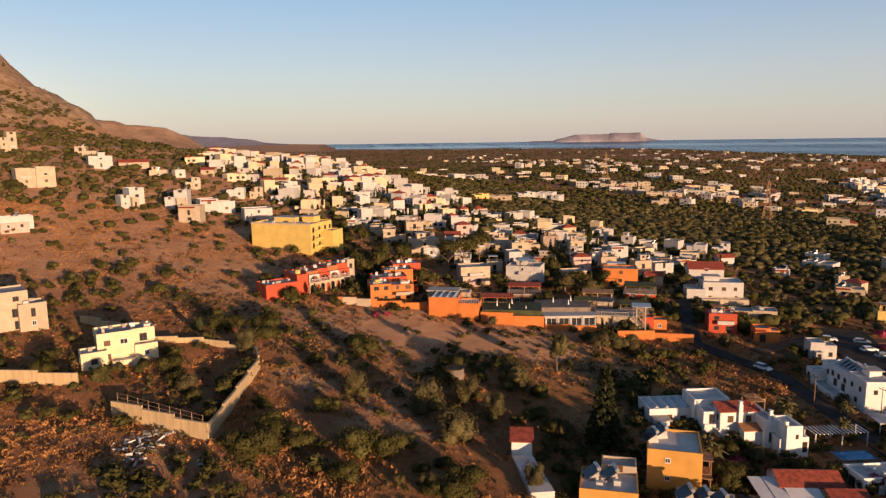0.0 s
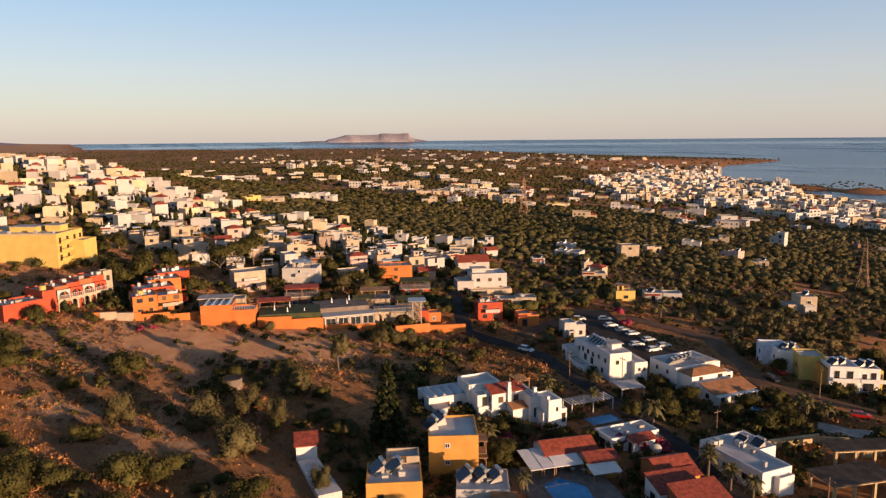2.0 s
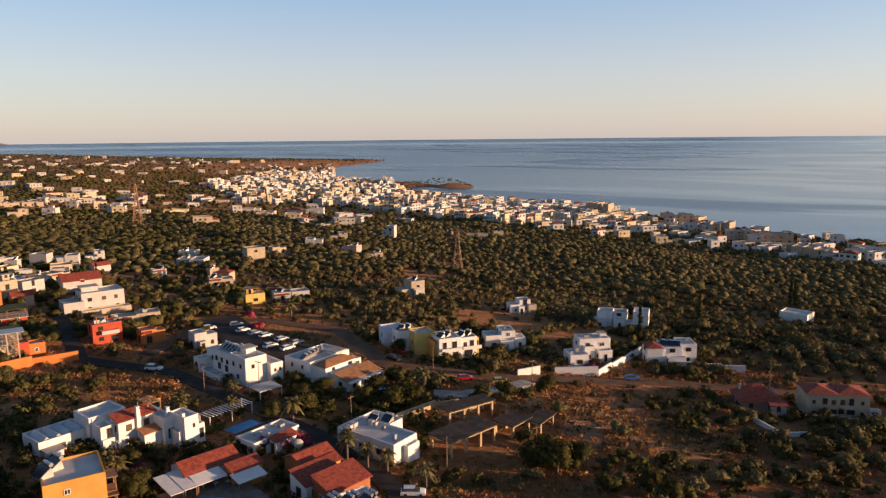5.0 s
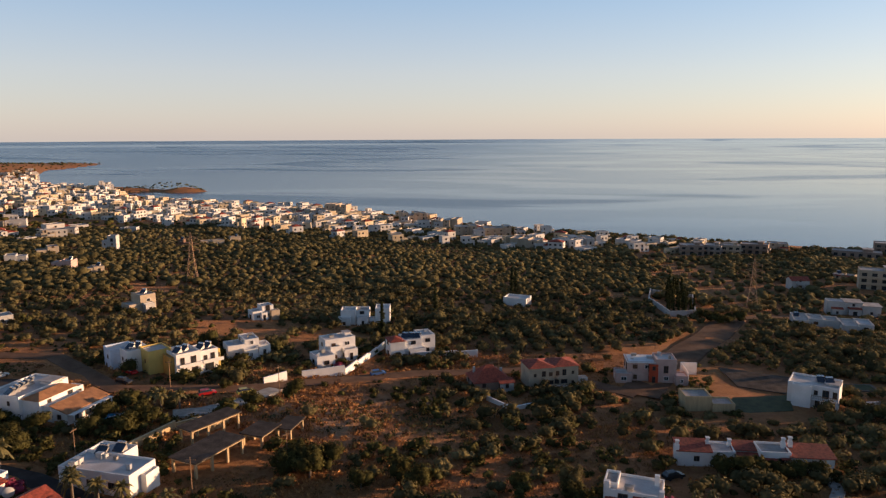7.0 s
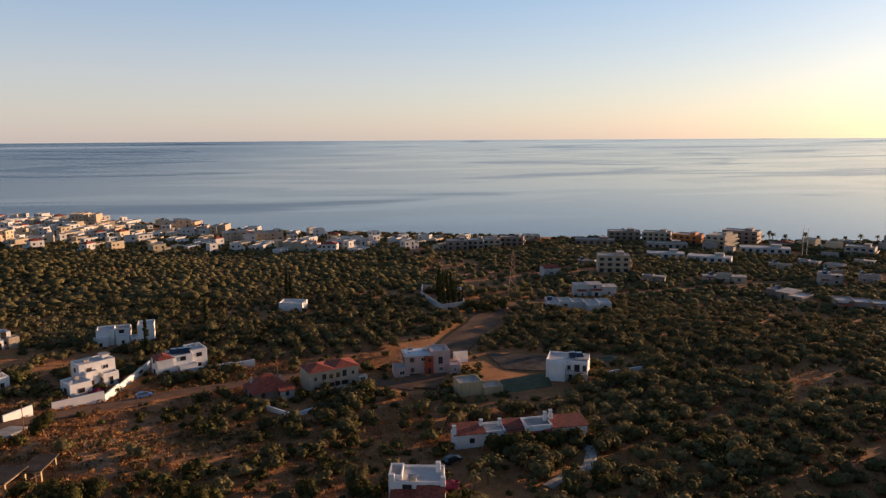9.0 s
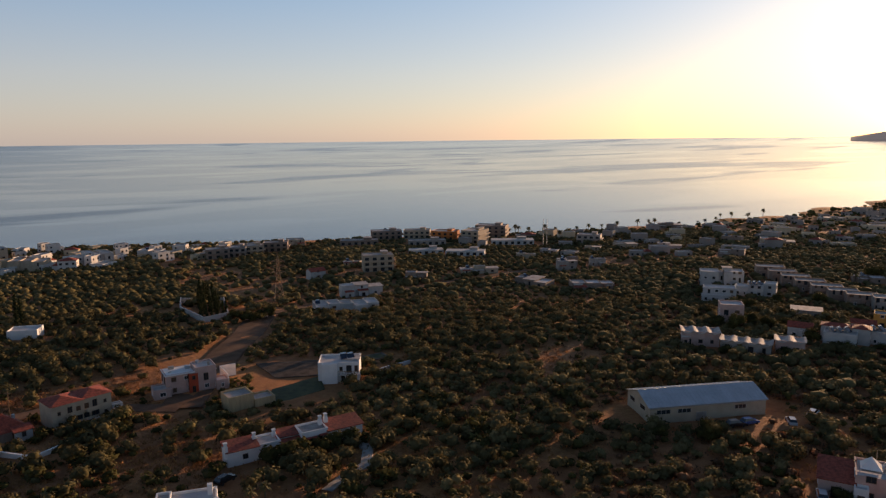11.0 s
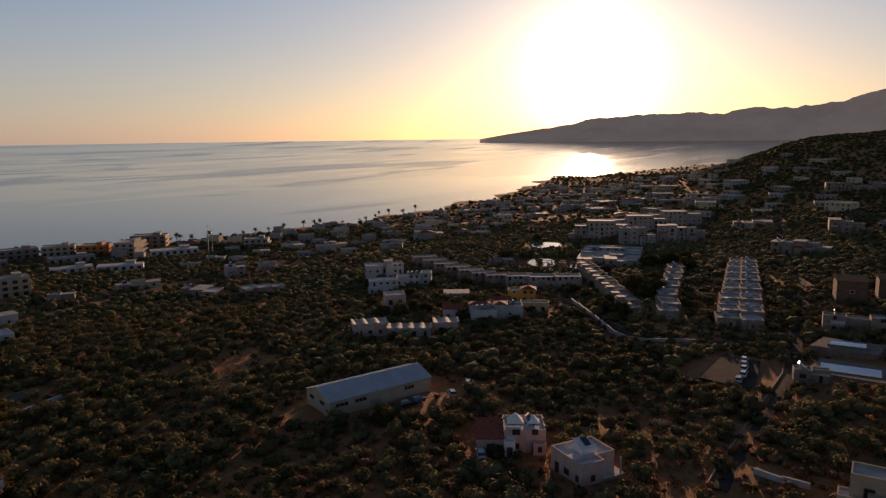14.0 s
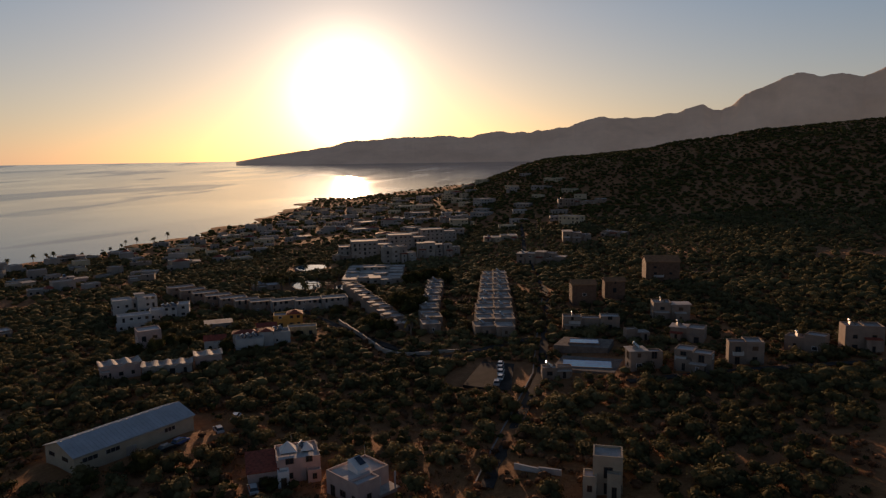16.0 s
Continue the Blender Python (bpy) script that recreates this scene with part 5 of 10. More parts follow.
for cx, cy, h in ((-3.6, 4.7, 5.8), (2.6, -0.2, 7.4), (7.6, -2.2, 6.2), (8.0, -7.0, 5.9)):
    bm = bmesh.new()
    box(bm, cx - 0.38, cy - 0.38, 1.5, cx + 0.38, cy + 0.38, h - 0.5)
    box(bm, cx - 0.28, cy - 0.28, h - 0.5, cx + 0.28, cy + 0.28, h)
    box(bm, cx - 0.36, cy - 0.36, h, cx + 0.36, cy + 0.36, h + 0.14)
    part("chimney", bm, PLASTER["fresh"], v)
for k in range(4):
    bm = bmesh.new()
    x0 = -12.0 + k * 2.1
    p = [(x0, 7.0, 3.42), (x0 + 1.8, 7.0, 3.42), (x0 + 0.9, 7.0, 4.15), (x0 + 0.9, 12.8, 4.15), (x0, 12.8, 3.42), (x0 + 1.8, 12.8, 3.42)]
    for f in ((0, 1, 2), (0, 2, 3, 4), (1, 5, 3, 2), (4, 3, 5)):
        quad(bm, [p[i] for i in f])
    part("skylight", bm, M_SHEET, v, "grey ridged rooflight")
for k in range(9):
    bm = bmesh.new()
    box(bm, -2.0 + k * 0.13, 1.4 - k * 0.36, 2.5 - k * 0.28, -1.0 + k * 0.13, 1.76 - k * 0.36, 2.66 - k * 0.28)
    part("step", bm, PLASTER["fresh"], v)
for px, py in ((5.6, 1.4), (8.2, 1.4), (5.6, 5.4), (8.2, 5.4)):
    bm = bmesh.new()
    box(bm, px - 0.08, py - 0.08, 4.4, px + 0.08, py + 0.08, 6.6)
    part("pergola_post", bm, M_WOOD, v)
for k in range(7):
    bm = bmesh.new()
    box(bm, 5.4, 1.3 + k * 0.68, 6.6, 8.4, 1.42 + k * 0.68, 6.74)
    part("pergola_slat", bm, M_WOOD, v)

# ---- ochre houses and cabin ----
v = villa("two-storey ochre house with a white flat roof", -104.2, 57.6, 64, "ochre", [(0, 0, 8.6, 9.2, 0, 6.6, "white")], 2, windows=False)
for z in (1.7, 4.8):
    add_window(v, (0, 0, 8.6, 9.2, 0, 6.6), "f", -0.25, z, 0.9, 0.9, "light")
    add_window(v, (0, 0, 8.6, 9.2, 0, 6.6), "r", -0.5, z, 1.4, 1.4, "pane")
    bm = bmesh.new()
    box(bm, 4.31, -4.0, z - 1.6, 5.8, -1.2, z - 1.45)
    for s in (-3.9, -1.3):
        box(bm, 5.6, s - 0.08, z - 1.45, 5.76, s + 0.08, z + 0.8)
    box(bm, 4.31, -4.2, z + 0.8, 6.0, -1.0, z + 0.95)
    part("balcony", bm, M_WOOD, v, "timber balcony with a canopy")
v = villa("low ochre annex with a pale flat roof", -97.6, 43.2, 66, "ochre", [(0, 0, 8.8, 7.5, 0, 3.6, "white"), (1.5, 4.8, 5.5, 3.5, 0, 4.6, "flat", "cream")], 4)
v = villa("low white house with a flat roof and a pergola", -90.6, 55.6, 60, "white", [(0, 0, 8.4, 7, 0, 3.2, "white"), (3.2, -4.4, 3.4, 2.0, 0, 2.5, "brownfront")], 8)
villa("small white cabin with a red sloping roof", -115.2, 34.2, 74, "fresh", [(0, 0, 3.6, 3.6, 0, 2.9, "front")], 1, windows=False)
slab("pavement_ramp", "long white concrete ramp", "ramp", [(-113.2, 31.9), (-112.8, 35.4), (-99.5, 35.0), (-99.8, 31.2)], M_WHITEROOF, 0.6)

# ---- cream villas on the slope ----
v = villa("two-storey cream villa with stepped flat roofs", -160.0, -44.2, 112, "ivory", [
    (-0.8, 2.5, 7.4, 7, 0, 6.4, "flat"), (5.2, 4.2, 4.8, 6, 0, 6.0, "flat"), (5.2, -0.4, 4.8, 3.0, 0, 3.1, "white"), (-5.4, -0.8, 5.2, 5, 0, 3.2, "white"), (0.6, -2.6, 5.4, 3.4, 0, 0.8, "white")], 6)
villa("tall cream villa with white balconies", -181.5, -75.5, 118, "cream", [(0, 2, 10, 9, 0, 9.0, "flat"), (5.5, -1.5, 6, 6, 0, 6.0, "flat")], 9)
garden_wall([(-132.7, -38.9), (-121.5, -20.4)], 2.6, PLASTER["buff"], "buff rendered retaining wall round a garden")
garden_wall([(-121.5, -20.4), (-138, -17.2), (-154.3, -14.2), (-162, -15.4)], 2.6, PLASTER["buff"], "buff rendered retaining wall round a garden")
garden_wall([(-149.6, -64.5), (-145.6, -48.5)], 2.4, PLASTER["buff"], "stepped buff stone terrace wall")
garden_wall([(-171.4, -40.1), (-170, -28), (-163, -16)], 1.4, PLASTER["buff"], "low buff boundary wall")
garden_wall([(-186, -60), (-178, -48)], 1.8, PLASTER["buff"], "low buff boundary wall")
f = thing("fence", "rusty wire fence on steel posts above the wall", "fence", -127, -29.6, 0)
for k in range(9):
    x, y = -132 + k * 1.25, -37.6 + k * 2.05
    bm = bmesh.new()
    bar(bm, (x + 127, y + 29.6, gz(x, y) - gz(-127, -29.6) + 2), (x + 127, y + 29.6, gz(x, y) - gz(-127, -29.6) + 4.6), 0.07)
    part("post", bm, M_RUST, f)
for h in (2.9, 3.7, 4.5):
    bm = bmesh.new()
    bar(bm, (-5, -8, gz(-132, -37.6) - gz(-127, -29.6) + h), (5, 8.4, gz(-122, -21.2) - gz(-127, -29.6) + h), 0.04)
    part("rail", bm, M_RUST, f)
rng = random.Random(4)
for k in range(12):
    x, y = -122.6 + rng.uniform(-3.5, 2.5), -31.5 + rng.uniform(-2.5, 4)
    ob = thing("scrap_board", "discarded white painted board lying on the ground", "debris", x, y, rng.uniform(0, 180), gz(x, y) + 0.15 + 0.1 * k / 12, "scrap boards")
    bm = bmesh.new()
    w, l = rng.uniform(0.5, 1.1), rng.uniform(1.2, 2.8)
    box(bm, -l / 2, -w / 2, 0, l / 2, w / 2, 0.07)
    part("board", bm, PLASTER["white"] if k % 3 else M_WOOD, ob)

# ---- yellow block and red hotel ----
YB = (0, 0, 25.7, 16, 0, 9.4)
v = villa("large plain yellow apartment block with flat roofs", -276.4, -10.3, 60, "yellow", [YB + ("white",), (-3, 2.5, 9, 6, 9.42, 1.9, "slab"), (6.5, 3.5, 5, 5, 9.42, 2.3, "slab"), (15.4, 3.4, 5.1, 8, 0, 6.3, "white")], 2, windows=False)
for k in range(3):
    for u in (-0.75, -0.2, 0.35, 0.8):
        add_window(v, YB, "r", u, 0.9 + k * 2.9, 1.3, 1.6, "pane")
    bm = bmesh.new()
    box(bm, 12.86, -7.6, 0.55 + k * 2.9, 14.2, -0.8, 0.7 + k * 2.9)
    box(bm, 14.1, -7.6, 0.7 + k * 2.9, 14.2, -0.8, 1.6 + k * 2.9)
    part("balcony", bm, PLASTER["yellow"], v)
bm = bmesh.new()
box(bm, -12.9, -8.05, 9.4, 12.9, -7.7, 9.95)
part("parapet_coping", bm, PLASTER["cream"], v)
roof_clutter(v, YB, 9)


vols = [(-11.2, 2, 10.5, 8, 0, 4.3, "flat"), (-4.4, 4, 3.6, 10, 0, 6.0, "flat")] + [(-0.6 + 3.9 * i, 4.2 + 0.9 * i, 3.9, 8, 0, 6.4 + 0.25 * i, "flat", "red" if i % 2 else "sienna") for i in range(4)] + [(14.6, 5, 2.6, 3, 0, 8.0, "white", "cream")]
v = villa("red and orange hotel wing with a white arcade", -216.5, -2.0, 116, "red", vols, 3, windows=False)
for i in range(4):
    x0, y0 = -2.5 + 3.9 * i, -1.6 + 0.9 * i
    arcade(v, x0, x0 + 3.85, y0, 0.0, 3.3, 2, PLASTER["cream"])
    bm = bmesh.new()
    box(bm, x0, y0, 3.3, x0 + 3.85, y0 + 2.0, 3.5)
    part("balcony", bm, PLASTER["cream"], v)
    arcade(v, x0 + 0.2, x0 + 3.7, y0 + 0.5, 3.5, 2.4, 1, PLASTER["red" if i % 2 else "white"])
    railing(v, x0, x0 + 3.85, y0 + 0.1, 3.5, PLASTER["white"], 0.9, 0.5)
    bm = bmesh.new()
    box(bm, x0 + 3.7, y0 + 0.2, 3.5, x0 + 3.84, y0 + 2.0, 6.0)
    part("screen_wall", bm, PLASTER["white" if i % 2 else "red"], v)
    add_window(v, vols[2 + i], "f", 0.0, 3.7, 1.4, 2.1, "pane")
    add_window(v, vols[2 + i], "f", 0.0, 0.3, 1.4, 2.1, "pane")
    roof_clutter(v, vols[2 + i], 2)
roof_clutter(v, vols[0], 6)
add_window(v, vols[6], "f", 0.0, 5.4, 1.0, 1.6, "pane")
bm = bmesh.new()
tube(bm, (-4.6, 2, 6.0), (-4.6, 2, 7.4), 0.85, None, 12)
part("water_tank", bm, PLASTER["yellow"], v, "yellow rooftop water tank")
vols = [(-3.2, 4.4, 6.4, 9, 0, 5.4, "flat", "orange"), (3.4, 3.4, 6.6, 7, 0, 5.0, "flat", "orange"), (0.6, 12.5, 11, 8, 0, 5.8, "flat", "red"), (4.6, 20.5, 9.5, 8, 0, 6.5, "flat", "orange"), (8.6, 28.5, 9.5, 8, 0, 7.0, "flat", "red")]
v = villa("red and orange hotel wing with balconies", -207.5, 20.8, 92, "red", vols, 5, gap=2.8)
for k, q in enumerate(vols):
    roof_clutter(v, q, 4)
    x1 = q[0] + q[2] / 2
    bm = bmesh.new()
    box(bm, x1 + 0.005, q[1] - 3, 2.7, x1 + 1.4, q[1] + 3, 2.9)
    box(bm, x1 + 1.3, q[1] - 3, 2.9, x1 + 1.4, q[1] + 3, 3.8)
    part("balcony", bm, PLASTER["red" if k % 2 else "orange"], v)
bm = bmesh.new()
box(bm, 1.0, -2.2, 2.5, 6.4, -0.105, 2.7)
box(bm, 1.0, -2.2, 2.7, 6.4, -2.1, 3.5)
part("balcony", bm, PLASTER["cream"], v)
bm = bmesh.new()
tube(bm, (-4, 3, 5.4), (-4, 3, 6.8), 0.85, None, 12)
part("water_tank", bm, PLASTER["yellow"], v, "yellow rooftop water tank")

# ---- orange walled taverna terrace ----
garden_wall([(-206.5, 4.0), (-203, 16), (-200.5, 30.4), (-196.6, 30.6)], 1.7, PLASTER["orange"], "long orange rendered boundary wall", 0.5)
garden_wall([(-205.6, 6.0), (-204.6, 10), (-202.9, 14)], 1.9, PLASTER["cream"], "short cream rendered wall", 0.6)
garden_wall([(-190.9, 44.4), (-187.6, 53.0), (-185.2, 61.4)], 2.9, PLASTER["orange"], "tall orange rendered terrace wall", 0.5)
garden_wall([(-184.8, 61.6), (-182.2, 75.8)], 1.4, PLASTER["orange"], "long orange rendered boundary wall", 0.5)
garden_wall([(-177.5, 80.0), (-175.5, 90.0), (-171.5, 99.5)], 2.0, PLASTER["orange"], "long orange rendered boundary wall", 0.5)
v = villa("blank orange rendered hall with a ridged pale roof", -194.6, 34.2, 70, "orange", [(0, 4, 8.4, 8, 0, 5.4, "flat"), (7.2, 3.4, 6.2, 7, 0, 3.9, "flat"), (-1.5, 10, 9, 5, 0, 6.2, "slab", "cream"), (4, 12, 4.5, 5, 0, 5.0, "flat", "cream")], 3, windows=False, sink=5)
for k in range(4):
    bm = bmesh.new()
    x0 = -4 + k * 2.0
    p = [(x0, 0.3, 5.45), (x0 + 1.9, 0.3, 5.45), (x0 + 0.95, 0.3, 6.1), (x0 + 0.95, 7.6, 6.1), (x0, 7.6, 5.45), (x0 + 1.9, 7.6, 5.45)]
    for f in ((0, 1, 2), (0, 2, 3, 4), (1, 5, 3, 2), (4, 3, 5)):
        quad(bm, [p[i] for i in f])
    part("roof_ridge", bm, M_SHEET, v)
railing(v, 4.2, 10.2, 0.1, 4.3, PLASTER["pink"], 1.0, 0.6)
railing(v, 4.2, 10.2, 6.6, 4.3, M_WOOD, 1.6, 1.5)
slab("pavement_terrace", "raised taverna terrace with dark green turf", "terrace", [(-191.6, 45), (-186.2, 61), (-196, 64), (-203, 48)], M_LAWN, 2.6, 4.5)
slab("pavement_upper_terrace", "upper taverna terrace with stone paving", "terrace", [(-190, 62), (-187, 76), (-198, 79), (-200, 63)], M_PAVING, 3.9, 5.0)
ob = villa("cream dining pavilion with pale blinds and a flat roof", -186.4, 69.1, 80.5, "cream", [(0, 0, 14.2, 4.6, 0, 4.0, "slab")], 2, windows=False)
for u in (-0.75, -0.25, 0.25, 0.75):
    add_window(ob, (0, 0, 14.2, 4.6, 0, 4), "f", u, 1.2, 2.9, 2.3, "light")
for k in range(5):
    bm = bmesh.new()
    x = -7.0 + 3.5 * k
    box(bm, x - 0.12, -2.7, -1, x + 0.12, -2.46, 4.0)
    part("post", bm, PLASTER["white"], ob)
bm = bmesh.new()
box(bm, -7.6, -3.0, 4.02, 7.6, 2.5, 4.2)
part("roof_edge", bm, PLASTER["white"], ob)
for x, y, rz, w, d, h, c, canopy, lab in ((-201, 52, 74, 9, 6, 4.8, "orange", M_TILE, "terrace bar with a red canopy roof"), (-210, 63, 74, 10, 7, 5.8, "brick", M_TILE, "open taverna hall with a red canopy roof"), (-201.5, 84, 68, 9, 6, 6.4, "stone", M_WOOD, "timber viewing deck with a slatted roof"),
                                          (-197, 78, 70, 6, 5, 5.4, "orange", M_LAWN, "timber bar hut with a green canopy roof"), (-191, 91, 66, 8, 6, 6.0, "orange", M_LAWN, "timber taverna with a green canopy roof"), (-218, 106, 64, 10, 8, 4.6, "red", M_LAWN, "red taverna with a green canopy roof")):
    v = villa(lab, x, y, rz, c, [(0, 0, w, d, 0, h - 2.4, "slab")], 3)
    for sx in (-1, 0, 1):
        for sy in (-1, 1):
            bm = bmesh.new()
            box(bm, sx * w * 0.47 - 0.1, sy * d * 0.45 - 0.1, h - 2.4, sx * w * 0.47 + 0.1, sy * d * 0.45 + 0.1, h + 0.1)
            part("post", bm, M_WOOD if c != "stone" else PLASTER["cream"], v)
    railing(v, -w * 0.48, w * 0.48, -d * 0.48, h - 2.4, M_WOOD, 0.95, 0.8)
    bm = bmesh.new()
    for s in (-1, 1):
        p = [(-w * 0.52, s * d * 0.52, h + 0.1), (w * 0.52, s * d * 0.52, h + 0.1), (w * 0.52, 0, h + 0.7), (-w * 0.52, 0, h + 0.7)]
        quad(bm, p)
        quad(bm, [(q[0], q[1], q[2] - 0.12) for q in p[::-1]])
        quad(bm, [(p[0][0], p[0][1], h - 0.1), (p[1][0], p[1][1], h - 0.1), p[1], p[0]])
    part("awning", bm, canopy, v)
v = villa("stone terrace deck over a broad arch", -184.0, 82.0, 69.4, "cream", [(-2.8, 3.6, 4.6, 5, 0, 4.0, "slab", "cream"), (2.5, 5.6, 6.0, 2.5, 0, 4.2, "slab", "stone"), (9.2, 2.4, 3.2, 4, 0, 3.6, "flat", "red"), (12.4, 2.6, 4, 4, 0, 2.9, "flat", "orange")], 7)
arcade(v, -0.4, 6.4, -0.2, -0.2, 4.2, 1, PLASTER["stone"])
arcade(v, -5.0, -0.6, 0.4, 0, 4.0, 2, PLASTER["cream"])
bm = bmesh.new()
box(bm, -5.4, -0.6, 4.22, 6.8, 7.2, 4.42)
part("deck", bm, M_CONCRETE, v)
railing(v, -5.2, 6.6, -0.4, 4.42, PLASTER["cream"], 0.9, 0.7)
for k, (x, y, zz) in enumerate(((-194, 50, 2.8), (-191.5, 53, 2.8), (-196, 55, 2.8), (-190, 57.5, 2.8), (-194, 67, 4.1), (-192, 71, 4.1), (-195.5, 73, 4.1))):
    ob = thing("parasol", "folded cream parasol on the terrace", "parasol", x, y, 0, gz(x, y) + zz, "terrace parasols")
    bm = bmesh.new()
    tube(bm, (0, 0, -0.3), (0, 0, 2.6), 0.05)
    part("pole", bm, M_METAL, ob)
    bm = bmesh.new()
    tube(bm, (0, 0, 1.0), (0, 0, 2.5), 0.28, 0.06, 8)
    part("canopy", bm, M_CANVAS, ob)
ob = thing("cistern", "round grey concrete water cistern on the slope", "tank", -151, 29, 0)
bm = bmesh.new()
tube(bm, (0, 0, -1), (0, 0, 2.3), 2.1, None, 20)
# darker paving tone puts the shade on the tank into its colour
part("tank_wall", bm, M_PAVING, ob)
bm = bmesh.new()
tube(bm, (0, 0, 2.3), (0, 0, 2.45), 2.2, None, 20)
part("lid", bm, M_SLAB, ob)
t = thing("scaffold_tower", "pale painted steel lattice tower beside the deck", "tower", -180.3, 88.2, 66)
for sx in (-1, 1):
    for sy in (-1, 1):
        bm = bmesh.new()
        box(bm, sx * 1.2 - 0.14, sy * 1.0 - 0.14, -1, sx * 1.2 + 0.14, sy * 1.0 + 0.14, 8.2)
        part("leg", bm, PLASTER["cream"], t)
for k in range(3):
    bm = bmesh.new()
    z = 0.4 + k * 2.6
    for sy in (-1, 1):
        bar(bm, (-1.2, sy, z), (1.2, sy, z + 2.6), 0.12)
        bar(bm, (1.2, sy, z), (-1.2, sy, z + 2.6), 0.12)
        bar(bm, (-1.2, sy, z + 2.6), (1.2, sy, z + 2.6), 0.14)
    part("bracing", bm, PLASTER["cream"], t)
bm = bmesh.new()
box(bm, -2.6, -2.0, 8.2, 2.6, 3.0, 8.4)
part("top_deck", bm, M_SHEET, t)

v = villa("white modernist villa with wide dark windows and terraces", -217.0, 133.0, 70, "white", [(2, 1, 13, 9, 0, 6.4, "white"), (-7, -1, 6, 8, 0, 4.2, "flat"), (2, -5.5, 15, 3.5, 0, 1.4, "white", "cream"), (-1, 3, 5, 4, 6.42, 1.6, "slab")], 4)
# ---- white blocks along the lane ----
AP = [(6.6, 0.0, 7.4, 5.8, 0, 6.4, "white"), (-1.6, 0.6, 9.0, 6.4, 0, 5.6, "white"), (-8.6, 1.2, 5.0, 6.0, 0, 4.6, "white"), (-10.0, -3.5, 3.0, 3.6, 0, 2.9, "white"), (8.4, 4.6, 7.2, 3.4, 0, 4.2, "white"), (4.6, 1.2, 3.0, 2.6, 6.42, 1.5, "slab"), (-2.2, -4.4, 11.0, 3.2, 0, 1.0, "flat")]
v = villa("two-storey white apartment house with rooftop solar heaters", -134.0, 117.5, -13, "fresh", AP, 5, windows=False)
for i, side, u, z, w, h in ((0, "f", -0.5, 3.9, 0.8, 1.1), (0, "f", 0.4, 3.9, 0.8, 1.1), (0, "f", 0.0, 1.0, 1.0, 1.2), (0, "r", -0.3, 4.0, 0.8, 1.0), (4, "r", -0.3, 2.4, 0.6, 0.8), (4, "r", 0.5, 2.4, 0.6, 0.8), (1, "f", -0.6, 3.3, 1.0, 1.2), (1, "f", 0.0, 3.3, 1.0, 1.2), (1, "f", 0.6, 3.3, 1.0, 1.2), (1, "f", -0.3, 1.1, 1.4, 1.9), (1, "f", 0.5, 1.1, 1.4, 1.9), (3, "f", 0.0, 1.0, 1.0, 1.2), (2, "f", 0.3, 2.4, 1.0, 1.2)):
    add_window(v, AP[i], side, u, z, w, h, "pane")
for k in range(6):
    a = Matrix.Rotation(radians(-13), 2) @ Vector((-5.4 + k * 1.55, 0.2))
    heater(-134.0 + a.x, 117.5 + a.y, gz(-134, 117.5) + (5.6 if k < 5 else 6.4), 128)
HH_ = [(-0.2, 6.7, 13.4, 9.4, 0, 5.2, "white"), (-0.8, -0.2, 10.4, 4.6, 0, 4.8, "brownhip"), (-0.4, -3.5, 9.6, 2.0, 0, 3.2, "white"), (0.6, -6.7, 11.6, 4.2, 0, 2.4, "brownfront"), (3.4, 3.6, 3.2, 3.2, 5.22, 0.9, "slab"), (4.9, -1.0, 2.6, 3.0, 0, 4.0, "white")]
v = villa("white house with brown hipped tile roofs", -112.0, 130.5, 84, "fresh", HH_, 6, windows=False)
for i, side, u, z, w, h in ((0, "l", -0.4, 3.4, 0.7, 1.0), (0, "l", 0.4, 3.4, 0.7, 1.0), (1, "f", -0.5, 3.3, 1.0, 1.1), (1, "f", 0.6, 3.3, 1.4, 1.1), (5, "f", 0.0, 2.6, 1.2, 1.1), (3, "f", -0.6, 0.2, 1.4, 1.9), (3, "f", 0.0, 0.2, 1.8, 1.9), (3, "f", 0.6, 0.2, 1.4, 1.9), (3, "l", 0.0, 0.9, 1.0, 1.1)):
    add_window(v, HH_[i], side, u, z, w, h, "pane")
bm = bmesh.new()
box(bm, -5.2, -10.4, 2.15, 6.4, -9.2, 2.3)
part("awning", bm, M_CANVAS, v, "white terrace awning")
for px in (-4.8, -0.8, 2.6, 6.0):
    bm = bmesh.new()
    box(bm, px - 0.1, -10.3, -2, px + 0.1, -10.1, 2.15)
    part("post", bm, PLASTER["fresh"], v)
for k in range(5):
    heater(-118.4 - 0.3 * k, 125.6 + k * 1.7, gz(-112, 130.5) + 5.2, 128)
ob = thing("carport", "white flat canopy on slender posts by the lane", "carport", -116.4, 110.6, 75)
bm = bmesh.new()
box(bm, -2.9, -2.6, 2.6, 2.9, 2.6, 2.8)
part("canopy", bm, M_WHITEROOF, ob)
for sx in (-2.7, 2.7):
    for sy in (-2.4, 2.4):
        bm = bmesh.new()
        box(bm, sx - 0.1, sy - 0.1, -1, sx + 0.1, sy + 0.1, 2.6)
        part("post", bm, PLASTER["white"], ob)
ob = thing("pergola", "weathered white slatted pergola over a terrace", "pergola", -113.8, 96.8, 84)
for k in range(14):
    bm = bmesh.new()
    box(bm, -5.4 + k * 0.8, -2.0, 2.5, -5.2 + k * 0.8, 2.0, 2.65)
    part("slat", bm, M_CANVAS, ob)
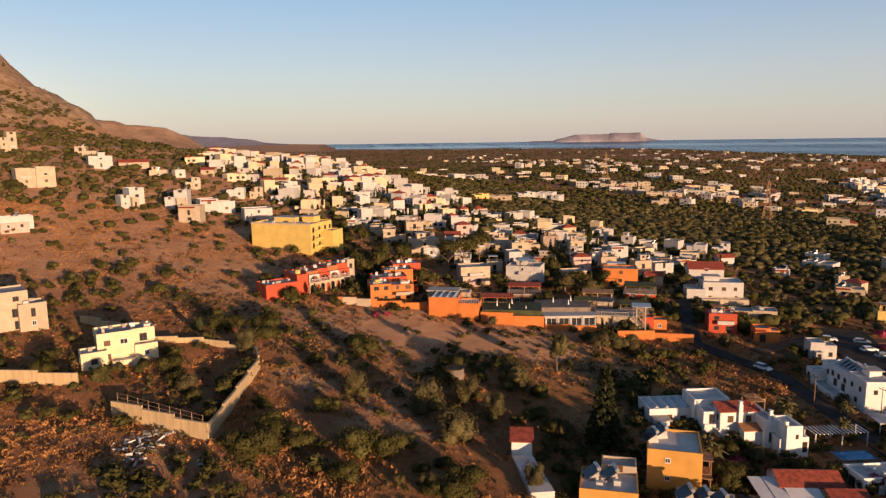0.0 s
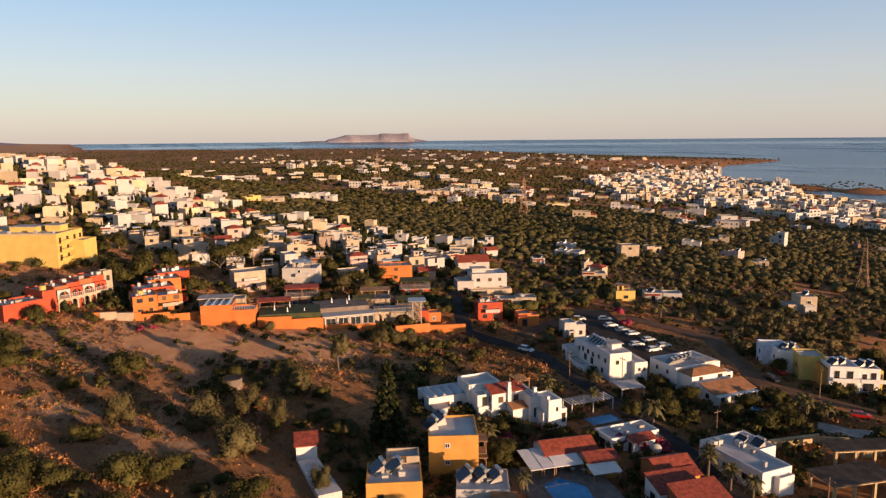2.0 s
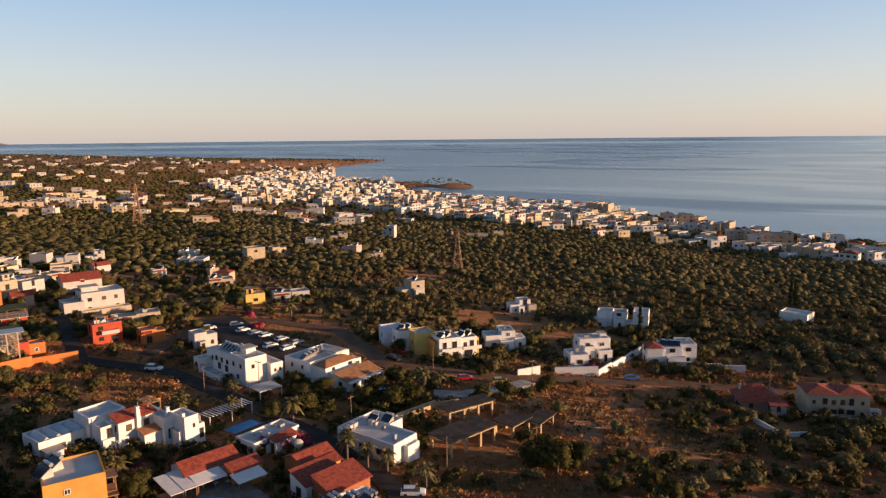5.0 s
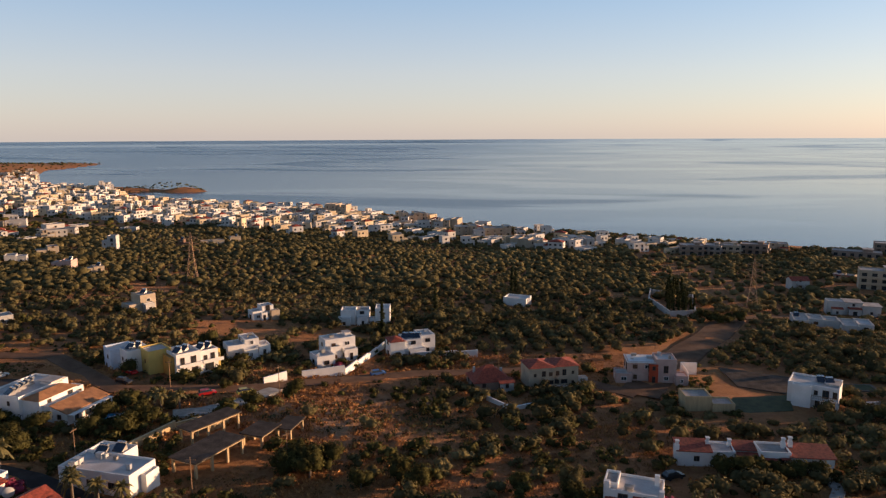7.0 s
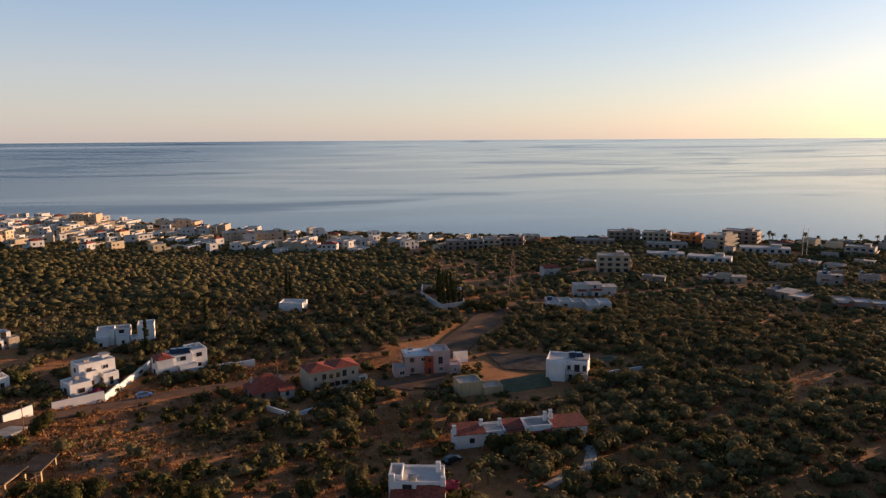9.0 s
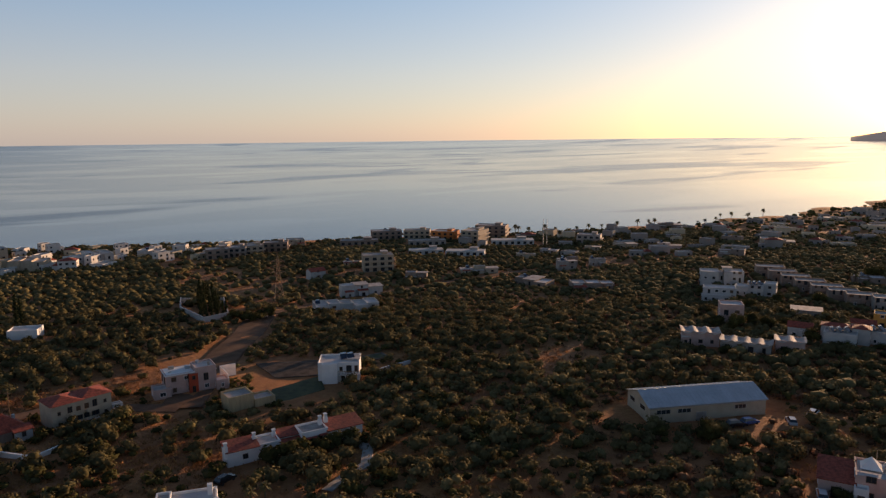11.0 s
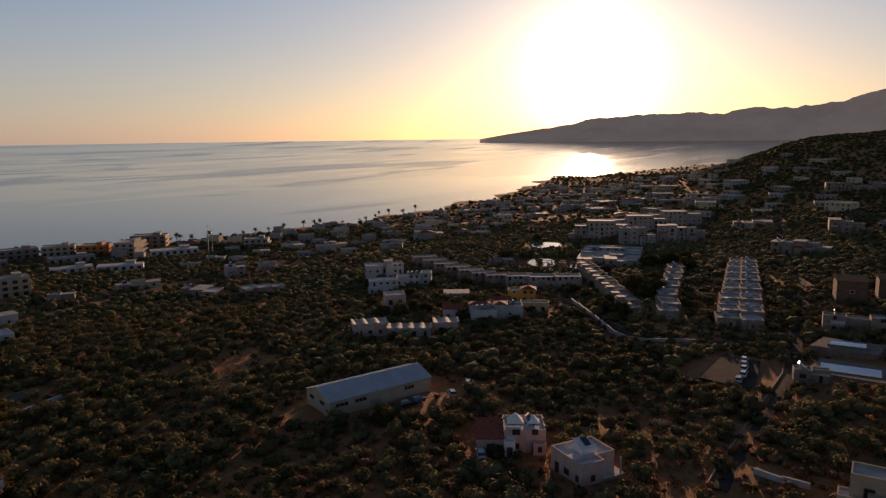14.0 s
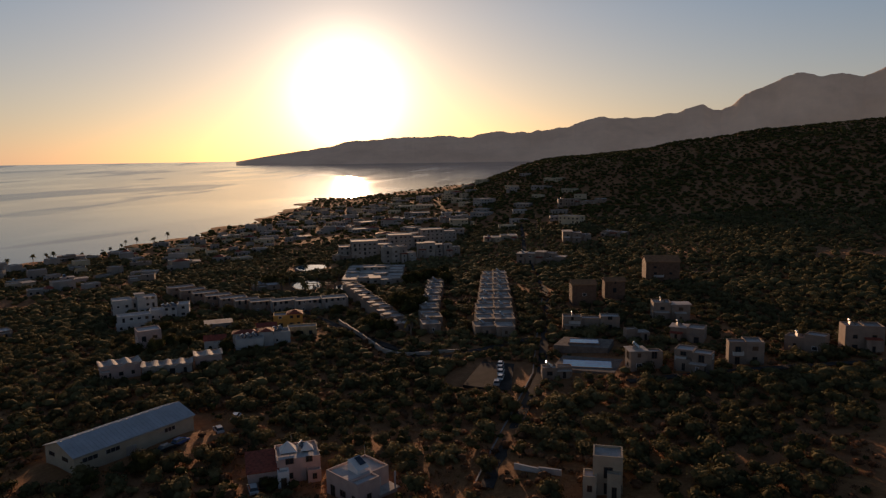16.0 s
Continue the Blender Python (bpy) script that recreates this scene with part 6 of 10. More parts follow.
for sx in (-5.3, 0, 5.1):
    for sy in (-1.8, 1.8):
        bm = bmesh.new()
        box(bm, sx - 0.1, sy - 0.1, -1, sx + 0.1, sy + 0.1, 2.5)
        part("post", bm, PLASTER["white"], ob)
pool(-98.6, 130.0, 84, 4.6, 4.0, gz(-98.6, 130) + 0.3, None, "oval garden pool with pale blue water", "oval")
garden_wall([(-96.4, 127.6), (-94.4, 131.5), (-93.4, 136)], 1.4, PLASTER["fresh"], "low white garden wall by a pool")
pool(-107.8, 95.8, 84, 6.5, 3.6, gz(-107.8, 95.8) + 0.25)

# ---- taverna with pool ----
v = villa("taverna with red tiled roofs and a white terrace canopy", -95.5, 76.5, 76, "fresh", [(0.2, 1.4, 9.8, 6.0, 0, 2.9, "gable"), (4.3, -4.7, 5.6, 2.6, 0, 2.7, "front", "ochre")], 6)
for x0, x1, y0, y1, z in ((-9.0, -6.8, -5.4, 1.6, 2.75), (-6.7, -4.5, -5.4, 1.6, 2.8), (-4.4, 0.9, -5.2, -1.75, 2.7), (0.8, 6.2, -9.2, -6.1, 2.5)):
    bm = bmesh.new()
    p = [(x0, y0, z - 0.45), (x1, y0, z - 0.45), (x1, y1, z + 0.1), (x0, y1, z + 0.1)]
    q = [(a, b, c + 0.1) for a, b, c in p]
    for f in ((3, 2, 1, 0), (4, 5, 6, 7), (0, 1, 5, 4), (1, 2, 6, 5), (2, 3, 7, 6), (3, 0, 4, 7)):
        quad(bm, [(p + q)[i] for i in f])
    part("canopy", bm, M_CANVAS, v, "white canvas awning")
    for px in (x0 + 0.15, x1 - 0.15):
        bm = bmesh.new()
        box(bm, px - 0.07, y0 + 0.1, -1, px + 0.07, y0 + 0.24, z - 0.44)
        part("post", bm, M_WOOD, v)
pool(-86.2, 69.6, 76, 6.6, 8.6, z_tav + 0.02, None, "angular blue swimming pool with a pale stone rim", "pent")
rng = random.Random(8)
for k in range(7):
    ob = thing("cafe_table", "small white cafe table with two chairs on the terrace", "table", -94 + k * 1.3, 71.5 + k * 1.5, k * 40, z_tav, "terrace tables")
    bm = bmesh.new()
    box(bm, -0.4, -0.4, 0.70, 0.4, 0.4, 0.75)
    part("tabletop", bm, PLASTER["white"], ob)
    bm = bmesh.new()
    tube(bm, (0, 0, 0), (0, 0, 0.7), 0.06)
    part("pedestal", bm, M_METAL, ob)
v = villa("white bar house with a broad flat roof", -79.5, 103.8, -5, "fresh", [(0, 0, 14.6, 6.8, 0, 3.6, "white"), (-3.4, 5.4, 7.6, 4.0, 0, 3.6, "white"), (7.9, 1.0, 1.2, 3.4, 0, 2.6, "white")], 8, windows=False)
BH = (0, 0, 14.6, 6.8, 0, 3.6)
for side, u, z, w, h in (("r", 0.5, 0.2, 1.0, 2.1), ("f", -0.6, 1.1, 1.4, 1.2), ("f", -0.1, 1.1, 1.4, 1.2), ("f", 0.5, 1.1, 1.4, 1.2)):
    add_window(v, BH, side, u, z, w, h, "pane")
roof_clutter(v, BH, 6)
for dx, dy in ((-2, 1), (0.5, 2.5)):
    heater(-80.8 + dx, 106.0 + dy, gz(-80.8, 106) + 3.8, 150)
villa("sienna house with red tiled gable roof", -82.6, 88.2, 78, "sienna", [(0, 0, 7.0, 5.6, 0, 3.6, "gable"), (1.6, -3.8, 3.0, 2.0, 0, 3.3, "front", "ochre")], 5)
villa("sienna house with dark red tiled roof", -77.4, 84.0, 78, "sienna", [(0, 0, 7.4, 4.6, 0, 3.0, "front", "fresh")], 7)
villa("sienna house with dark red tiled roof", -72.4, 84.6, 78, "sienna", [(0, 0, 8.2, 5.0, 0, 3.2, "front")], 3)
villa("low white house with a flat roof and bougainvillea", -97.4, 92.6, 84, "fresh", [(0, 0, 11, 5.4, 0, 2.7, "white"), (0.6, -3.7, 5, 2, 0, 2.5, "front")], 9)
v = villa("white apartment house with many solar heaters on its roof", -65.8, 78.6, 62, "fresh", [(0, 0, 9, 7, 0, 3.4, "white")], 4)
for k in range(6):
    heater(-68.3 + k * 1.1 - (k % 2) * 0.9, 76.4 + k * 0.9, gz(-65.8, 78.6) + 3.4, 140)
villa("low white house with a flat roof", -74.0, 71.8, 46, "white", [(0, 0, 8, 5, 0, 2.8, "white")], 4)
ob = thing("satellite_dish", "large white satellite dish on a roof mast", "dish", -86.6, 89.6, 44, gz(-82.2, 87.8) + 3.0)
bm = bmesh.new()
rings = [[bm.verts.new((math.cos(a * math.pi / 8) * r, -0.5 + 0.35 * r * r - 0.4, 1.6 + math.sin(a * math.pi / 8) * r)) for a in range(16)] for r in (0.05, 0.35, 0.65, 0.9)]
for p, q in zip(rings[:-1], rings[1:]):
    for i in range(16):
        bm.faces.new([p[i], p[(i + 1) % 16], q[(i + 1) % 16], q[i]])
part("reflector", bm, PLASTER["white"], ob)
bm = bmesh.new()
tube(bm, (0, 0, 0), (0, -0.7, 1.6), 0.07)
part("mast", bm, M_METAL, ob)

# ---- houses towards the groves ----
BL = [(3.2, 4.0, 6.5, 8.0, 0, 6.0, "white"), (9.0, 3.9, 5.0, 6.6, 0, 5.5, "flat"), (11.9, 4.1, 0.8, 6.2, 0, 5.0, "flat", "yellow"), (-1.8, 9.6, 6.0, 6.6, 0, 6.4, "flat", "yellow"), (-5.4, 14.4, 6.2, 6.0, 0, 6.1, "white"), (-7.6, 19.4, 6.5, 5.6, 0, 5.9, "white", "blue"), (-0.6, 4.2, 1.0, 6.0, 0, 5.2, "flat", "ochre")]
v = villa("long white, blue and yellow apartment house with balconies", -99.2, 158.9, 53, "fresh", BL, 4, windows=False)
for i, side, u, z, w, h, kind in ((0, "f", -0.5, 3.3, 1.1, 2.0, "door"), (0, "f", 0.4, 3.3, 1.4, 2.0, "door"), (0, "f", -0.4, 0.3, 1.2, 2.0, "door"), (0, "f", 0.5, 0.3, 1.6, 2.0, "pane"), (1, "f", -0.4, 3.0, 1.0, 1.5, "pane"), (1, "f", 0.4, 3.0, 1.2, 1.9, "door"), (1, "f", 0.0, 0.3, 2.4, 2.0, "pane"), (2, "f", 0.0, 3.2, 0.5, 1.3, "pane"), (5, "l", 0.2, 3.5, 0.8, 1.1, "pane"), (5, "l", -0.3, 0.9, 0.8, 1.1, "pane"), (4, "l", 0.0, 3.4, 0.8, 1.1, "pane"), (3, "l", 0.3, 3.4, 0.7, 1.0, "pane")):
    add_window(v, BL[i], side, u, z, w, h, kind)
for x0, x1, y0, z in ((0.2, 6.2, 0.0, 2.9), (6.8, 12.4, 0.6, 2.7)):
    bm = bmesh.new()
    box(bm, x0, y0 - 1.5, z, x1, y0 - 0.006, z + 0.15)
    box(bm, x0, y0 - 1.5, z + 0.15, x1, y0 - 1.38, z + 0.95)
    part("balcony", bm, PLASTER["fresh"], v)
for k, (a, b, i) in enumerate(((1.4, 3.0, 0), (3.4, 3.6, 0), (7.8, 3.6, 1), (9.8, 3.8, 1), (-6.4, 14.6, 4), (-4.6, 14.8, 4))):
    c = Matrix.Rotation(radians(53), 2) @ Vector((a, b))
    heater(-99.2 + c.x, 158.9 + c.y, gz(-99.2, 158.9) + BL[i][5], 140)
roof_clutter(v, BL[4], 4)
villa("white villa with stepped roofs and red bougainvillea", -68.5, 190.0, 40, "fresh", [(3.0, 3.3, 9.4, 5.6, 0, 6.0, "white"), (-3.6, -2.0, 5.4, 6.4, 0, 3.2, "white"), (5.4, -0.8, 4.0, 2.4, 0, 3.0, "white"), (0.8, -0.2, 3.0, 2.2, 0, 4.2, "white"), (6.2, 4.0, 1.6, 2.0, 6.02, 1.2, "slab")], 6)
villa("cluster of white flat-roofed villas", -73.0, 240.0, 12, "fresh", [(-6.4, 2, 5.4, 6, 0, 5.4, "white"), (-7.6, -2.2, 4.4, 2.6, 0, 3.2, "white"), (-1.4, 3.4, 5.0, 6, 0, 5.0, "flat"), (-1.0, -1.0, 4.0, 3.0, 0, 3.2, "white"), (6.2, 0, 5.2, 7, 0, 6.6, "white"), (2.6, -1.6, 2.2, 3.2, 0, 2.8, "flat")], 7)
for a in ([(-77.4, 162.9), (-73.6, 168.9)], [(-70.6, 172), (-60.7, 178.5)], [(-60.7, 178.5), (-59, 195), (-58.1, 210.4)], [(-46, 202), (-28, 210)]):
    garden_wall(a, 1.7, PLASTER["fresh"], "white rendered garden wall with coping")


def bare_frame(x, y, rz, w, d, h, cols):
    """An unfinished concrete frame: roof slab and beams on columns."""
    ob = thing("concrete_frame", "unfinished bare concrete house frame on columns", "ruin", x, y, rz, None, "concrete frames")
    bm = bmesh.new()
    box(bm, -w / 2 - 0.6, -d / 2 - 0.6, h, w / 2 + 0.6, d / 2 + 0.6, h + 0.22)
    part("roof_slab", bm, M_SLAB, ob)
    for i in range(cols):
        for s in (-1, 1):
            u = -w / 2 + w * i / (cols - 1)
            bm = bmesh.new()
            box(bm, u - 0.22, s * d / 2 - 0.22, -2, u + 0.22, s * d / 2 + 0.22, h)
            part("column", bm, PLASTER["buff"], ob)
    for s in (-1, 1):
        bm = bmesh.new()
        box(bm, -w / 2, s * d / 2 - 0.15, h - 0.45, w / 2, s * d / 2 + 0.15, h - 0.003)
        part("beam", bm, PLASTER["buff"], ob)
    for s in (-1, 1):
        bm = bmesh.new()
        box(bm, s * w / 2 - 0.15, -d / 2 + 0.16, h - 0.45, s * w / 2 + 0.15, d / 2 - 0.16, h - 0.003)
        part("cross_beam", bm, PLASTER["buff"], ob)
    bm = bmesh.new()
    box(bm, w * 0.1, d / 2 - 0.1, -1, w / 2 - 0.3, d / 2 + 0.1, h - 0.46)
    part("infill_wall", bm, PLASTER["buff"], ob)
    CLEAR.append((x, y, w * 0.6))


bare_frame(-73.4, 128.4, 66, 11.5, 3.6, 3.4, 4)
bare_frame(-67.0, 116.0, 74, 12.0, 5.6, 3.2, 4)
bare_frame(-61.8, 127.6, 80, 5.6, 4.4, 3.0, 2)
bare_frame(-57.6, 132.6, 86, 5.6, 3.0, 2.8, 2)
garden_wall([(-84.5, 117), (-81.5, 128.5), (-78, 133)], 1.6, PLASTER["buff"], "low buff concrete boundary wall")

v = villa("long low white farmhouse with red tiles and chimneys", 36.2, 142.5, 3, "fresh", [
    (-11.2, 0, 6.4, 4.6, 0, 3.2, "lowfront"), (-5.6, 0.4, 4.8, 5, 0, 3.0, "flat"), (-0.9, -1.8, 4.6, 3.0, 0, 2.1, "lowfront"), (-0.9, 1.6, 4.6, 3.4, 0, 3.0, "lowfront"), (4.3, 0.2, 5.8, 5, 0, 3.5, "flat"), (11.2, 0, 8, 5, 0, 3.1, "lowfront")], 4, windows=False)
for vol, u, z, w, h in (((-11.2, 0, 6.4, 4.6, 0, 3.2), 0.15, 1.2, 1.1, 1.1), ((-5.6, 0.4, 4.8, 5, 0, 3.0), 0.3, 1.2, 1.0, 1.0), ((4.3, 0.2, 5.8, 5, 0, 3.5), -0.4, 1.3, 1.0, 1.1), ((4.3, 0.2, 5.8, 5, 0, 3.5), 0.35, 1.6, 1.2, 1.1), ((11.2, 0, 8, 5, 0, 3.1), 0.2, 1.0, 1.1, 1.3), ((11.2, 0, 8, 5, 0, 3.1), -0.6, 0.1, 1.0, 2.1)):
    add_window(v, vol, "f", u, z, w, h, "pane")
for x0, x1, z in ((2.0, 4.6, 2.5), (5.2, 7.0, 2.7)):
    bm = bmesh.new()
    box(bm, x0, -3.3, z, x1, -2.31, z + 0.14)
    part("awning", bm, M_TILE, v, "small tiled canopy over a window")
for cx, cy, h in ((-14.6, -2.0, 5.2), (-8.1, 0.6, 5.0), (-3.6, 1.6, 4.4), (6.6, 1, 5.4), (7.9, 1, 5.7)):
    bm = bmesh.new()
    box(bm, cx - 0.42, cy - 0.42, 2, cx + 0.42, cy + 0.42, h - 0.7)
    box(bm, cx - 0.3, cy - 0.3, h - 0.7, cx + 0.3, cy + 0.3, h)
    box(bm, cx - 0.4, cy - 0.4, h, cx + 0.4, cy + 0.4, h + 0.16)
    part("chimney", bm, PLASTER["fresh"], v)
v = villa("two-storey white house with red tiled porches and chimneys", 11.1, 110.9, -10, "fresh", [(0, 2.5, 8.6, 6.4, 0, 5.2, "white"), (-2.2, -2.3, 4.2, 3.2, 0, 3.2, "front"), (2.2, -2.1, 4.2, 3.0, 0, 4.0, "front"), (-4.0, 3, 2.3, 4.6, 0, 5.7, "flat")], 5)
for cx, cy, h in ((-4.4, -0.4, 6.9), (4.2, -0.6, 6.6), (3.2, 4, 7.0)):
    bm = bmesh.new()
    box(bm, cx - 0.4, cy - 0.4, 2, cx + 0.4, cy + 0.4, h)
    part("chimney", bm, PLASTER["fresh"], v)
garden_wall([(70, 186), (86, 190)], 1.0, PLASTER["fresh"], "low white garden wall")
pool(78, 203, 5, 9, 4.5, gz(78, 203) + 0.2, M_LAWN, "garden pool under a green cover")

# cemetery with cypresses
for a in ([(37.5, 342), (34, 315), (39.1, 284.7)], [(39.1, 284.7), (49.4, 288.3), (55, 331), (37.5, 342)]):
    garden_wall(a, 2.2, PLASTER["white"], "white cemetery wall among cypresses")

# ---- warehouse, villa, flat-roofed house, tower house ----
ob = thing("warehouse", "long pale warehouse with a grey sheet-metal gable roof", "warehouse", 127.0, 116.0, -18)
W, D, HH, RR = 29.0, 12.0, 4.0, 2.0
bm = bmesh.new()
box(bm, -W / 2, -D / 2, -3, W / 2, D / 2, HH)
for s in (-1, 1):
    quad(bm, [(s * W / 2, -D / 2, HH), (s * W / 2, D / 2, HH), (s * W / 2, 0, HH + RR)])
part("wall", bm, PLASTER["cream"], ob)
for s in (-1, 1):
    bm = bmesh.new()
    p = [(-W / 2 - 0.4, s * (D / 2 + 0.4), HH - 0.1), (W / 2 + 0.4, s * (D / 2 + 0.4), HH - 0.1), (W / 2 + 0.4, 0, HH + RR + 0.02), (-W / 2 - 0.4, 0, HH + RR + 0.02)]
    q = [(a, b, c + 0.12) for a, b, c in p]
    for f in ((0, 1, 2, 3), (4, 5, 6, 7), (0, 1, 5, 4), (1, 2, 6, 5), (3, 0, 4, 7)):
        quad(bm, [(p + q)[i] for i in f])
    part("roof", bm, M_SHEET, ob, "pale grey sheet-metal slope")
    bm = bmesh.new()
    for k in range(29):
        u = -W / 2 + k + 0.5
        bar(bm, (u, s * (D / 2 + 0.4), HH + 0.05), (u, 0, HH + RR + 0.17), 0.05)
    part("roof_seams", bm, M_SHEET, ob)
for x0, x1 in ((-12.8, -9.4), (-7.6, -4.4), (6.6, 9.4)):
    bm = bmesh.new()
    box(bm, x0, -D / 2 - 0.03, 2.2, x1, -D / 2 + 0.1, 3.1)
    win = part("window", bm, M_GLASS, ob)
    for k in range(4):
        bm = bmesh.new()
        u = x0 + (x1 - x0) * k / 3
        box(bm, u - 0.05, -D / 2 - 0.07, 2.15, u + 0.05, -D / 2 - 0.031, 3.15)
        part("mullion", bm, M_METAL, win)
bm = bmesh.new()
box(bm, -W / 2, -D / 2 - 0.1, 3.55, W / 2, -D / 2 - 0.01, 3.7)
part("gutter", bm, M_METAL, ob)
for y in (-3.5, 2.0):
    bm = bmesh.new()
    box(bm, -W / 2 - 0.03, y, 2.3, -W / 2 + 0.1, y + 2.4, 3.2)
    part("window", bm, M_GLASS, ob)
bm = bmesh.new()
box(bm, -3, -D / 2 - 0.05, -0.5, -0.5, -D / 2 + 0.1, 2.1)
part("door", bm, M_METAL, ob)
CLEAR.extend([(127 + k * 7 * 0.95, 116 - k * 7 * 0.31, 10) for k in (-2, -1, 0, 1, 2)])
v = villa("pink house with a red tiled wing and white roof tents", 119.4, 70.1, -56, "pink", [(2.6, 0.8, 8.4, 8.0, 0, 4.6, "white"), (-4.4, -0.2, 5.58, 6.6, 0, 3.2, "front"), (-0.6, -4.2, 2.2, 1.98, 0, 3.0, "white", "fresh"), (5.4, -4.0, 2.6, 1.58, 0, 2.4, "flat")], 5)
for cx, cy, r, h in ((0.9, 1.6, 1.7, 1.9), (4.6, 1.2, 1.3, 1.5)):
    bm = bmesh.new()
    c = [(cx - r, cy - r, 4.95), (cx + r, cy - r, 4.95), (cx + r, cy + r, 4.95), (cx - r, cy + r, 4.95)]
    for i in range(4):
        quad(bm, [c[i], c[(i + 1) % 4], (cx, cy, 4.95 + h)])
        box(bm, c[i][0] - 0.05, c[i][1] - 0.05, 4.6, c[i][0] + 0.05, c[i][1] + 0.05, 4.95)
    quad(bm, c[::-1])
    part("roof_tent", bm, PLASTER["fresh"], v, "white pyramid canopy on the roof")
# solid dark body: shade inside the porch arch put into its colour
bm = bmesh.new()
tube(bm, (-0.6, -5.2, 0.1), (-0.6, -5.21, 2.2), 0.55, None, 12)
part("porch_shade", bm, M_SHUTTER, v, "dark body in place of shade inside the porch")
bm = bmesh.new()
tube(bm, (1.8, 3.6, 4.6), (1.8, 3.6, 7.4), 0.05, 0.03, 5)
part("aerial", bm, M_METAL, v)
heater(122.8, 67.5, gz(119.4, 70.1) + 4.6, 160)
v = villa("pink flat-roofed house with white parapets and a recessed porch", 115.7, 51.7, -28, "pink", [(0, 1.2, 9.4, 7.0, 0, 4.2, "white"), (-2.1, -3.5, 5.2, 2.38, 0, 4.2, "white"), (2.6, -3.4, 4.18, 2.6, 0, 1.1, "slab")], 7)
bm = bmesh.new()
quad(bm, [(-1.5, -0.8, 4.2), (1.3, -0.8, 4.2), (1.3, -0.8, 4.9), (-1.5, -0.8, 4.9)])
quad(bm, [(-1.5, 2.2, 4.2), (-1.5, 2.2, 6.3), (1.3, 2.2, 6.3), (1.3, 2.2, 4.2)])
quad(bm, [(-1.5, -0.8, 4.9), (1.3, -0.8, 4.9), (1.3, 2.2, 6.3), (-1.5, 2.2, 6.3)])
quad(bm, [(-1.5, -0.8, 4.2), (-1.5, -0.8, 4.9), (-1.5, 2.2, 6.3), (-1.5, 2.2, 4.2)])
quad(bm, [(1.3, -0.8, 4.2), (1.3, 2.2, 4.2), (1.3, 2.2, 6.3), (1.3, -0.8, 4.9)])
part("stair_head", bm, PLASTER["fresh"], v, "sloping whitewashed stair head")
bm = bmesh.new()
p = [(-0.2, 0.0, 5.38), (1.1, 0.0, 5.38), (1.1, 1.9, 6.27), (-0.2, 1.9, 6.27)]
q = [(a, b - 0.05, c + 0.1) for a, b, c in p]
for f in ((0, 1, 2, 3), (7, 6, 5, 4), (0, 1, 5, 4), (1, 2, 6, 5), (2, 3, 7, 6), (3, 0, 4, 7)):
    quad(bm, [(p + q)[i] for i in f])
part("solar_panel", bm, M_PANEL, v, "dark glass collector on the slope")
for px in (0.75, 4.45):
    bm = bmesh.new()
    box(bm, px - 0.13, -4.55, 1.1, px + 0.13, -4.29, 4.1)
    part("post", bm, PLASTER["white"], v)
bm = bmesh.new()
tube(bm, (4.2, 4.2, 4.2), (4.2, 4.2, 7.0), 0.05, 0.03, 5)
part("aerial", bm, M_METAL, v)
v = villa("narrow tall cream tower house", 123.6, 7.4, -86, "cream", [(0.3, 1, 5.2, 5.0, 0, 6.8, "flat"), (-2.8, -1.2, 2.4, 3.4, 0, 3.4, "white"), (1.4, -2.2, 2.4, 1.4, 0, 4.2, "white")], 9)
garden_wall([(130.0, 25.4), (128.9, 20.4), (128.7, 16.0)], 1.2, PLASTER["white"], "short white garden wall")

for x, y, h, rz, sc in ((-107.0, 56.2, 6.6, 150, 1.25), (-105.8, 53.9, 6.6, 150, 1.25), (-99.6, 41.0, 3.6, 150, 1.25), (-98.6, 43.6, 3.6, 150, 1.25), (-92.6, 53.2, 3.2, 145, 1.25), (-91.4, 55.2, 3.2, 145, 1.25), (-90.0, 57.2, 3.2, 145, 1.25)):
    bx, by = {6.6: (-104.2, 57.6), 3.6: (-97.6, 43.2), 3.2: (-90.6, 55.6)}[h]
    heater(x, y, gz(bx, by) + h, rz, sc)

# ---- hotel grounds ----
z_hot = slab("pavement_hotelpool", "pale stone pool terrace", "pavement", [(198, 28), (212, 26), (212, 8), (198, 10)], M_PAVING, 0.1)
pool(204.9, 18.2, -85, 14, 7, z_hot + 0.03)
slab("pavement_upperpool", "upper pool terrace", "pavement", [(219, 30), (230, 28), (230, 12), (219, 13)], M_PAVING, 1.6, 3)
pool(224.5, 21, -85, 9, 5, gz(224, 21) + 2.4)
for x, y, w, d, rz in ((421.3, 218.9, 22, 27, -62), (356.1, 188.8, 16, 27, -62), (347.5, 163.1, 8, 14, -62)):
    pool(x, y, rz, w, d, gz(x, y) + 0.8, M_AQUA, "large hotel lagoon pool reflecting the sky", "oval")
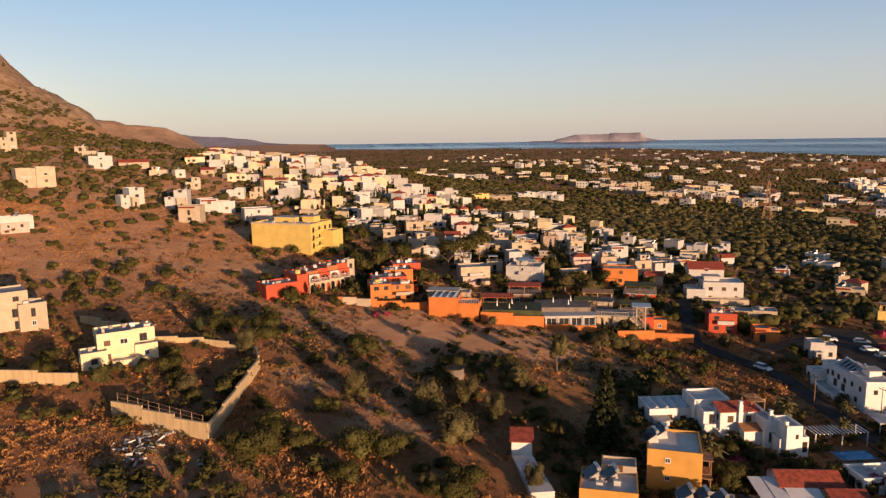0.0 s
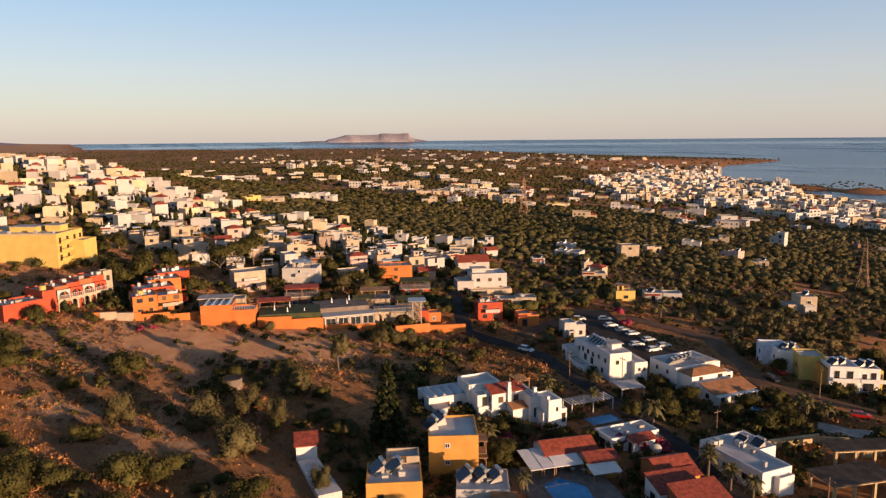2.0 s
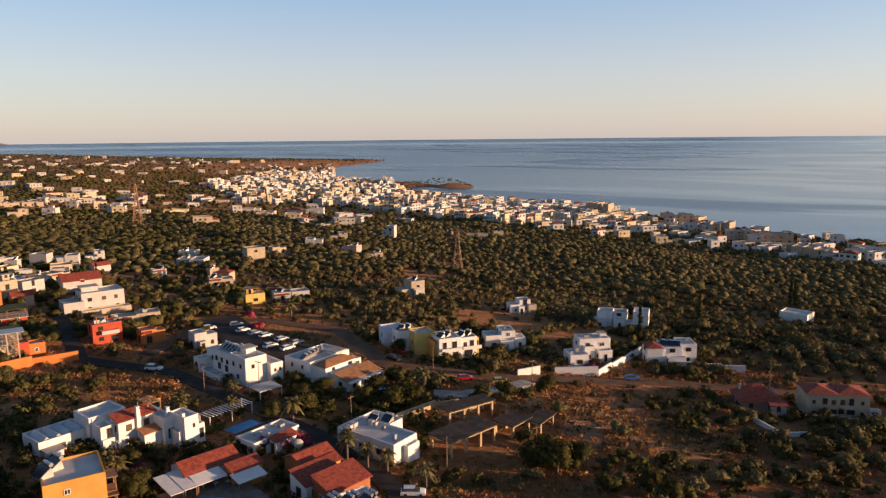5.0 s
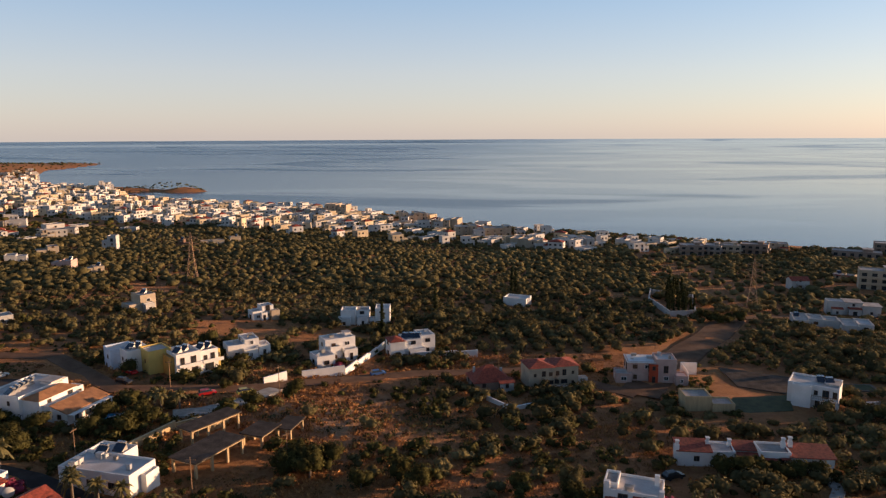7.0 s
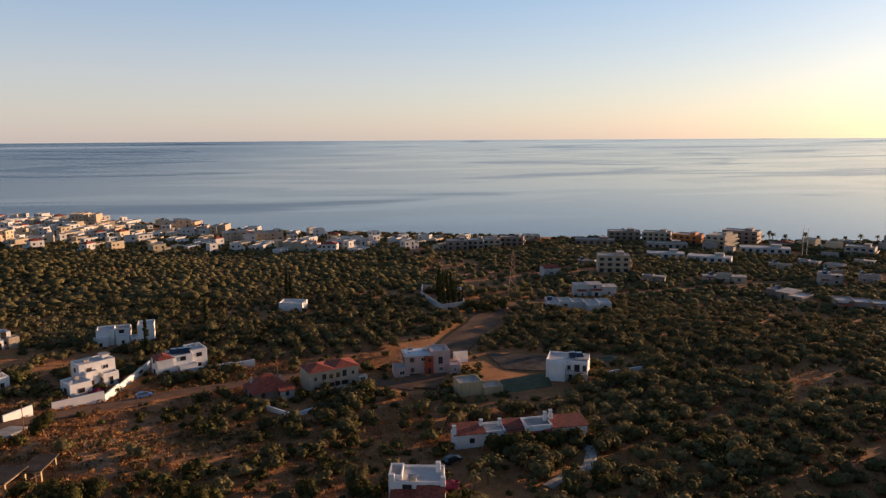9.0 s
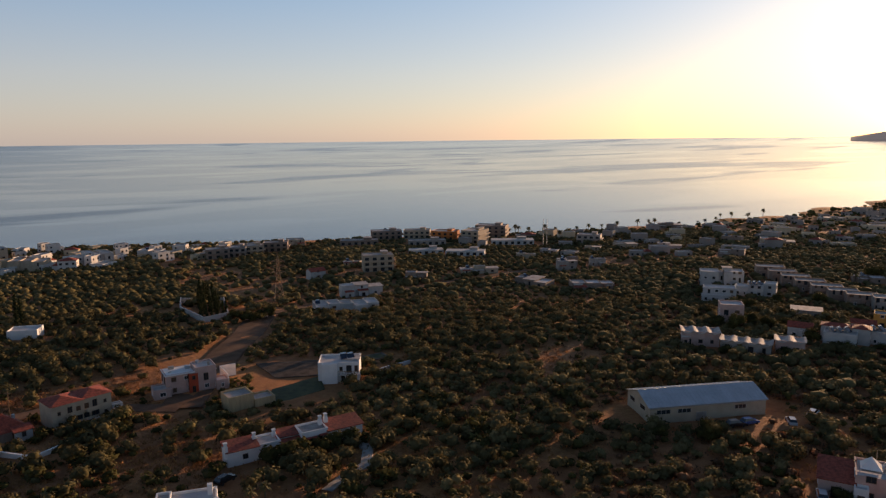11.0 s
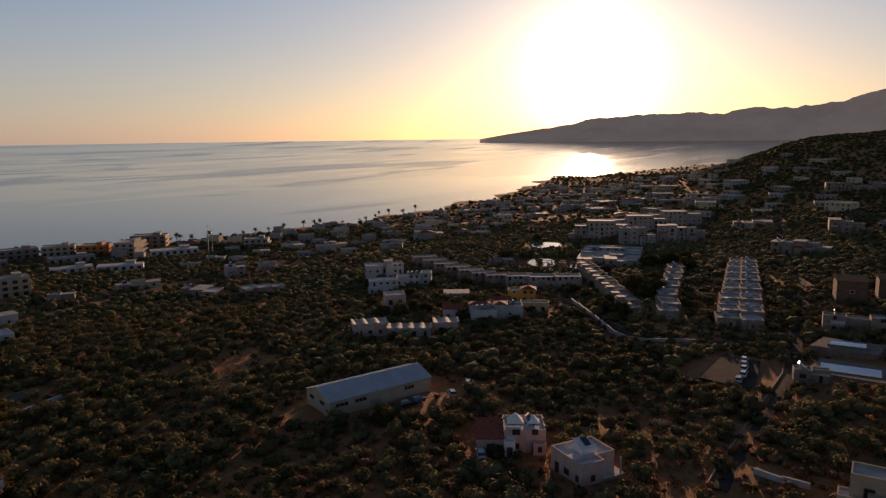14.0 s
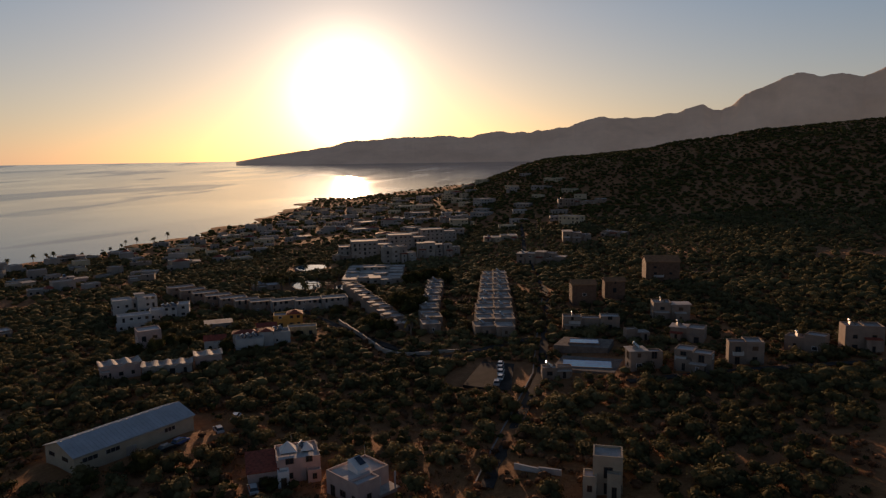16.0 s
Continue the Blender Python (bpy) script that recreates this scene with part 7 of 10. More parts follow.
# white hotel fronts, their shade put into tan and dun plaster
for k, (x, y, w, h) in enumerate(((322, 248, 14, 5.2), (316, 236, 13, 5.0), (310, 224, 13, 4.8), (304, 212, 13, 4.8), (299, 200, 13, 4.6), (294, 189, 12, 4.6), (290, 178, 12, 4.8), (290, 166, 13, 5.0), (291, 154, 13, 5.0), (295, 143, 12, 5.0))):
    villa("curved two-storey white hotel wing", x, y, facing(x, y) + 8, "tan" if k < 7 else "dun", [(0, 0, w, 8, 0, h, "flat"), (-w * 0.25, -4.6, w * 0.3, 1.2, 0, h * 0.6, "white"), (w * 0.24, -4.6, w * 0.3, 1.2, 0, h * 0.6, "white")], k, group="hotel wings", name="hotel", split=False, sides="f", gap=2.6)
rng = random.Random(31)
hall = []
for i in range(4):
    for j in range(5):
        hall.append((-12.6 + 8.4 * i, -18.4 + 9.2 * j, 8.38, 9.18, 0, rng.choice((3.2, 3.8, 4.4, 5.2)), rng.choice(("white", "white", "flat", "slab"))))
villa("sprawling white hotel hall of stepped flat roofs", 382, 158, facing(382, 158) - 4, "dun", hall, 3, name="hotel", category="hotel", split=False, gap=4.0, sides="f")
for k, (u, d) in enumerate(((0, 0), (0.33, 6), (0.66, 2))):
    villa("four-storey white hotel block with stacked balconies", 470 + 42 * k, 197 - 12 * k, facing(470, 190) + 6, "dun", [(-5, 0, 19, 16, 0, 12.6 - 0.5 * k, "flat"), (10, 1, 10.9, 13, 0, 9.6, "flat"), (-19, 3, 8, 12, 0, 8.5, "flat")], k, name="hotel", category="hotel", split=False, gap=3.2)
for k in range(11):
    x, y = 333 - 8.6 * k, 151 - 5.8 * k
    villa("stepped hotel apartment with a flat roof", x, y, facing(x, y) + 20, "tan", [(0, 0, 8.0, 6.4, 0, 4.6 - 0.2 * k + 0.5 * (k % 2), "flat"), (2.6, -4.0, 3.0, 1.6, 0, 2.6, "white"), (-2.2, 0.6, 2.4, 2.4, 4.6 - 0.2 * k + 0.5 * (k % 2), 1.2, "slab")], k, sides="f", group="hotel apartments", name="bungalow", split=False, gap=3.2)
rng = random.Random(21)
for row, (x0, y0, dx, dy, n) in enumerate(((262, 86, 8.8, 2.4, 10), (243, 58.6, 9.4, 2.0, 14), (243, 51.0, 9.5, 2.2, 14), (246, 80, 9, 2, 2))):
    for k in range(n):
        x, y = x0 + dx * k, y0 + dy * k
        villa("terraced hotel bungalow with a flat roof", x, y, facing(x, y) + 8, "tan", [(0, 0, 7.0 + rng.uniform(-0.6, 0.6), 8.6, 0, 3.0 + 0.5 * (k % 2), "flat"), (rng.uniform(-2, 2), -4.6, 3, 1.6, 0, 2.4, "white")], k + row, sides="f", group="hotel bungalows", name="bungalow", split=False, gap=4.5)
        if (k + row) % 2:
            heater(x + 1, y + 1, gz(x, y) + 3.2 + 0.5 * (k % 2), 150)
ob = thing("pool_pergola", "dark timber pergola beside the lagoon pool", "pergola", 345, 166, -64)
for k in range(9):
    bm = bmesh.new()
    box(bm, -16 + k * 4 - 0.2, -3, 0, -16 + k * 4 + 0.2, -2.6, 3.2)
    box(bm, -16 + k * 4 - 0.2, 2.6, 0, -16 + k * 4 + 0.2, 3, 3.2)
    box(bm, -16 + k * 4 - 0.15, -3.6, 3.2, -16 + k * 4 + 0.15, 3.6, 3.5)
    part("bay", bm, M_WOOD, ob)
bm = bmesh.new()
box(bm, -16.5, -3.2, 3.5, 16.5, -2.7, 3.8)
box(bm, -16.5, 2.7, 3.5, 16.5, 3.2, 3.8)
part("beam", bm, M_WOOD, ob)

# ---- pylons, poles, cables ----
pylon(-176.0, 300.0, 24, 20)
pylon(-467, 325.6, 31, 40)
pylon(77.7, 317.8, 22, -10)
pylon(-938, 399, 38, 60)
for x, y in ((-130, 104.5), (-121.5, 113.5), (-90, 109), (-63, 103), (-97, 152), (-71, 158), (-52, 118), (-20, 196)):
    pole(x, y)
garden_wall([(304, 46.8), (239.3, 38.6), (196.5, 32.9), (168.2, 32.5), (141.8, 32.1), (122.7, 31.5)], 0.3, PLASTER["dun"], "low pale kerb wall along an asphalt lane", 0.16, step=9.0, clear=0.4)

garden_wall([(256.1, 122.2), (242.6, 110.4), (226.5, 96.9), (214.5, 86.7), (211.3, 81.8)], 1.5, PLASTER["dun"], "retaining wall of weathered plaster below the hotel", 0.4, step=7.0, clear=0.8)
garden_wall([(211.3, 81.8), (211.9, 74.2), (214.8, 67.3), (217.1, 61.0)], 1.0, PLASTER["dun"], "low weathered wall along the hotel grounds", 0.4, step=9.0, clear=0.8)
# ---- parked cars ----
for x, y, colour in ((-160.5, 144.6, "white"), (-155.4, 144.6, "silver"), (-151.0, 144.7, "white"), (-144.6, 144.8, "white"), (-139.0, 145, "silver"), (-142.6, 138.2, "white"), (-137.4, 139.6, "white")):
    car(x, y, 82, colour)
car(-167, 148, 60, "silver")
car(-170, 140, 60, "white")
car(-151, 106.5, 20, "white")
car(-112, 158, -20, "red")
car(-109, 151, -10, "black")
car(-86, 150, 40, "red")
car(-78, 154, 40, "yellow")
car(-52, 181, 35, "blue")
car(-63, 92, 30, "white")
car(126.6, 103.7, -18, "black")
car(130.4, 103.2, -10, "blue")
car(111.3, 72.4, 40, "silver")
car(203, 43.8, 5, "white")
car(199, 42.9, 5, "silver")
car(195, 42, 5, "white")
car(190, 41, 5, "white")
car(185, 41, 8, "silver")
car(148, 100, 20, "white")
car(139, 99, 50, "silver")
car(20, 131, 30, "black")

# ---- heap of scrap timber and blocks on the slope ----
rng = random.Random(90)
ob = thing("scrap_heap", "heap of broken pale timber and rubble on dry soil", "rubble", -119, -32.5, 20)
for k in range(46):
    bm = bmesh.new()
    x, y, a = rng.gauss(0, 2.6), rng.gauss(0, 2.0), rng.uniform(0, math.pi)
    ln, zz = rng.uniform(0.5, 2.2), rng.uniform(0.05, 0.7) * math.exp(-(x * x + y * y) / 8)
    bar(bm, (x, y, zz), (x + math.cos(a) * ln, y + math.sin(a) * ln, zz + rng.uniform(-0.1, 0.5)), rng.uniform(0.12, 0.4))
    part("board", bm, rng.choice((M_CANVAS, M_WOOD, M_CONCRETE, M_METAL, M_CANVAS)), ob)
for x, y in ((-113.2, -20.5), (-112.0, -20.0)):
    ob = thing("water_drum", "white plastic water drum lying on the slope", "drum", x, y, 30, None, "water drums")
    bm = bmesh.new()
    tube(bm, (0, 0, 0), (0, 0, 1.1), 0.5, 0.48, 14)
    part("drum_body", bm, M_CANVAS, ob)
    bm = bmesh.new()
    tube(bm, (0, 0, 1.1), (0, 0, 1.25), 0.2, 0.18, 10)
    part("cap", bm, M_METAL, ob)

# ---- village houses ----
house(-344.5, -124.9, 120, 15.4, 11.5, 8.2, "cream", "flat", 1)
house(-424.3, -165.7, 126, 8.0, 6.0, 10.9, "cream", "flat", 2)
house(-398.1, -112.1, 114, 11.4, 8.6, 5.5, "white", "white", 3)
house(-433.3, -128.3, 98, 11.1, 8.3, 5.4, "cream", "flat", 4)
house(-408.7, -97.8, 108, 15.1, 6.0, 2.5, "cream", "gable", 5)
house(-322.9, -80.0, 124, 9.9, 7.4, 7.6, "white", "white", 6)
house(-328.0, -61.1, 86, 9.7, 7.2, 7.6, "white", "white", 7)
house(-306.9, -52.0, 80, 8.9, 6.7, 6.6, "cream", "flat", 8)
house(-327.5, -45.1, 110, 15.5, 9.3, 6.1, "white", "white", 9)
house(-360.8, -39.6, 88, 8.5, 6.4, 3.9, "white", "white", 10)
house(-363.0, -30.4, 100, 6.5, 4.8, 4.9, "cream", "flat", 11)
house(-316.0, -26.5, 105, 11.8, 8.9, 5.5, "white", "white", 12)
house(-368.1, -61.4, 111, 7.1, 5.4, 5.0, "cream", "flat", 13)
house(-408.5, -58.8, 80, 7.3, 5.4, 2.8, "cream", "gable", 14)
house(-390.5, -71.5, 125, 5.5, 4.1, 3.7, "white", "flat", 15)
house(-386.2, -80.4, 94, 8.5, 6.4, 3.2, "cream", "flat", 16)
house(-406.5, -45.7, 101, 7.1, 5.3, 2.4, "cream", "flat", 17)
house(-430.0, -42.6, 71, 5.3, 3.9, 2.4, "white", "white", 18)
house(-400.6, -28.0, 106, 5.3, 4.0, 2.7, "cream", "gable", 19)
house(-408.4, -19.8, 75, 6.1, 4.6, 2.8, "cream", "gable", 20)
house(-397.4, -16.1, 117, 8.8, 6.5, 3.7, "white", "white", 21)
house(-276.4, -108.1, 116, 11.2, 5.6, 4.4, "white", "white", 22)
house(-305.6, 27.2, 90, 10.7, 8.1, 3.7, "cream", "flat", 23)
house(-269.1, 39.8, 92, 10.9, 8.2, 6.2, "cream", "flat", 24)
house(-232.0, 51.4, 90, 10.1, 7.6, 5.5, "cream", "flat", 25)
house(-258.8, 75.6, 89, 9.9, 7.4, 5.3, "white", "white", 26)
house(-236.5, 71.3, 61, 11.9, 8.9, 5.3, "white", "flat", 27)
house(-282.6, 73.5, 67, 9.6, 7.2, 3.8, "cream", "flat", 28)
house(-238.1, 107.5, 70, 12.3, 8.0, 5.5, "orange", "flat", 29)
house(-182.2, 114.0, 70, 7.7, 5.8, 5.4, "red", "flat", 30)
house(-192.7, 131.0, 61, 13.8, 6.9, 3.1, "cream", "flat", 31)
house(-251.2, 149.0, 69, 13.0, 9.8, 4.8, "white", "gable", 32)
house(-284.3, 178.0, 83, 7.1, 5.3, 3.8, "white", "gable", 33)
house(-173.2, 122.2, 70, 6.6, 4.9, 3.6, "orange", "flat", 34)
house(-158.1, 127.8, 71, 6.4, 4.8, 4.3, "white", "white", 35)
house(-309.8, 155.2, 38, 5.0, 3.8, 4.0, "white", "flat", 36)
house(-296.1, 126.2, 79, 9.1, 6.8, 3.1, "cream", "flat", 37)
house(-318.8, 148.2, 47, 6.0, 4.5, 5.1, "white", "flat", 38)
house(-255.7, 133.0, 88, 7.6, 5.7, 4.7, "white", "flat", 39)
house(-314.4, 181.0, 52, 10.6, 8.0, 4.1, "white", "flat", 40)
house(-315.2, 195.2, 63, 8.4, 6.3, 4.8, "white", "flat", 41)
house(-232.8, 201.2, 24, 7.1, 5.3, 4.0, "cream", "hip", 42)
house(-262.4, 191.0, 66, 5.8, 4.3, 2.8, "white", "flat", 43)
house(-277.3, 221.4, 33, 13.2, 9.9, 3.4, "white", "flat", 44)
house(-246.1, 206.6, 75, 4.3, 3.2, 3.2, "cream", "flat", 45)
house(-158.3, 231.1, 59, 10.0, 7.5, 6.3, "cream", "flat", 46)
villa("small white house with stepped roofs half hidden by trees", -111.5, 236.5, 45, "fresh", [(-2.4, 0.4, 4.2, 5, 0, 3.2, "white"), (1.6, 1.4, 4.4, 5, 0, 4.6, "white"), (3.8, -1.8, 3.2, 3, 0, 3.0, "flat", "cream"), (-0.4, -2.2, 2.2, 2.0, 0, 2.6, "flat")], 11)
villa("white villa with stepped flat roofs and arched porches", -93.2, 185.0, 41, "fresh", [(-3, 0.5, 5, 6, 0, 4.0, "white"), (1.4, 1, 4.2, 7, 0, 5.2, "white"), (4.8, -1, 3.4, 5, 0, 3.2, "white"), (0.6, -3.6, 4, 2, 0, 2.8, "white")], 5)
villa("white stepped house with a small red roof and solar heaters", -48.8, 206.5, 30, "fresh", [(-5, -1, 4.6, 6, 0, 5.4, "hip"), (0, 0, 5.6, 7, 0, 5.2, "white"), (5, 1, 4.8, 7, 0, 5.8, "white"), (1, -4.4, 5, 1.8, 0, 2.6, "white")], 7)
for k in range(3):
    heater(-50.2 + 1.9 * k, 205.6 + 0.5 * k, gz(-48.5, 206.5) + 5.2, 154)
house(-266.5, 250.1, 67, 9.3, 7.0, 5.9, "cream", "flat", 50)
house(-273.9, 273.9, 70, 8.1, 6.1, 3.1, "cream", "flat", 51)
house(-281.9, 312.6, 34, 9.9, 7.4, 4.1, "white", "flat", 52)
house(-299.9, 355.8, 45, 11.6, 8.7, 4.5, "cream", "flat", 53)
house(-248.6, 305.8, 14, 9.6, 7.2, 3.8, "pink", "flat", 54)
house(-229.4, 301.6, 49, 8.6, 6.5, 2.8, "cream", "flat", 55)
house(-282.4, 389.1, 18, 8.5, 6.4, 9.4, "white", "flat", 56)
house(-377.9, 407.0, 68, 7.3, 5.5, 5.4, "white", "flat", 57)
house(-453.9, 509.3, 34, 12.5, 9.4, 6.6, "white", "flat", 58)
house(-357.3, 426.4, 45, 8.8, 6.6, 4.5, "cream", "flat", 59)
house(-242.7, 441.7, 34, 15.3, 6.1, 3.3, "cream", "flat", 60)
house(-236.8, 462.8, 39, 7.4, 5.5, 3.4, "cream", "flat", 61)
house(-252.5, 423.3, 13, 6.7, 5.0, 4.8, "brick", "flat", 62)
house(-190.0, 177.0, 62, 7.0, 5.3, 3.4, "yellow", "white", 63)
house(-186.1, 191.9, 54, 13.3, 6.7, 2.8, "white", "flat", 64)
house(-225.9, 193.2, 54, 9.5, 7.1, 3.4, "cream", "flat", 65)
house(-298.0, 235.6, 27, 8.7, 6.5, 2.8, "white", "flat", 66)
house(-518.8, 156.5, 85, 13.3, 10.0, 6.1, "white", "white", 67)
house(-522.8, 177.3, 53, 18.5, 13.9, 7.0, "white", "white", 68)
house(-467.7, 108.3, 102, 10.9, 8.2, 3.8, "yellow", "flat", 69)
house(-478.4, 124.7, 67, 16.1, 12.1, 2.8, "cream", "flat", 70)
house(-552.0, 283.8, 68, 14.0, 10.5, 6.0, "cream", "flat", 71)
house(-550.1, 308.0, 36, 10.3, 7.7, 6.1, "white", "flat", 72)
house(-762.6, 343.5, 71, 48.2, 19.3, 8.0, "cream", "flat", 73)
house(-662.2, 344.1, 68, 34.6, 13.8, 4.8, "cream", "flat", 74)
house(-550.5, 363.3, 82, 10.8, 8.1, 5.3, "white", "flat", 75)
house(-527.5, 373.9, 47, 6.6, 5.0, 4.7, "white", "flat", 76)
house(-530.1, 403.9, 58, 13.5, 10.2, 4.3, "yellow", "flat", 77)
house(-1304.1, 380.5, 49, 14.2, 10.6, 10.9, "white", "flat", 78)
house(-1320.8, 402.9, 85, 13.6, 10.2, 11.0, "cream", "flat", 79)
v = villa("low house under a broad steep red tiled roof", -21.4, 182.4, 24, "tan", [(0, 0, 10.0, 8.4, 0, 2.3, "steephip"), (3.4, -4.9, 3.6, 2.2, 0, 2.3, "front", "white")], 4)
for cx, cy, h in ((-3.6, 1.6, 5.0), (3.8, 0.8, 4.4)):
    bm = bmesh.new()
    box(bm, cx - 0.3, cy - 0.3, 2.0, cx + 0.3, cy + 0.3, h)
    part("chimney", bm, PLASTER["white"], v)
CH = [(-3.5, 0, 7.0, 8.0, 0, 6.0, "lowhip"), (3.55, 0.4, 7.0, 7.6, 0, 5.9, "lowhip"), (1.2, -5.2, 5.0, 2.4, 0, 0.9, "white"), (8.4, -2.6, 2.6, 2.0, 0, 2.0, "white", "white")]
v = villa("two-storey cream house with low red hip roofs", -5.2, 188.6, 21, "cream", CH, 8, windows=False)
for i in (0, 1):
    for u, z, w, h, kind in ((-0.55, 3.6, 0.7, 0.9, "pane"), (0.15, 3.2, 1.1, 1.9, "door"), (0.7, 3.4, 1.0, 1.3, "shut"), (-0.55, 1.0, 0.7, 0.8, "pane"), (0.15, 0.3, 1.8, 2.1, "pane"), (0.75, 0.3, 1.3, 2.1, "door")):
        add_window(v, CH[i], "f", u if i == 0 else -u, z, w, h, kind)
    bm = bmesh.new()
    x0 = -4.2 if i == 0 else 0.6
    box(bm, x0, -5.0, 2.85, x0 + 3.4, -4.01 if i == 0 else -3.41, 3.0)
    box(bm, x0, -5.0, 3.0, x0 + 3.4, -4.92, 3.9)
    part("balcony", bm, PLASTER["cream"], v)
for u in (-0.3, 0.4):
    add_window(v, CH[1], "r", u, 3.5, 0.8, 1.1, "pane")
garden_wall([(-20.2, 169.4), (-13.4, 163.1), (-8.2, 166.8)], 1.1, PLASTER["fresh"], "low white garden wall below a red-roofed house")
v = villa("modern two-storey house with maroon walls and a white cornice", 23.5, 199.0, 4, "pink", [(-3.6, 1.5, 7.6, 7.0, 0, 5.6, "white"), (-0.4, -2.4, 2.4, 1.6, 0, 5.2, "flat", "red"), (3.0, 0.6, 5.6, 6.6, 0, 6.6, "white"), (-8.6, -1.2, 4.4, 5.2, 0, 2.6, "flat", "pink"), (7.0, -2.4, 3.2, 4.2, 0, 2.6, "white", "pink")], 6)
bm = bmesh.new()
box(bm, -7.6, -2.4, 5.7, 6.0, 5.2, 5.95)
part("cornice", bm, PLASTER["fresh"], v, "white overhanging cornice")
bm = bmesh.new()
box(bm, 8.8, -3.2, -1, 9.1, 6.4, 3.6)
part("screen_wall", bm, PLASTER["fresh"], v)
bm = bmesh.new()
box(bm, 9.1, 6.1, -1, 13.4, 6.4, 3.6)
part("screen_wall", bm, PLASTER["fresh"], v)
villa("roofless buff shell of an unfinished house", 32.9, 177.6, 8, "buff", [(-1.6, 0, 6.5, 6, 0, 3.8, "flat"), (4.4, -1.2, 5.4, 5, 0, 2.2, "flat")], 4, windows=False)
v = villa("two-storey white house with a flat roof and a shaded balcony", 62.6, 186.2, -24, "fresh", [(-0.8, 1.2, 11.6, 8.2, 0, 5.6, "white"), (-3.2, -3.6, 4.4, 1.5, 0, 5.5, "white"), (3.2, 1.6, 3.0, 3.0, 5.62, 0.5, "slab")], 5, windows=False)
for u, z, w, h in ((0.12, 3.5, 0.9, 1.2), (0.50, 3.0, 1.5, 2.1), (0.85, 3.2, 1.0, 1.8), (0.25, 0.3, 1.6, 2.0), (0.75, 0.3, 1.6, 2.0)):
    add_window(v, (-0.8, 1.2, 11.6, 8.2, 0, 5.6), "f", u, z, w, h, "pane")
for u, z in ((-0.4, 3.6), (0.5, 3.6), (0.1, 0.6)):
    add_window(v, (-0.8, 1.2, 11.6, 8.2, 0, 5.6), "l", u, z, 1.2, 1.3, "pane")
bm = bmesh.new()
box(bm, -0.9, -4.4, 2.6, 5.0, -2.91, 2.8)
part("balcony", bm, PLASTER["fresh"], v)
railing(v, -0.9, 5.0, -4.3, 2.8, M_WOOD, 0.9, 0.4)
for px in (1.2, 4.8):
    bm = bmesh.new()
    box(bm, px - 0.12, -4.4, -2, px + 0.12, -4.16, 2.6)
    part("pillar", bm, PLASTER["fresh"], v)
heater(63.6, 187.4, gz(62.6, 186.2) + 5.6, 154)
heater(65.4, 186.6, gz(62.6, 186.2) + 5.6, 154)
house(-22.3, 294.6, -14, 10.1, 7.6, 3.0, "fresh", "white", 86)
house(114.0, 379.7, 8, 8.9, 6.7, 4.6, "white", "gable", 87)
house(118.4, 320.2, -8, 20.6, 10.3, 6.2, "white", "white", 88)
house(99.6, 287.8, -9, 27.2, 16.3, 3.0, "white", "white", 89)
house(-240.4, 702.3, -6, 23.6, 17.7, 13.0, "cream", "flat", 90)
house(-152.9, 667.2, 25, 24.5, 18.3, 9.9, "cream", "flat", 91)
house(-111.8, 621.2, -8, 24.5, 18.4, 9.1, "cream", "flat", 92)
house(-74.0, 582.3, 17, 47.2, 16.5, 9.4, "cream", "flat", 93)
house(143.4, 541.0, -10, 19.8, 13.1, 5.9, "cream", "flat", 95)
house(41.1, 535.4, -29, 15.7, 11.0, 7.1, "white", "flat", 96)
house(3.7, 524.3, 12, 22.1, 16.6, 7.6, "white", "flat", 97)
house(-33.3, 516.7, -14, 20.9, 15.7, 6.7, "cream", "flat", 98)
house(260.1, 613.0, -18, 18.9, 12.5, 5.7, "tan", "flat", 101)
house(148.3, 414.9, -38, 10.3, 7.2, 3.8, "cream", "flat", 104)
house(160.9, 346.5, -33, 11.8, 7.7, 4.6, "tan", "white", 106)
house(202.5, 349.2, -22, 21.3, 9.4, 4.3, "cream", "flat", 107)
house(208.1, 301.8, -60, 21.0, 14.8, 3.7, "tan", "flat", 108)
house(222.3, 271.5, -27, 21.2, 15.0, 4.5, "tan", "white", 109)
house(293.1, 405.3, -54, 12.8, 8.5, 3.8, "dun", "flat", 110)
house(262.7, 344.5, -12, 11.5, 7.6, 5.6, "tan", "flat", 111)
house(325.3, 397.8, -47, 11.1, 7.3, 3.8, "cream", "flat", 112)
house(263.2, 390.9, -29, 12.9, 9.1, 4.0, "cream", "flat", 113)
house(251.4, 330.8, -17, 11.2, 7.4, 5.8, "dun", "flat", 114)
house(276.4, 333.5, -28, 9.7, 6.9, 4.4, "dun", "flat", 115)
house(369.6, 367.7, -37, 15.8, 8.3, 6.7, "pink", "flat", 116)
house(351.4, 393.1, -17, 16.1, 10.6, 3.9, "cream", "flat", 117)
house(373.1, 316.3, -58, 16.1, 11.4, 5.5, "tan", "flat", 118)
house(454.3, 345.0, -48, 23.0, 15.2, 4.2, "cream", "flat", 119)
# from here east, tan and dun walls carry the fronts' shade in their colour
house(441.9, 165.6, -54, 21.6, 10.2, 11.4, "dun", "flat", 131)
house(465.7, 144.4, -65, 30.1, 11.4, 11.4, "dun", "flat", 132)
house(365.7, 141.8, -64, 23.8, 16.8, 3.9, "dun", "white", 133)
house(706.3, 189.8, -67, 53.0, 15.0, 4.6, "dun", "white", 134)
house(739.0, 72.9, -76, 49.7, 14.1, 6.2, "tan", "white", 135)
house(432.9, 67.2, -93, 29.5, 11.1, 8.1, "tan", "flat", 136)
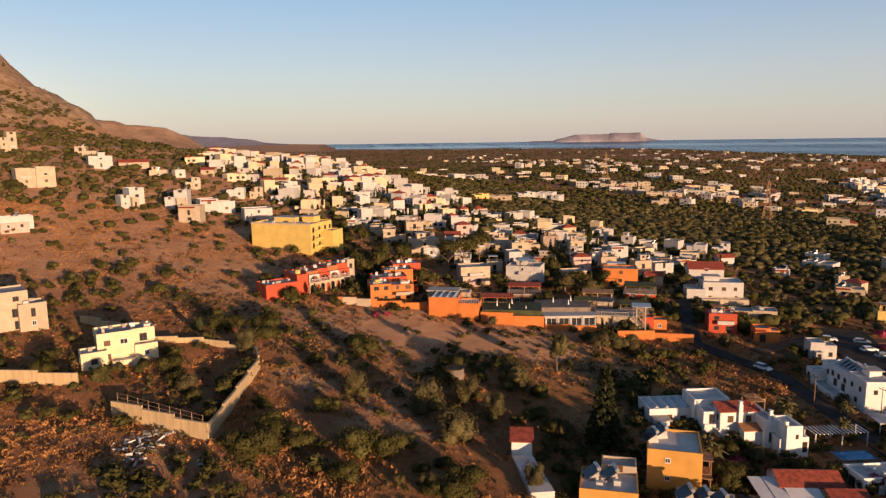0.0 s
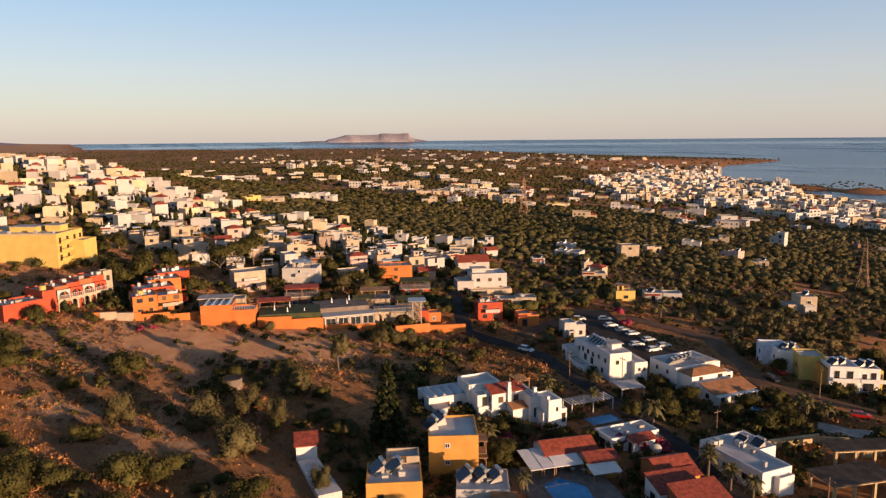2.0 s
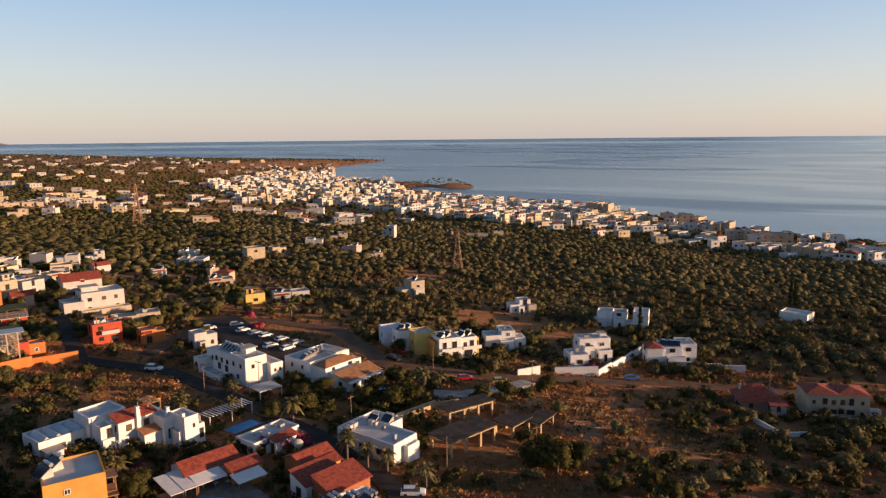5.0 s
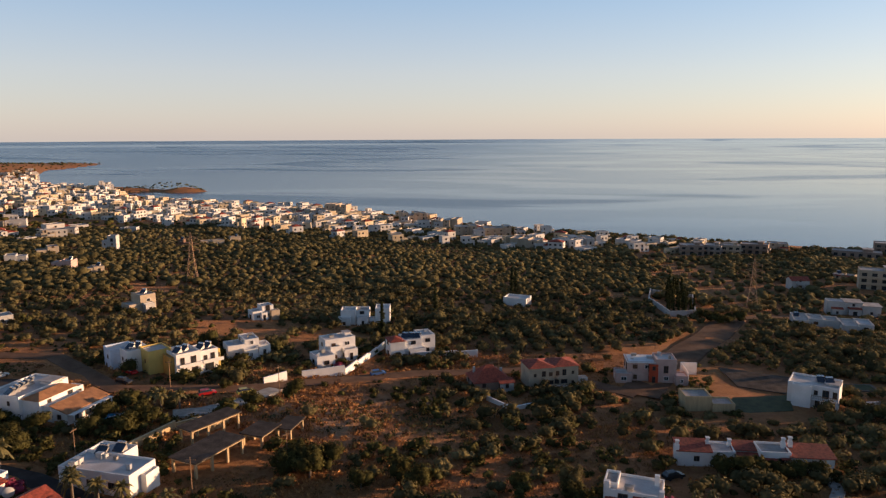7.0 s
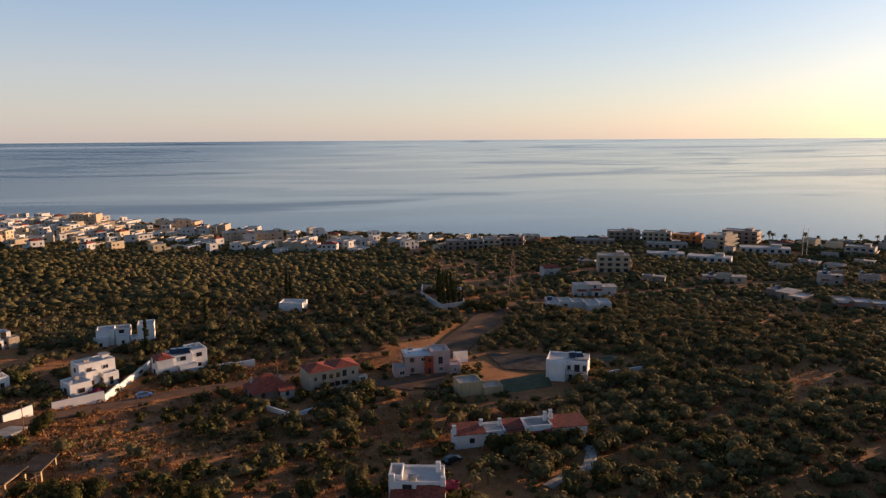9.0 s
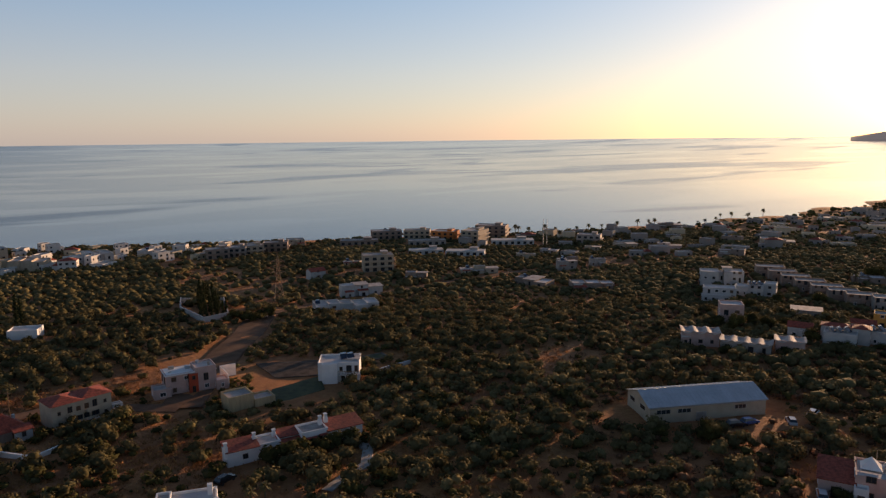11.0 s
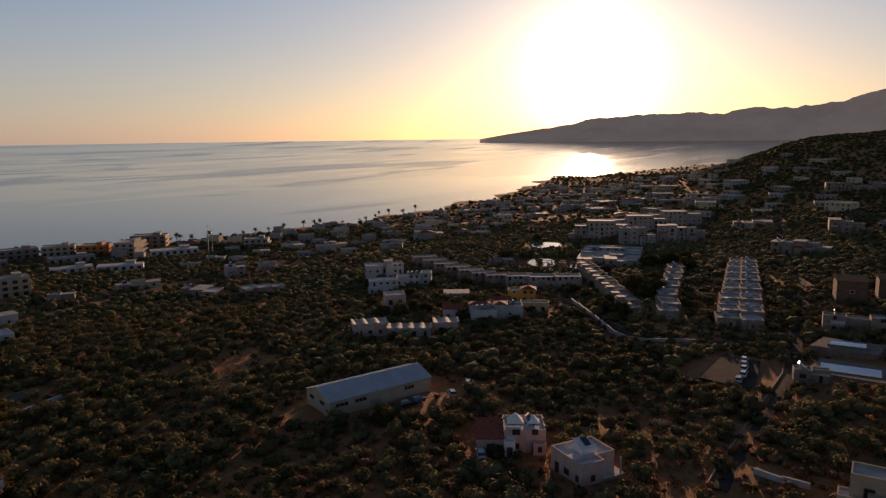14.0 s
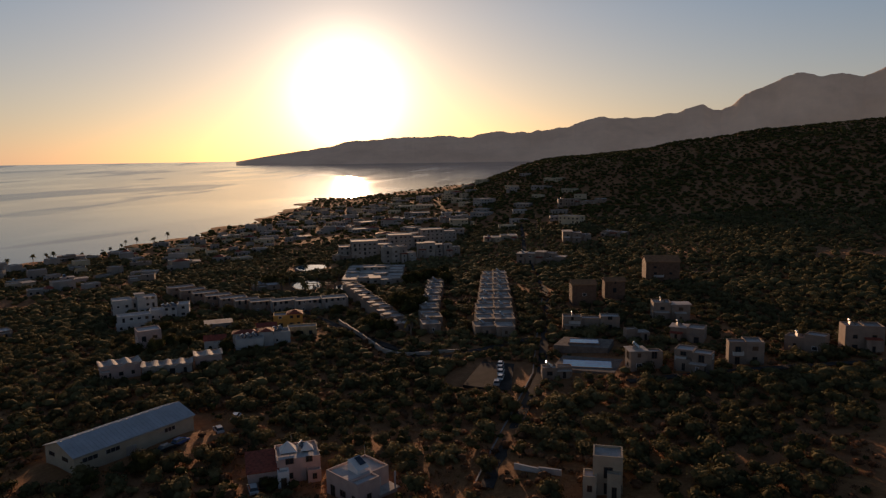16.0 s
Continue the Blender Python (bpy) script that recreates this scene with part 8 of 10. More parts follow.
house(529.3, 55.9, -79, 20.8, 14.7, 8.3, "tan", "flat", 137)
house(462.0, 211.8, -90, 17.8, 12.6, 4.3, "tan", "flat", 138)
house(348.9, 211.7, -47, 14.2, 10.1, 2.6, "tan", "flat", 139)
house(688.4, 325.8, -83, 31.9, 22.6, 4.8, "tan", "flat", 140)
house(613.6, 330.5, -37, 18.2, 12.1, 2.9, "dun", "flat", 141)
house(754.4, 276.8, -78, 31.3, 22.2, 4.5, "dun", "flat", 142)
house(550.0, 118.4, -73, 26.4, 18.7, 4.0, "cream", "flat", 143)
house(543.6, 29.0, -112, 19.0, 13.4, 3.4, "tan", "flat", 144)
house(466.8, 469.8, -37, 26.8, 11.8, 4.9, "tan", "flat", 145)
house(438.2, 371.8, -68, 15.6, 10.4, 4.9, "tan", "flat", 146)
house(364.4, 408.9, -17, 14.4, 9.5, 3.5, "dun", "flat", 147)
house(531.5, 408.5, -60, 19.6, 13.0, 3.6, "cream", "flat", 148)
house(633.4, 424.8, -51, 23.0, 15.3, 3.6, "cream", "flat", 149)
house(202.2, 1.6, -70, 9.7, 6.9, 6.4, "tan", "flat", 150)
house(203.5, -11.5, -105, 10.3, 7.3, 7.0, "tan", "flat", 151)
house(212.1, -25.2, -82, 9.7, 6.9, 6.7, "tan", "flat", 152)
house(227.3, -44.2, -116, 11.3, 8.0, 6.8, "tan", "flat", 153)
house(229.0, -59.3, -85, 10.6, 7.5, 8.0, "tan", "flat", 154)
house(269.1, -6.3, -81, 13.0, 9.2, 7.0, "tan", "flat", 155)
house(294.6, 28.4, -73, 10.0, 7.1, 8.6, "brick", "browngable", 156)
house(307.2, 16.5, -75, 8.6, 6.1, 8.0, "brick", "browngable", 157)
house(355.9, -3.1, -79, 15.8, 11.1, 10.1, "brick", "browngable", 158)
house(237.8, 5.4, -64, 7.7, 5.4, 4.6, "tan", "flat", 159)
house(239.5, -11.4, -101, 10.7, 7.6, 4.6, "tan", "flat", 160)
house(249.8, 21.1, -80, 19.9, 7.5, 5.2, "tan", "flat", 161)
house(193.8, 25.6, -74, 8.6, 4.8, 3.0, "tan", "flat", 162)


# ---- houses between the warehouse and the lagoon ----
def wavy_roof(ob, v, waves, amp=0.35):
    """A thin roof shell rolling in waves along the front of a block."""
    cx, cy, w, d, z0, h = v[:6]
    bm, prev, n = bmesh.new(), None, waves * 8
    for i in range(n + 1):
        x, z = cx - w / 2 - 0.4 + (w + 0.8) * i / n, z0 + h + 0.35 + amp * math.cos(2 * math.pi * i / 8)
        row = [bm.verts.new(c) for c in ((x, cy - d / 2 - 0.5, z), (x, cy + d / 2 + 0.3, z), (x, cy + d / 2 + 0.3, z - 0.75 - amp), (x, cy - d / 2 - 0.5, z - 0.25))]
        if prev:
            for k in range(4):
                bm.faces.new([prev[k], row[k], row[(k + 1) % 4], prev[(k + 1) % 4]])
        prev = row
    bmesh.ops.recalc_face_normals(bm, faces=bm.faces)
    part("wavy_roof", bm, M_ROOF, ob, "pale plastered roof edge in waves")



v = villa("two-storey white apartment house with a balcony recess", 277.9, 241.2, facing(277.9, 241.2, 5), "white", [(-5.6, 0, 8.6, 9, 0, 7.2, "white"), (5.4, -0.6, 9.0, 9, 0, 7.6, "white"), (0, 1.5, 2.6, 7, 0, 6.6, "flat"), (2.5, 1.5, 4, 4, 7.6, 1.6, "slab")], 200, split=False, gap=3.0)
v = villa("low terraced white house with a red-edged flat roof", 246.4, 214.3, facing(246.4, 214.3, 4), "white", [(0, 2, 13.5, 7, 0, 5.6, "white"), (-1.5, -3, 12, 3, 0, 3.0, "white")], 201, split=False, gap=3.0)
v = villa("stepped white house with flat roofs", 271.0, 215.7, facing(271.0, 215.7, -6), "white", [(-5.4, -1, 6, 7, 0, 4.2, "white"), (0.6, 0, 6, 7.5, 0, 5.0, "flat"), (6.2, 1.5, 5.2, 7, 0, 5.8, "white")], 202, split=False, gap=3.0)
for u in (-2.4, -0.2, 2.2):
    heater(271.0 + u * 0.8, 215.7 - u * 0.55, gz(271.0, 215.7) + 4.9, 160)
v = villa("pinkish two-storey house with rounded parapets", 212.9, 179.6, facing(212.9, 179.6, 8), "pink", [(0, 0, 8.2, 7.5, 0, 6.8, "white"), (-3.4, -4, 2.4, 2, 0, 3, "flat")], 203, split=False, gap=3.0)
v = villa("flat-roofed pale house with a wide overhang", 246.3, 172.3, facing(246.3, 172.3, 2), "dun", [(0, 0, 10.6, 7.5, 0, 3.4, "slab"), (-4.2, -2.5, 3, 3, 0, 2.4, "flat")], 204, split=False, gap=3.0)
v = villa("small white house with a red tiled porch", 210.9, 149.4, facing(210.9, 149.4, -4), "white", [(0, 1, 7.2, 5.5, 0, 4.0, "gable"), (1.6, -3, 3.4, 2.6, 0, 3.2, "white")], 205, split=False, gap=3.0)
v = villa("white house with gabled porches and rooftop heaters", 212.6, 136.3, facing(212.6, 136.3, -3), "white", [(0, 0, 9.4, 7, 0, 4.4, "flat"), (-1.5, 6, 9, 5, 0, 5.2, "lowhip"), (5.6, 5.2, 5, 6, 0, 5.6, "lowhip")], 206, split=False, gap=3.0)
for u in (-2.4, -0.2, 2.2):
    heater(212.6 + u * 0.8, 136.3 - u * 0.55, gz(212.6, 136.3) + 4.4, 160)
v = villa("white house with a red tiled rear wing", 224.8, 132.9, facing(224.8, 132.9, 4), "white", [(0, 0, 9.6, 6.5, 0, 4.2, "flat"), (-3, 5.4, 7, 4.2, 0, 5.4, "gable")], 207, split=False, gap=3.0)
for u in (-2.4, -0.2, 2.2):
    heater(224.8 + u * 0.8, 132.9 - u * 0.55, gz(224.8, 132.9) + 4.2, 160)
v = villa("ochre rendered house with a red hipped roof", 253.1, 143.6, facing(253.1, 143.6, 0), "ochre", [(-3.2, 0, 5.4, 6.5, 0, 5.0, "flat"), (2.6, 0, 6.2, 6.5, 0, 5.6, "hip")], 208, split=False, gap=3.0)
v = villa("long yellow-rendered garden house", 237.2, 128.9, facing(237.2, 128.9, -2), "buff", [(0, 0, 11, 5, 0, 3.4, "flat")], 209, split=False, gap=3.0)
v = villa("rounded pale house with a wavy white roof", 175.7, 159.9, facing(175.7, 159.9, 6), "pink", [(0, 0, 11.4, 6.5, 0, 4.2, "flat"), (-4.6, -3.8, 2.0, 1.6, 0, 3.2, "slab")], 220, split=False, gap=3.0)
wavy_roof(v, (0, 0, 11.4, 6.5, 0, 4.2, "flat"), 3)
v = villa("long low house with a wavy white roof", 181.2, 146.3, facing(181.2, 146.3, -4), "dun", [(0, 0, 14.6, 6, 0, 3.0, "flat")], 221, split=False, gap=3.0)
wavy_roof(v, (0, 0, 14.6, 6, 0, 3.0, "flat"), 4)
v = villa("small pale house with a wavy white roof", 192.3, 139.3, facing(192.3, 139.3, 3), "pink", [(0, 0, 8.2, 6, 0, 3.6, "flat")], 222, split=False, gap=3.0)
wavy_roof(v, (0, 0, 8.2, 6, 0, 3.6, "flat"), 2)


# ---- hotels along the shore ----
def shore_hotel(label, x, y, turned, w, d, storeys, wall, roof="flat"):
    """A long block with a balcony before each storey and a row of dark windows behind."""
    ob = villa(label, x, y, facing(x, y) + turned, wall, [(0, 0, w, d, 0, 3.1 * storeys + 0.5, roof), (w * 0.22, d * 0.1, w * 0.2, d * 0.5, 3.1 * storeys + 0.51, 1.9, "slab")], name="hotel", category="hotel", group="shore hotels", windows=False)
    for k in range(storeys):
        z = 3.1 * k
        bays = max(3, int(w / 4.4))
        for i in range(bays):
            bm = bmesh.new()
            u = -w / 2 + w * (i + 0.5) / bays
            box(bm, u - 1.15, -d / 2 - 0.03, z + 0.5, u + 1.15, -d / 2 + 0.2, z + 2.6)
            part("window", bm, M_GLASS, ob)
        if k:
            for face in (0, 1):
                bm = bmesh.new()
                if face == 0:
                    box(bm, -w / 2, -d / 2 - 1.5, z + 0.1, w / 2, -d / 2 - 0.04, z + 0.3)
                    box(bm, -w / 2, -d / 2 - 1.5, z + 0.3, w / 2, -d / 2 - 1.36, z + 1.15)
                else:
                    box(bm, w / 2 + 0.01, -d / 2, z + 0.1, w / 2 + 1.3, d / 2, z + 0.3)
                    box(bm, w / 2 + 1.18, -d / 2, z + 0.3, w / 2 + 1.3, d / 2, z + 1.15)
                part("balcony", bm, PLASTER[wall], ob)
    return ob


shore_hotel("low tan hotel with a long flat roof", 193, 522, 0, 30, 12, 1, "tan")
shore_hotel("two-storey pale hotel beside the sea", 225, 543, 6, 25, 12, 2, "tan")
shore_hotel("two-storey cream hotel beside the sea", 249, 533, -4, 22, 12, 2, "cream")
shore_hotel("long white hotel wing behind palm trees", 238, 492, 4, 29, 10, 1, "dun")
# orange plaster here stands in for low sun on a brown front
shore_hotel("brown rendered hotel catching the low sun", 266, 514, -22, 20, 14, 2, "orange")
shore_hotel("three-storey cream hotel with sunlit stacked balconies", 277, 484, -26, 15, 20, 3, "cream")
shore_hotel("three-storey grey hotel block at the shore", 306, 506, -14, 26, 13, 3, "tan")
shore_hotel("low tan beach hotel with a broad roof", 296, 459, 3, 33, 12, 1, "white", "tan")
shore_hotel("white hotel above the rocky shore", 349, 431, -8, 18, 11, 2, "dun")
shore_hotel("low tan building with a long flat roof", 214, 444, 5, 24, 10, 1, "white", "tan")
shore_hotel("low tan building with a long flat roof", 235, 424, -6, 27, 10, 1, "white", "tan")
shore_hotel("unfinished three-storey cream apartment block", 154, 386, 6, 18, 11, 3, "cream")
shore_hotel("tan apartment block near the shore", 82, 508, 4, 16, 12, 2, "tan")
shore_hotel("white apartment block near the shore", 97, 511, -8, 12, 12, 2, "dun")
shore_hotel("cream apartment block near the shore", 109, 514, 3, 13, 11, 2, "cream")
shore_hotel("tan apartment block near the shore", 127, 523, -5, 18, 11, 2, "tan")

M_FARWHITE = material("far_white_walls", (0.44, 0.42, 0.395), vary=0.06, scale=0.2, fine=2, bump=0, per_island=0.12)
M_TOWNWHITE = material("town_white_walls", (0.58, 0.55, 0.51), vary=0.06, scale=0.2, fine=2, bump=0, per_island=0.12)
for x, y in ((308.1, 434.6), (310.1, 432.9)):
    ob = thing("flagpole", "tall thin bare flagpole standing by the shore", "flagpole", x, y, group="flagpoles")
    bm = bmesh.new()
    tube(bm, (0, 0, -0.5), (0, 0, 21), 0.28, 0.14, 7)
    part("pole", bm, M_METAL, ob)
    bm = bmesh.new()
    box(bm, -0.7, -0.7, -0.5, 0.7, 0.7, 0.5)
    part("footing", bm, M_CONCRETE, ob)

# darker copy of the far white walls, shade of the resorts in its colour
M_FARSHADE = material("far_shade_dun_walls", (0.30, 0.265, 0.235), vary=0.1, scale=0.2, fine=2, bump=0, per_island=0.2)
M_FARCREAM = material("far_cream_walls", (0.52, 0.42, 0.28), vary=0.08, scale=0.2, fine=2, bump=0, per_island=0.2)
# ---- scattered village and far towns ----
def inside(poly, x, y):
    hit = False
    for (x0, y0), (x1, y1) in zip(poly, poly[1:] + poly[:1]):
        if (y0 > y) != (y1 > y) and x < (x1 - x0) * (y - y0) / (y1 - y0) + x0:
            hit = not hit
    return hit


def plots(poly, step, rng, jitter=0.3):
    xs, ys = [p[0] for p in poly], [p[1] for p in poly]
    for gx in np.arange(min(xs), max(xs), step):
        for gy in np.arange(min(ys), max(ys), step):
            x, y = gx + rng.uniform(-jitter, jitter) * step, gy + rng.uniform(-jitter, jitter) * step
            if inside(poly, x, y):
                yield x, y


VILLAGE = [(-440, -70), (-600, -95), (-700, -70), (-680, 0), (-575, 40), (-483, 56), (-479, 91), (-382, 95), (-374, 135), (-348, 158), (-300, 172), (-243, 150), (-236, 118), (-222, 84), (-231, 55), (-261, 45), (-285, 24), (-323, 12), (-330, -10), (-387, -39)]
rng = random.Random(77)
outer = []
for x, y in plots(VILLAGE, 11.5, rng):
    if any(math.hypot(x - c[0], y - c[1]) < c[2] + 3 for c in CLEAR) or rng.random() < 0.2:
        continue
    if math.hypot(x, y) > 320:
        outer.append((x, y))
        continue
    w = rng.uniform(5.5, 9.0)
    house(x, y, rng.choice((76, 84, 84, 92)) + rng.uniform(-5, 5), w, w * rng.uniform(0.65, 0.9), rng.choice((3.0, 3.2, 3.2, 3.4, 5.8, 6.0)),
          rng.choice(("white", "white", "white", "cream", "cream", "cream", "tan", "pink")), rng.choice(("white", "flat", "white", "flat", "flat", "gable", "hip")), rng.randint(0, 999))


def far_town(name, label, spots, rng, size=(9, 16), heights=(3.2, 6.2, 9, 12), tile=0.1, white=M_FARWHITE, lean=0.0):
    """Distant houses as one body of blocks with window openings, too many to count."""
    walls = {k: ([], []) for k in ("white", "cream", "roof", "glass", "tile")}

    def add(kind, pts, faces):
        v, f = walls[kind]
        n = len(v)
        v.extend(pts)
        f.extend([tuple(i + n for i in q) for q in faces])

    for x, y in spots:
        g = gz(x, y)
        if g - float(bowl(x, y)) < 1.0:
            continue
        a = math.radians(facing(x, y, rng.uniform(-35, 35) if rng.random() >= lean else rng.uniform(28, 58)))
        c, s = math.cos(a), math.sin(a)
        col = "white" if rng.random() < 0.62 else "cream"
        w0 = rng.uniform(*size)
        blocks = [(0, 0, w0, w0 * rng.uniform(0.6, 0.9), rng.choice(heights))]
        if rng.random() < 0.6:
            blocks.append((rng.choice((-1, 1)) * w0 * 0.6, rng.uniform(-2, 2), w0 * 0.5, w0 * 0.55, max(3, blocks[0][4] - 3)))
        for bx, by, w, d, h in blocks:
            P = lambda u, v, z: (x + (bx + u) * c - (by + v) * s, y + (bx + u) * s + (by + v) * c, g + z)
            lo, q = -3, [(-w / 2, -d / 2), (w / 2, -d / 2), (w / 2, d / 2), (-w / 2, d / 2)]
            ring = [P(*p, lo) for p in q] + [P(*p, h + 0.5) for p in q] + [P(p[0] * 0.94, p[1] * 0.94, h + 0.5) for p in q] + [P(p[0] * 0.94, p[1] * 0.94, h) for p in q]
            add(col, ring, [(i + o, (i + 1) % 4 + o, (i + 1) % 4 + o + 4, i + o + 4) for o in (0, 4, 8) for i in range(4)])
            if rng.random() < tile:
                add("tile", [P(p[0] * 1.05, p[1] * 1.05, h + 0.5) for p in q] + [P(0, 0, h + 2.2)], [(0, 1, 4, 4), (1, 2, 4, 4), (2, 3, 4, 4), (3, 0, 4, 4)])
            else:
                add("roof", [P(p[0] * 0.94, p[1] * 0.94, h) for p in q], [(0, 1, 2, 3)])
            for k in range(max(1, int(h / 3))):
                for side in range(3):
                    span = w if side == 0 else d
                    n = max(1, int(span / 3.4))
                    for j in range(n):
                        if rng.random() < 0.2:
                            continue
                        u, z, ww = ((j + 0.5) / n - 0.5) * span, k * 3 + 0.9, rng.uniform(0.5, 0.9)
                        if side == 0:
                            e = [P(u - ww, -d / 2 - 0.04, z), P(u + ww, -d / 2 - 0.04, z), P(u + ww, -d / 2 - 0.04, z + 1.4), P(u - ww, -d / 2 - 0.04, z + 1.4)]
                        else:
                            sx = (w / 2 + 0.04) * (1 if side == 1 else -1)
                            e = [P(sx, u - ww, z), P(sx, u + ww, z), P(sx, u + ww, z + 1.4), P(sx, u - ww, z + 1.4)]
                        add("glass", e, [(0, 1, 2, 3)])
    ob = tagged(new(name), label, "town", kind="stuff")
    for k, mat in (("white", white), ("cream", M_FARCREAM), ("roof", M_ROOF), ("glass", M_GLASS), ("tile", M_TILE)):
        v, f = walls[k]
        if f:
            if k == "tile":
                f = [q[:3] for q in f]
            tagged(part({"white": "white_walls", "cream": "cream_walls", "roof": "flat_roofs", "glass": "window_panes", "tile": "tiled_roofs"}[k], mesh_of(name + "_" + k, v, f, mat), None, ob), kind="stuff")
    return ob


COASTTOWN = [(-881, 731), (-1182, 1153), (-1074, 1228), (-794, 1090), (-650, 930), (-547, 830), (-489, 832), (-248, 760), (-54, 630), (18, 600), (118, 555), (111, 507), (15, 498), (-65, 500), (-177, 516), (-269, 531), (-395, 574), (-512, 595), (-574, 542)]
rng = random.Random(5)
far_town("coastal_town", "dense white coastal town of flat-roofed blocks", [p for p in plots(COASTTOWN, 13.0, rng) if p[0] < -210 and rng.random() < (0.74 if p[0] > -430 else 0.5)], rng, (5, 11), (3.2, 6.2, 6.2, 6.4, 9), white=M_TOWNWHITE, lean=0.7)
far_town("shore_suburb", "low houses along the shore among trees", [p for p in plots(COASTTOWN, 17, rng) if p[0] >= -210 and rng.random() < 0.7], rng, (6, 13), (3.0, 3.2, 3.4, 6.0, 6.4), white=M_TOWNWHITE, lean=0.6)
rng = random.Random(12)
far_town("upper_village", "upper village houses crowding the ridge", [p for p in outer if rng.random() < 0.85], rng, (5, 9), (3.2, 3.2, 5.8))
rng = random.Random(6)
COASTEAST = [(200, 545), (323, 520), (400, 480), (585, 460), (760, 470), (1050, 530), (1000, 380), (738, 330), (496, 300), (388, 313), (308, 344), (262, 409), (214, 440)]
far_town("beach_resort", "low white hotels along the shore", [p for p in plots(COASTEAST, 30, rng) if not any(math.hypot(p[0] - c[0], p[1] - c[1]) < c[2] + 6 for c in CLEAR)], rng, (6, 13), (3.0, 3.2, 3.4, 5.8), white=M_FARSHADE)
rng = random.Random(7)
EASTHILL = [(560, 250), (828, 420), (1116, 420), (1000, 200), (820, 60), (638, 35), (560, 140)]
far_town("hillside_resort", "scattered low white buildings on a slope", [p for p in plots(EASTHILL, 48, rng)], rng, (10, 22), (3.2, 3.4, 6.2), white=M_FARSHADE)
rng = random.Random(9)
spots = []
for cx, cy, n, sx, sy in ((-760, 330, 10, 70, 25), (-700, 400, 10, 50, 25), (-900, 480, 14, 90, 30), (-640, 460, 14, 60, 40), (-620, 560, 10, 60, 40), (-1050, 300, 10, 120, 40), (-1300, 600, 24, 200, 90), (-1000, 700, 24, 150, 70),
                          (-1700, 500, 26, 300, 120), (-1500, 1100, 40, 240, 150), (-1250, 1350, 60, 130, 120), (-2200, 700, 26, 350, 200), (-2300, 1300, 40, 350, 200), (-560, 390, 8, 40, 30), (-480, 480, 8, 50, 40), (-860, 180, 14, 80, 30), (-1100, 120, 20, 140, 50), (-400, 420, 5, 40, 30), (-350, 480, 5, 50, 30)):
    spots += [(rng.gauss(cx, sx), rng.gauss(cy, sy)) for _ in range(n)]
far_town("plain_hamlets", "scattered cream and white farmsteads on the plain", spots, rng, (8, 15), (3.2, 3.4, 6.2))

# ---- single trees and shrubs near the houses ----
def plant(kind, x, y, s):
    tree(kind, x, y, s, int(abs(x)) % 3 + (10 if kind == "palm" and math.hypot(x, y) > 132 else 0))


plant("fir", -116, 50.2, 1.4)
plant("olive", -220, 80, 1.6)
plant("olive", -218, 86, 1.4)
plant("olive", -168, 71, 1.2)
plant("olive", -167, 76, 1.1)
plant("olive", -168.5, 80, 1.0)
plant("olive", -186.1, 46.5, 0.7)
plant("olive", -142, -27, 0.9)
plant("olive", -108, 76, 0.8)
plant("olive", -196, 50, 0.8)
plant("mound", -115.3, -12.8, 1.46)
plant("mound", -123.8, -9.5, 1.18)
plant("mound", -119.9, -5.0, 1.04)
plant("mound", -116.1, 4.3, 1.46)
plant("mound", -115.3, 10.2, 1.12)
plant("mound", -134.2, -1.1, 0.80)
plant("sallow", -140.1, 5.9, 1.35)
plant("mound", -163.5, 9.6, 1.46)
plant("mound", -176.9, -13.7, 1.46)
plant("mound", -182.6, -25.7, 1.46)
plant("sallow", -131.2, 19.8, 1.70)
plant("sallow", -120.7, 23.3, 1.64)
plant("sallow", -136.7, 28.8, 1.34)
plant("mound", -147.7, 25.1, 0.88)
plant("mound", -156.2, 29.3, 1.26)
plant("sallow", -144.8, 41.1, 1.64)
plant("mound", -140.0, 45.2, 0.86)
plant("tall", -153.8, 54.4, 0.95)
plant("sallow", -130.3, 33.1, 1.11)
plant("mound", -123.6, 42.5, 0.78)
plant("mound", -127.7, 36.8, 0.46)
plant("mound", -150.1, 34.6, 0.77)
plant("mound", -102.0, 20.8, 1.40)
plant("mound", -110.5, 19.3, 0.69)
plant("mound", -107.5, 2.1, 1.05)
plant("sallow", -103.7, 15.5, 0.76)
plant("mound", -133.9, 0.7, 0.80)
plant("sallow", -164.0, -18.0, 1.33)
plant("mound", -158.5, -2.0, 0.79)
plant("mound", -135.7, -12.3, 0.70)
plant("mound", 115.9, 101.8, 1.07)
plant("mound", 113.7, 70.6, 0.86)
plant("bush", 118.0, 72.0, 1.3)
plant("mound", 107.7, 107.7, 0.77)
plant("carob", 358.7, 217.5, 1.15)
plant("carob", 357.1, 210.4, 1.15)
plant("carob", 364.2, 208.2, 0.9)
plant("carob", 374.7, 208.2, 0.9)
plant("carob", 435.9, 235.6, 1.1)
plant("carob", 200.8, 175.0, 0.8)
plant("carob", 201.5, 167.4, 1.0)
plant("carob", 212.3, 169.6, 0.9)
plant("carob", 212.0, 162.7, 0.9)
plant("carob", 220.6, 162.8, 0.8)
plant("carob", 215.7, 191.1, 0.7)
plant("carob", 236.9, 191.0, 0.9)
plant("carob", 263.4, 197.9, 0.8)
plant("mound", 173.2, 147.1, 0.77)
plant("mound", 186.8, 137.0, 0.77)
plant("carob", 249.5, 226.7, 0.8)
plant("carob", 207.0, 142.0, 0.8)
plant("mound", 209.3, 132.5, 0.77)
plant("mound", 218.7, 126.7, 0.77)
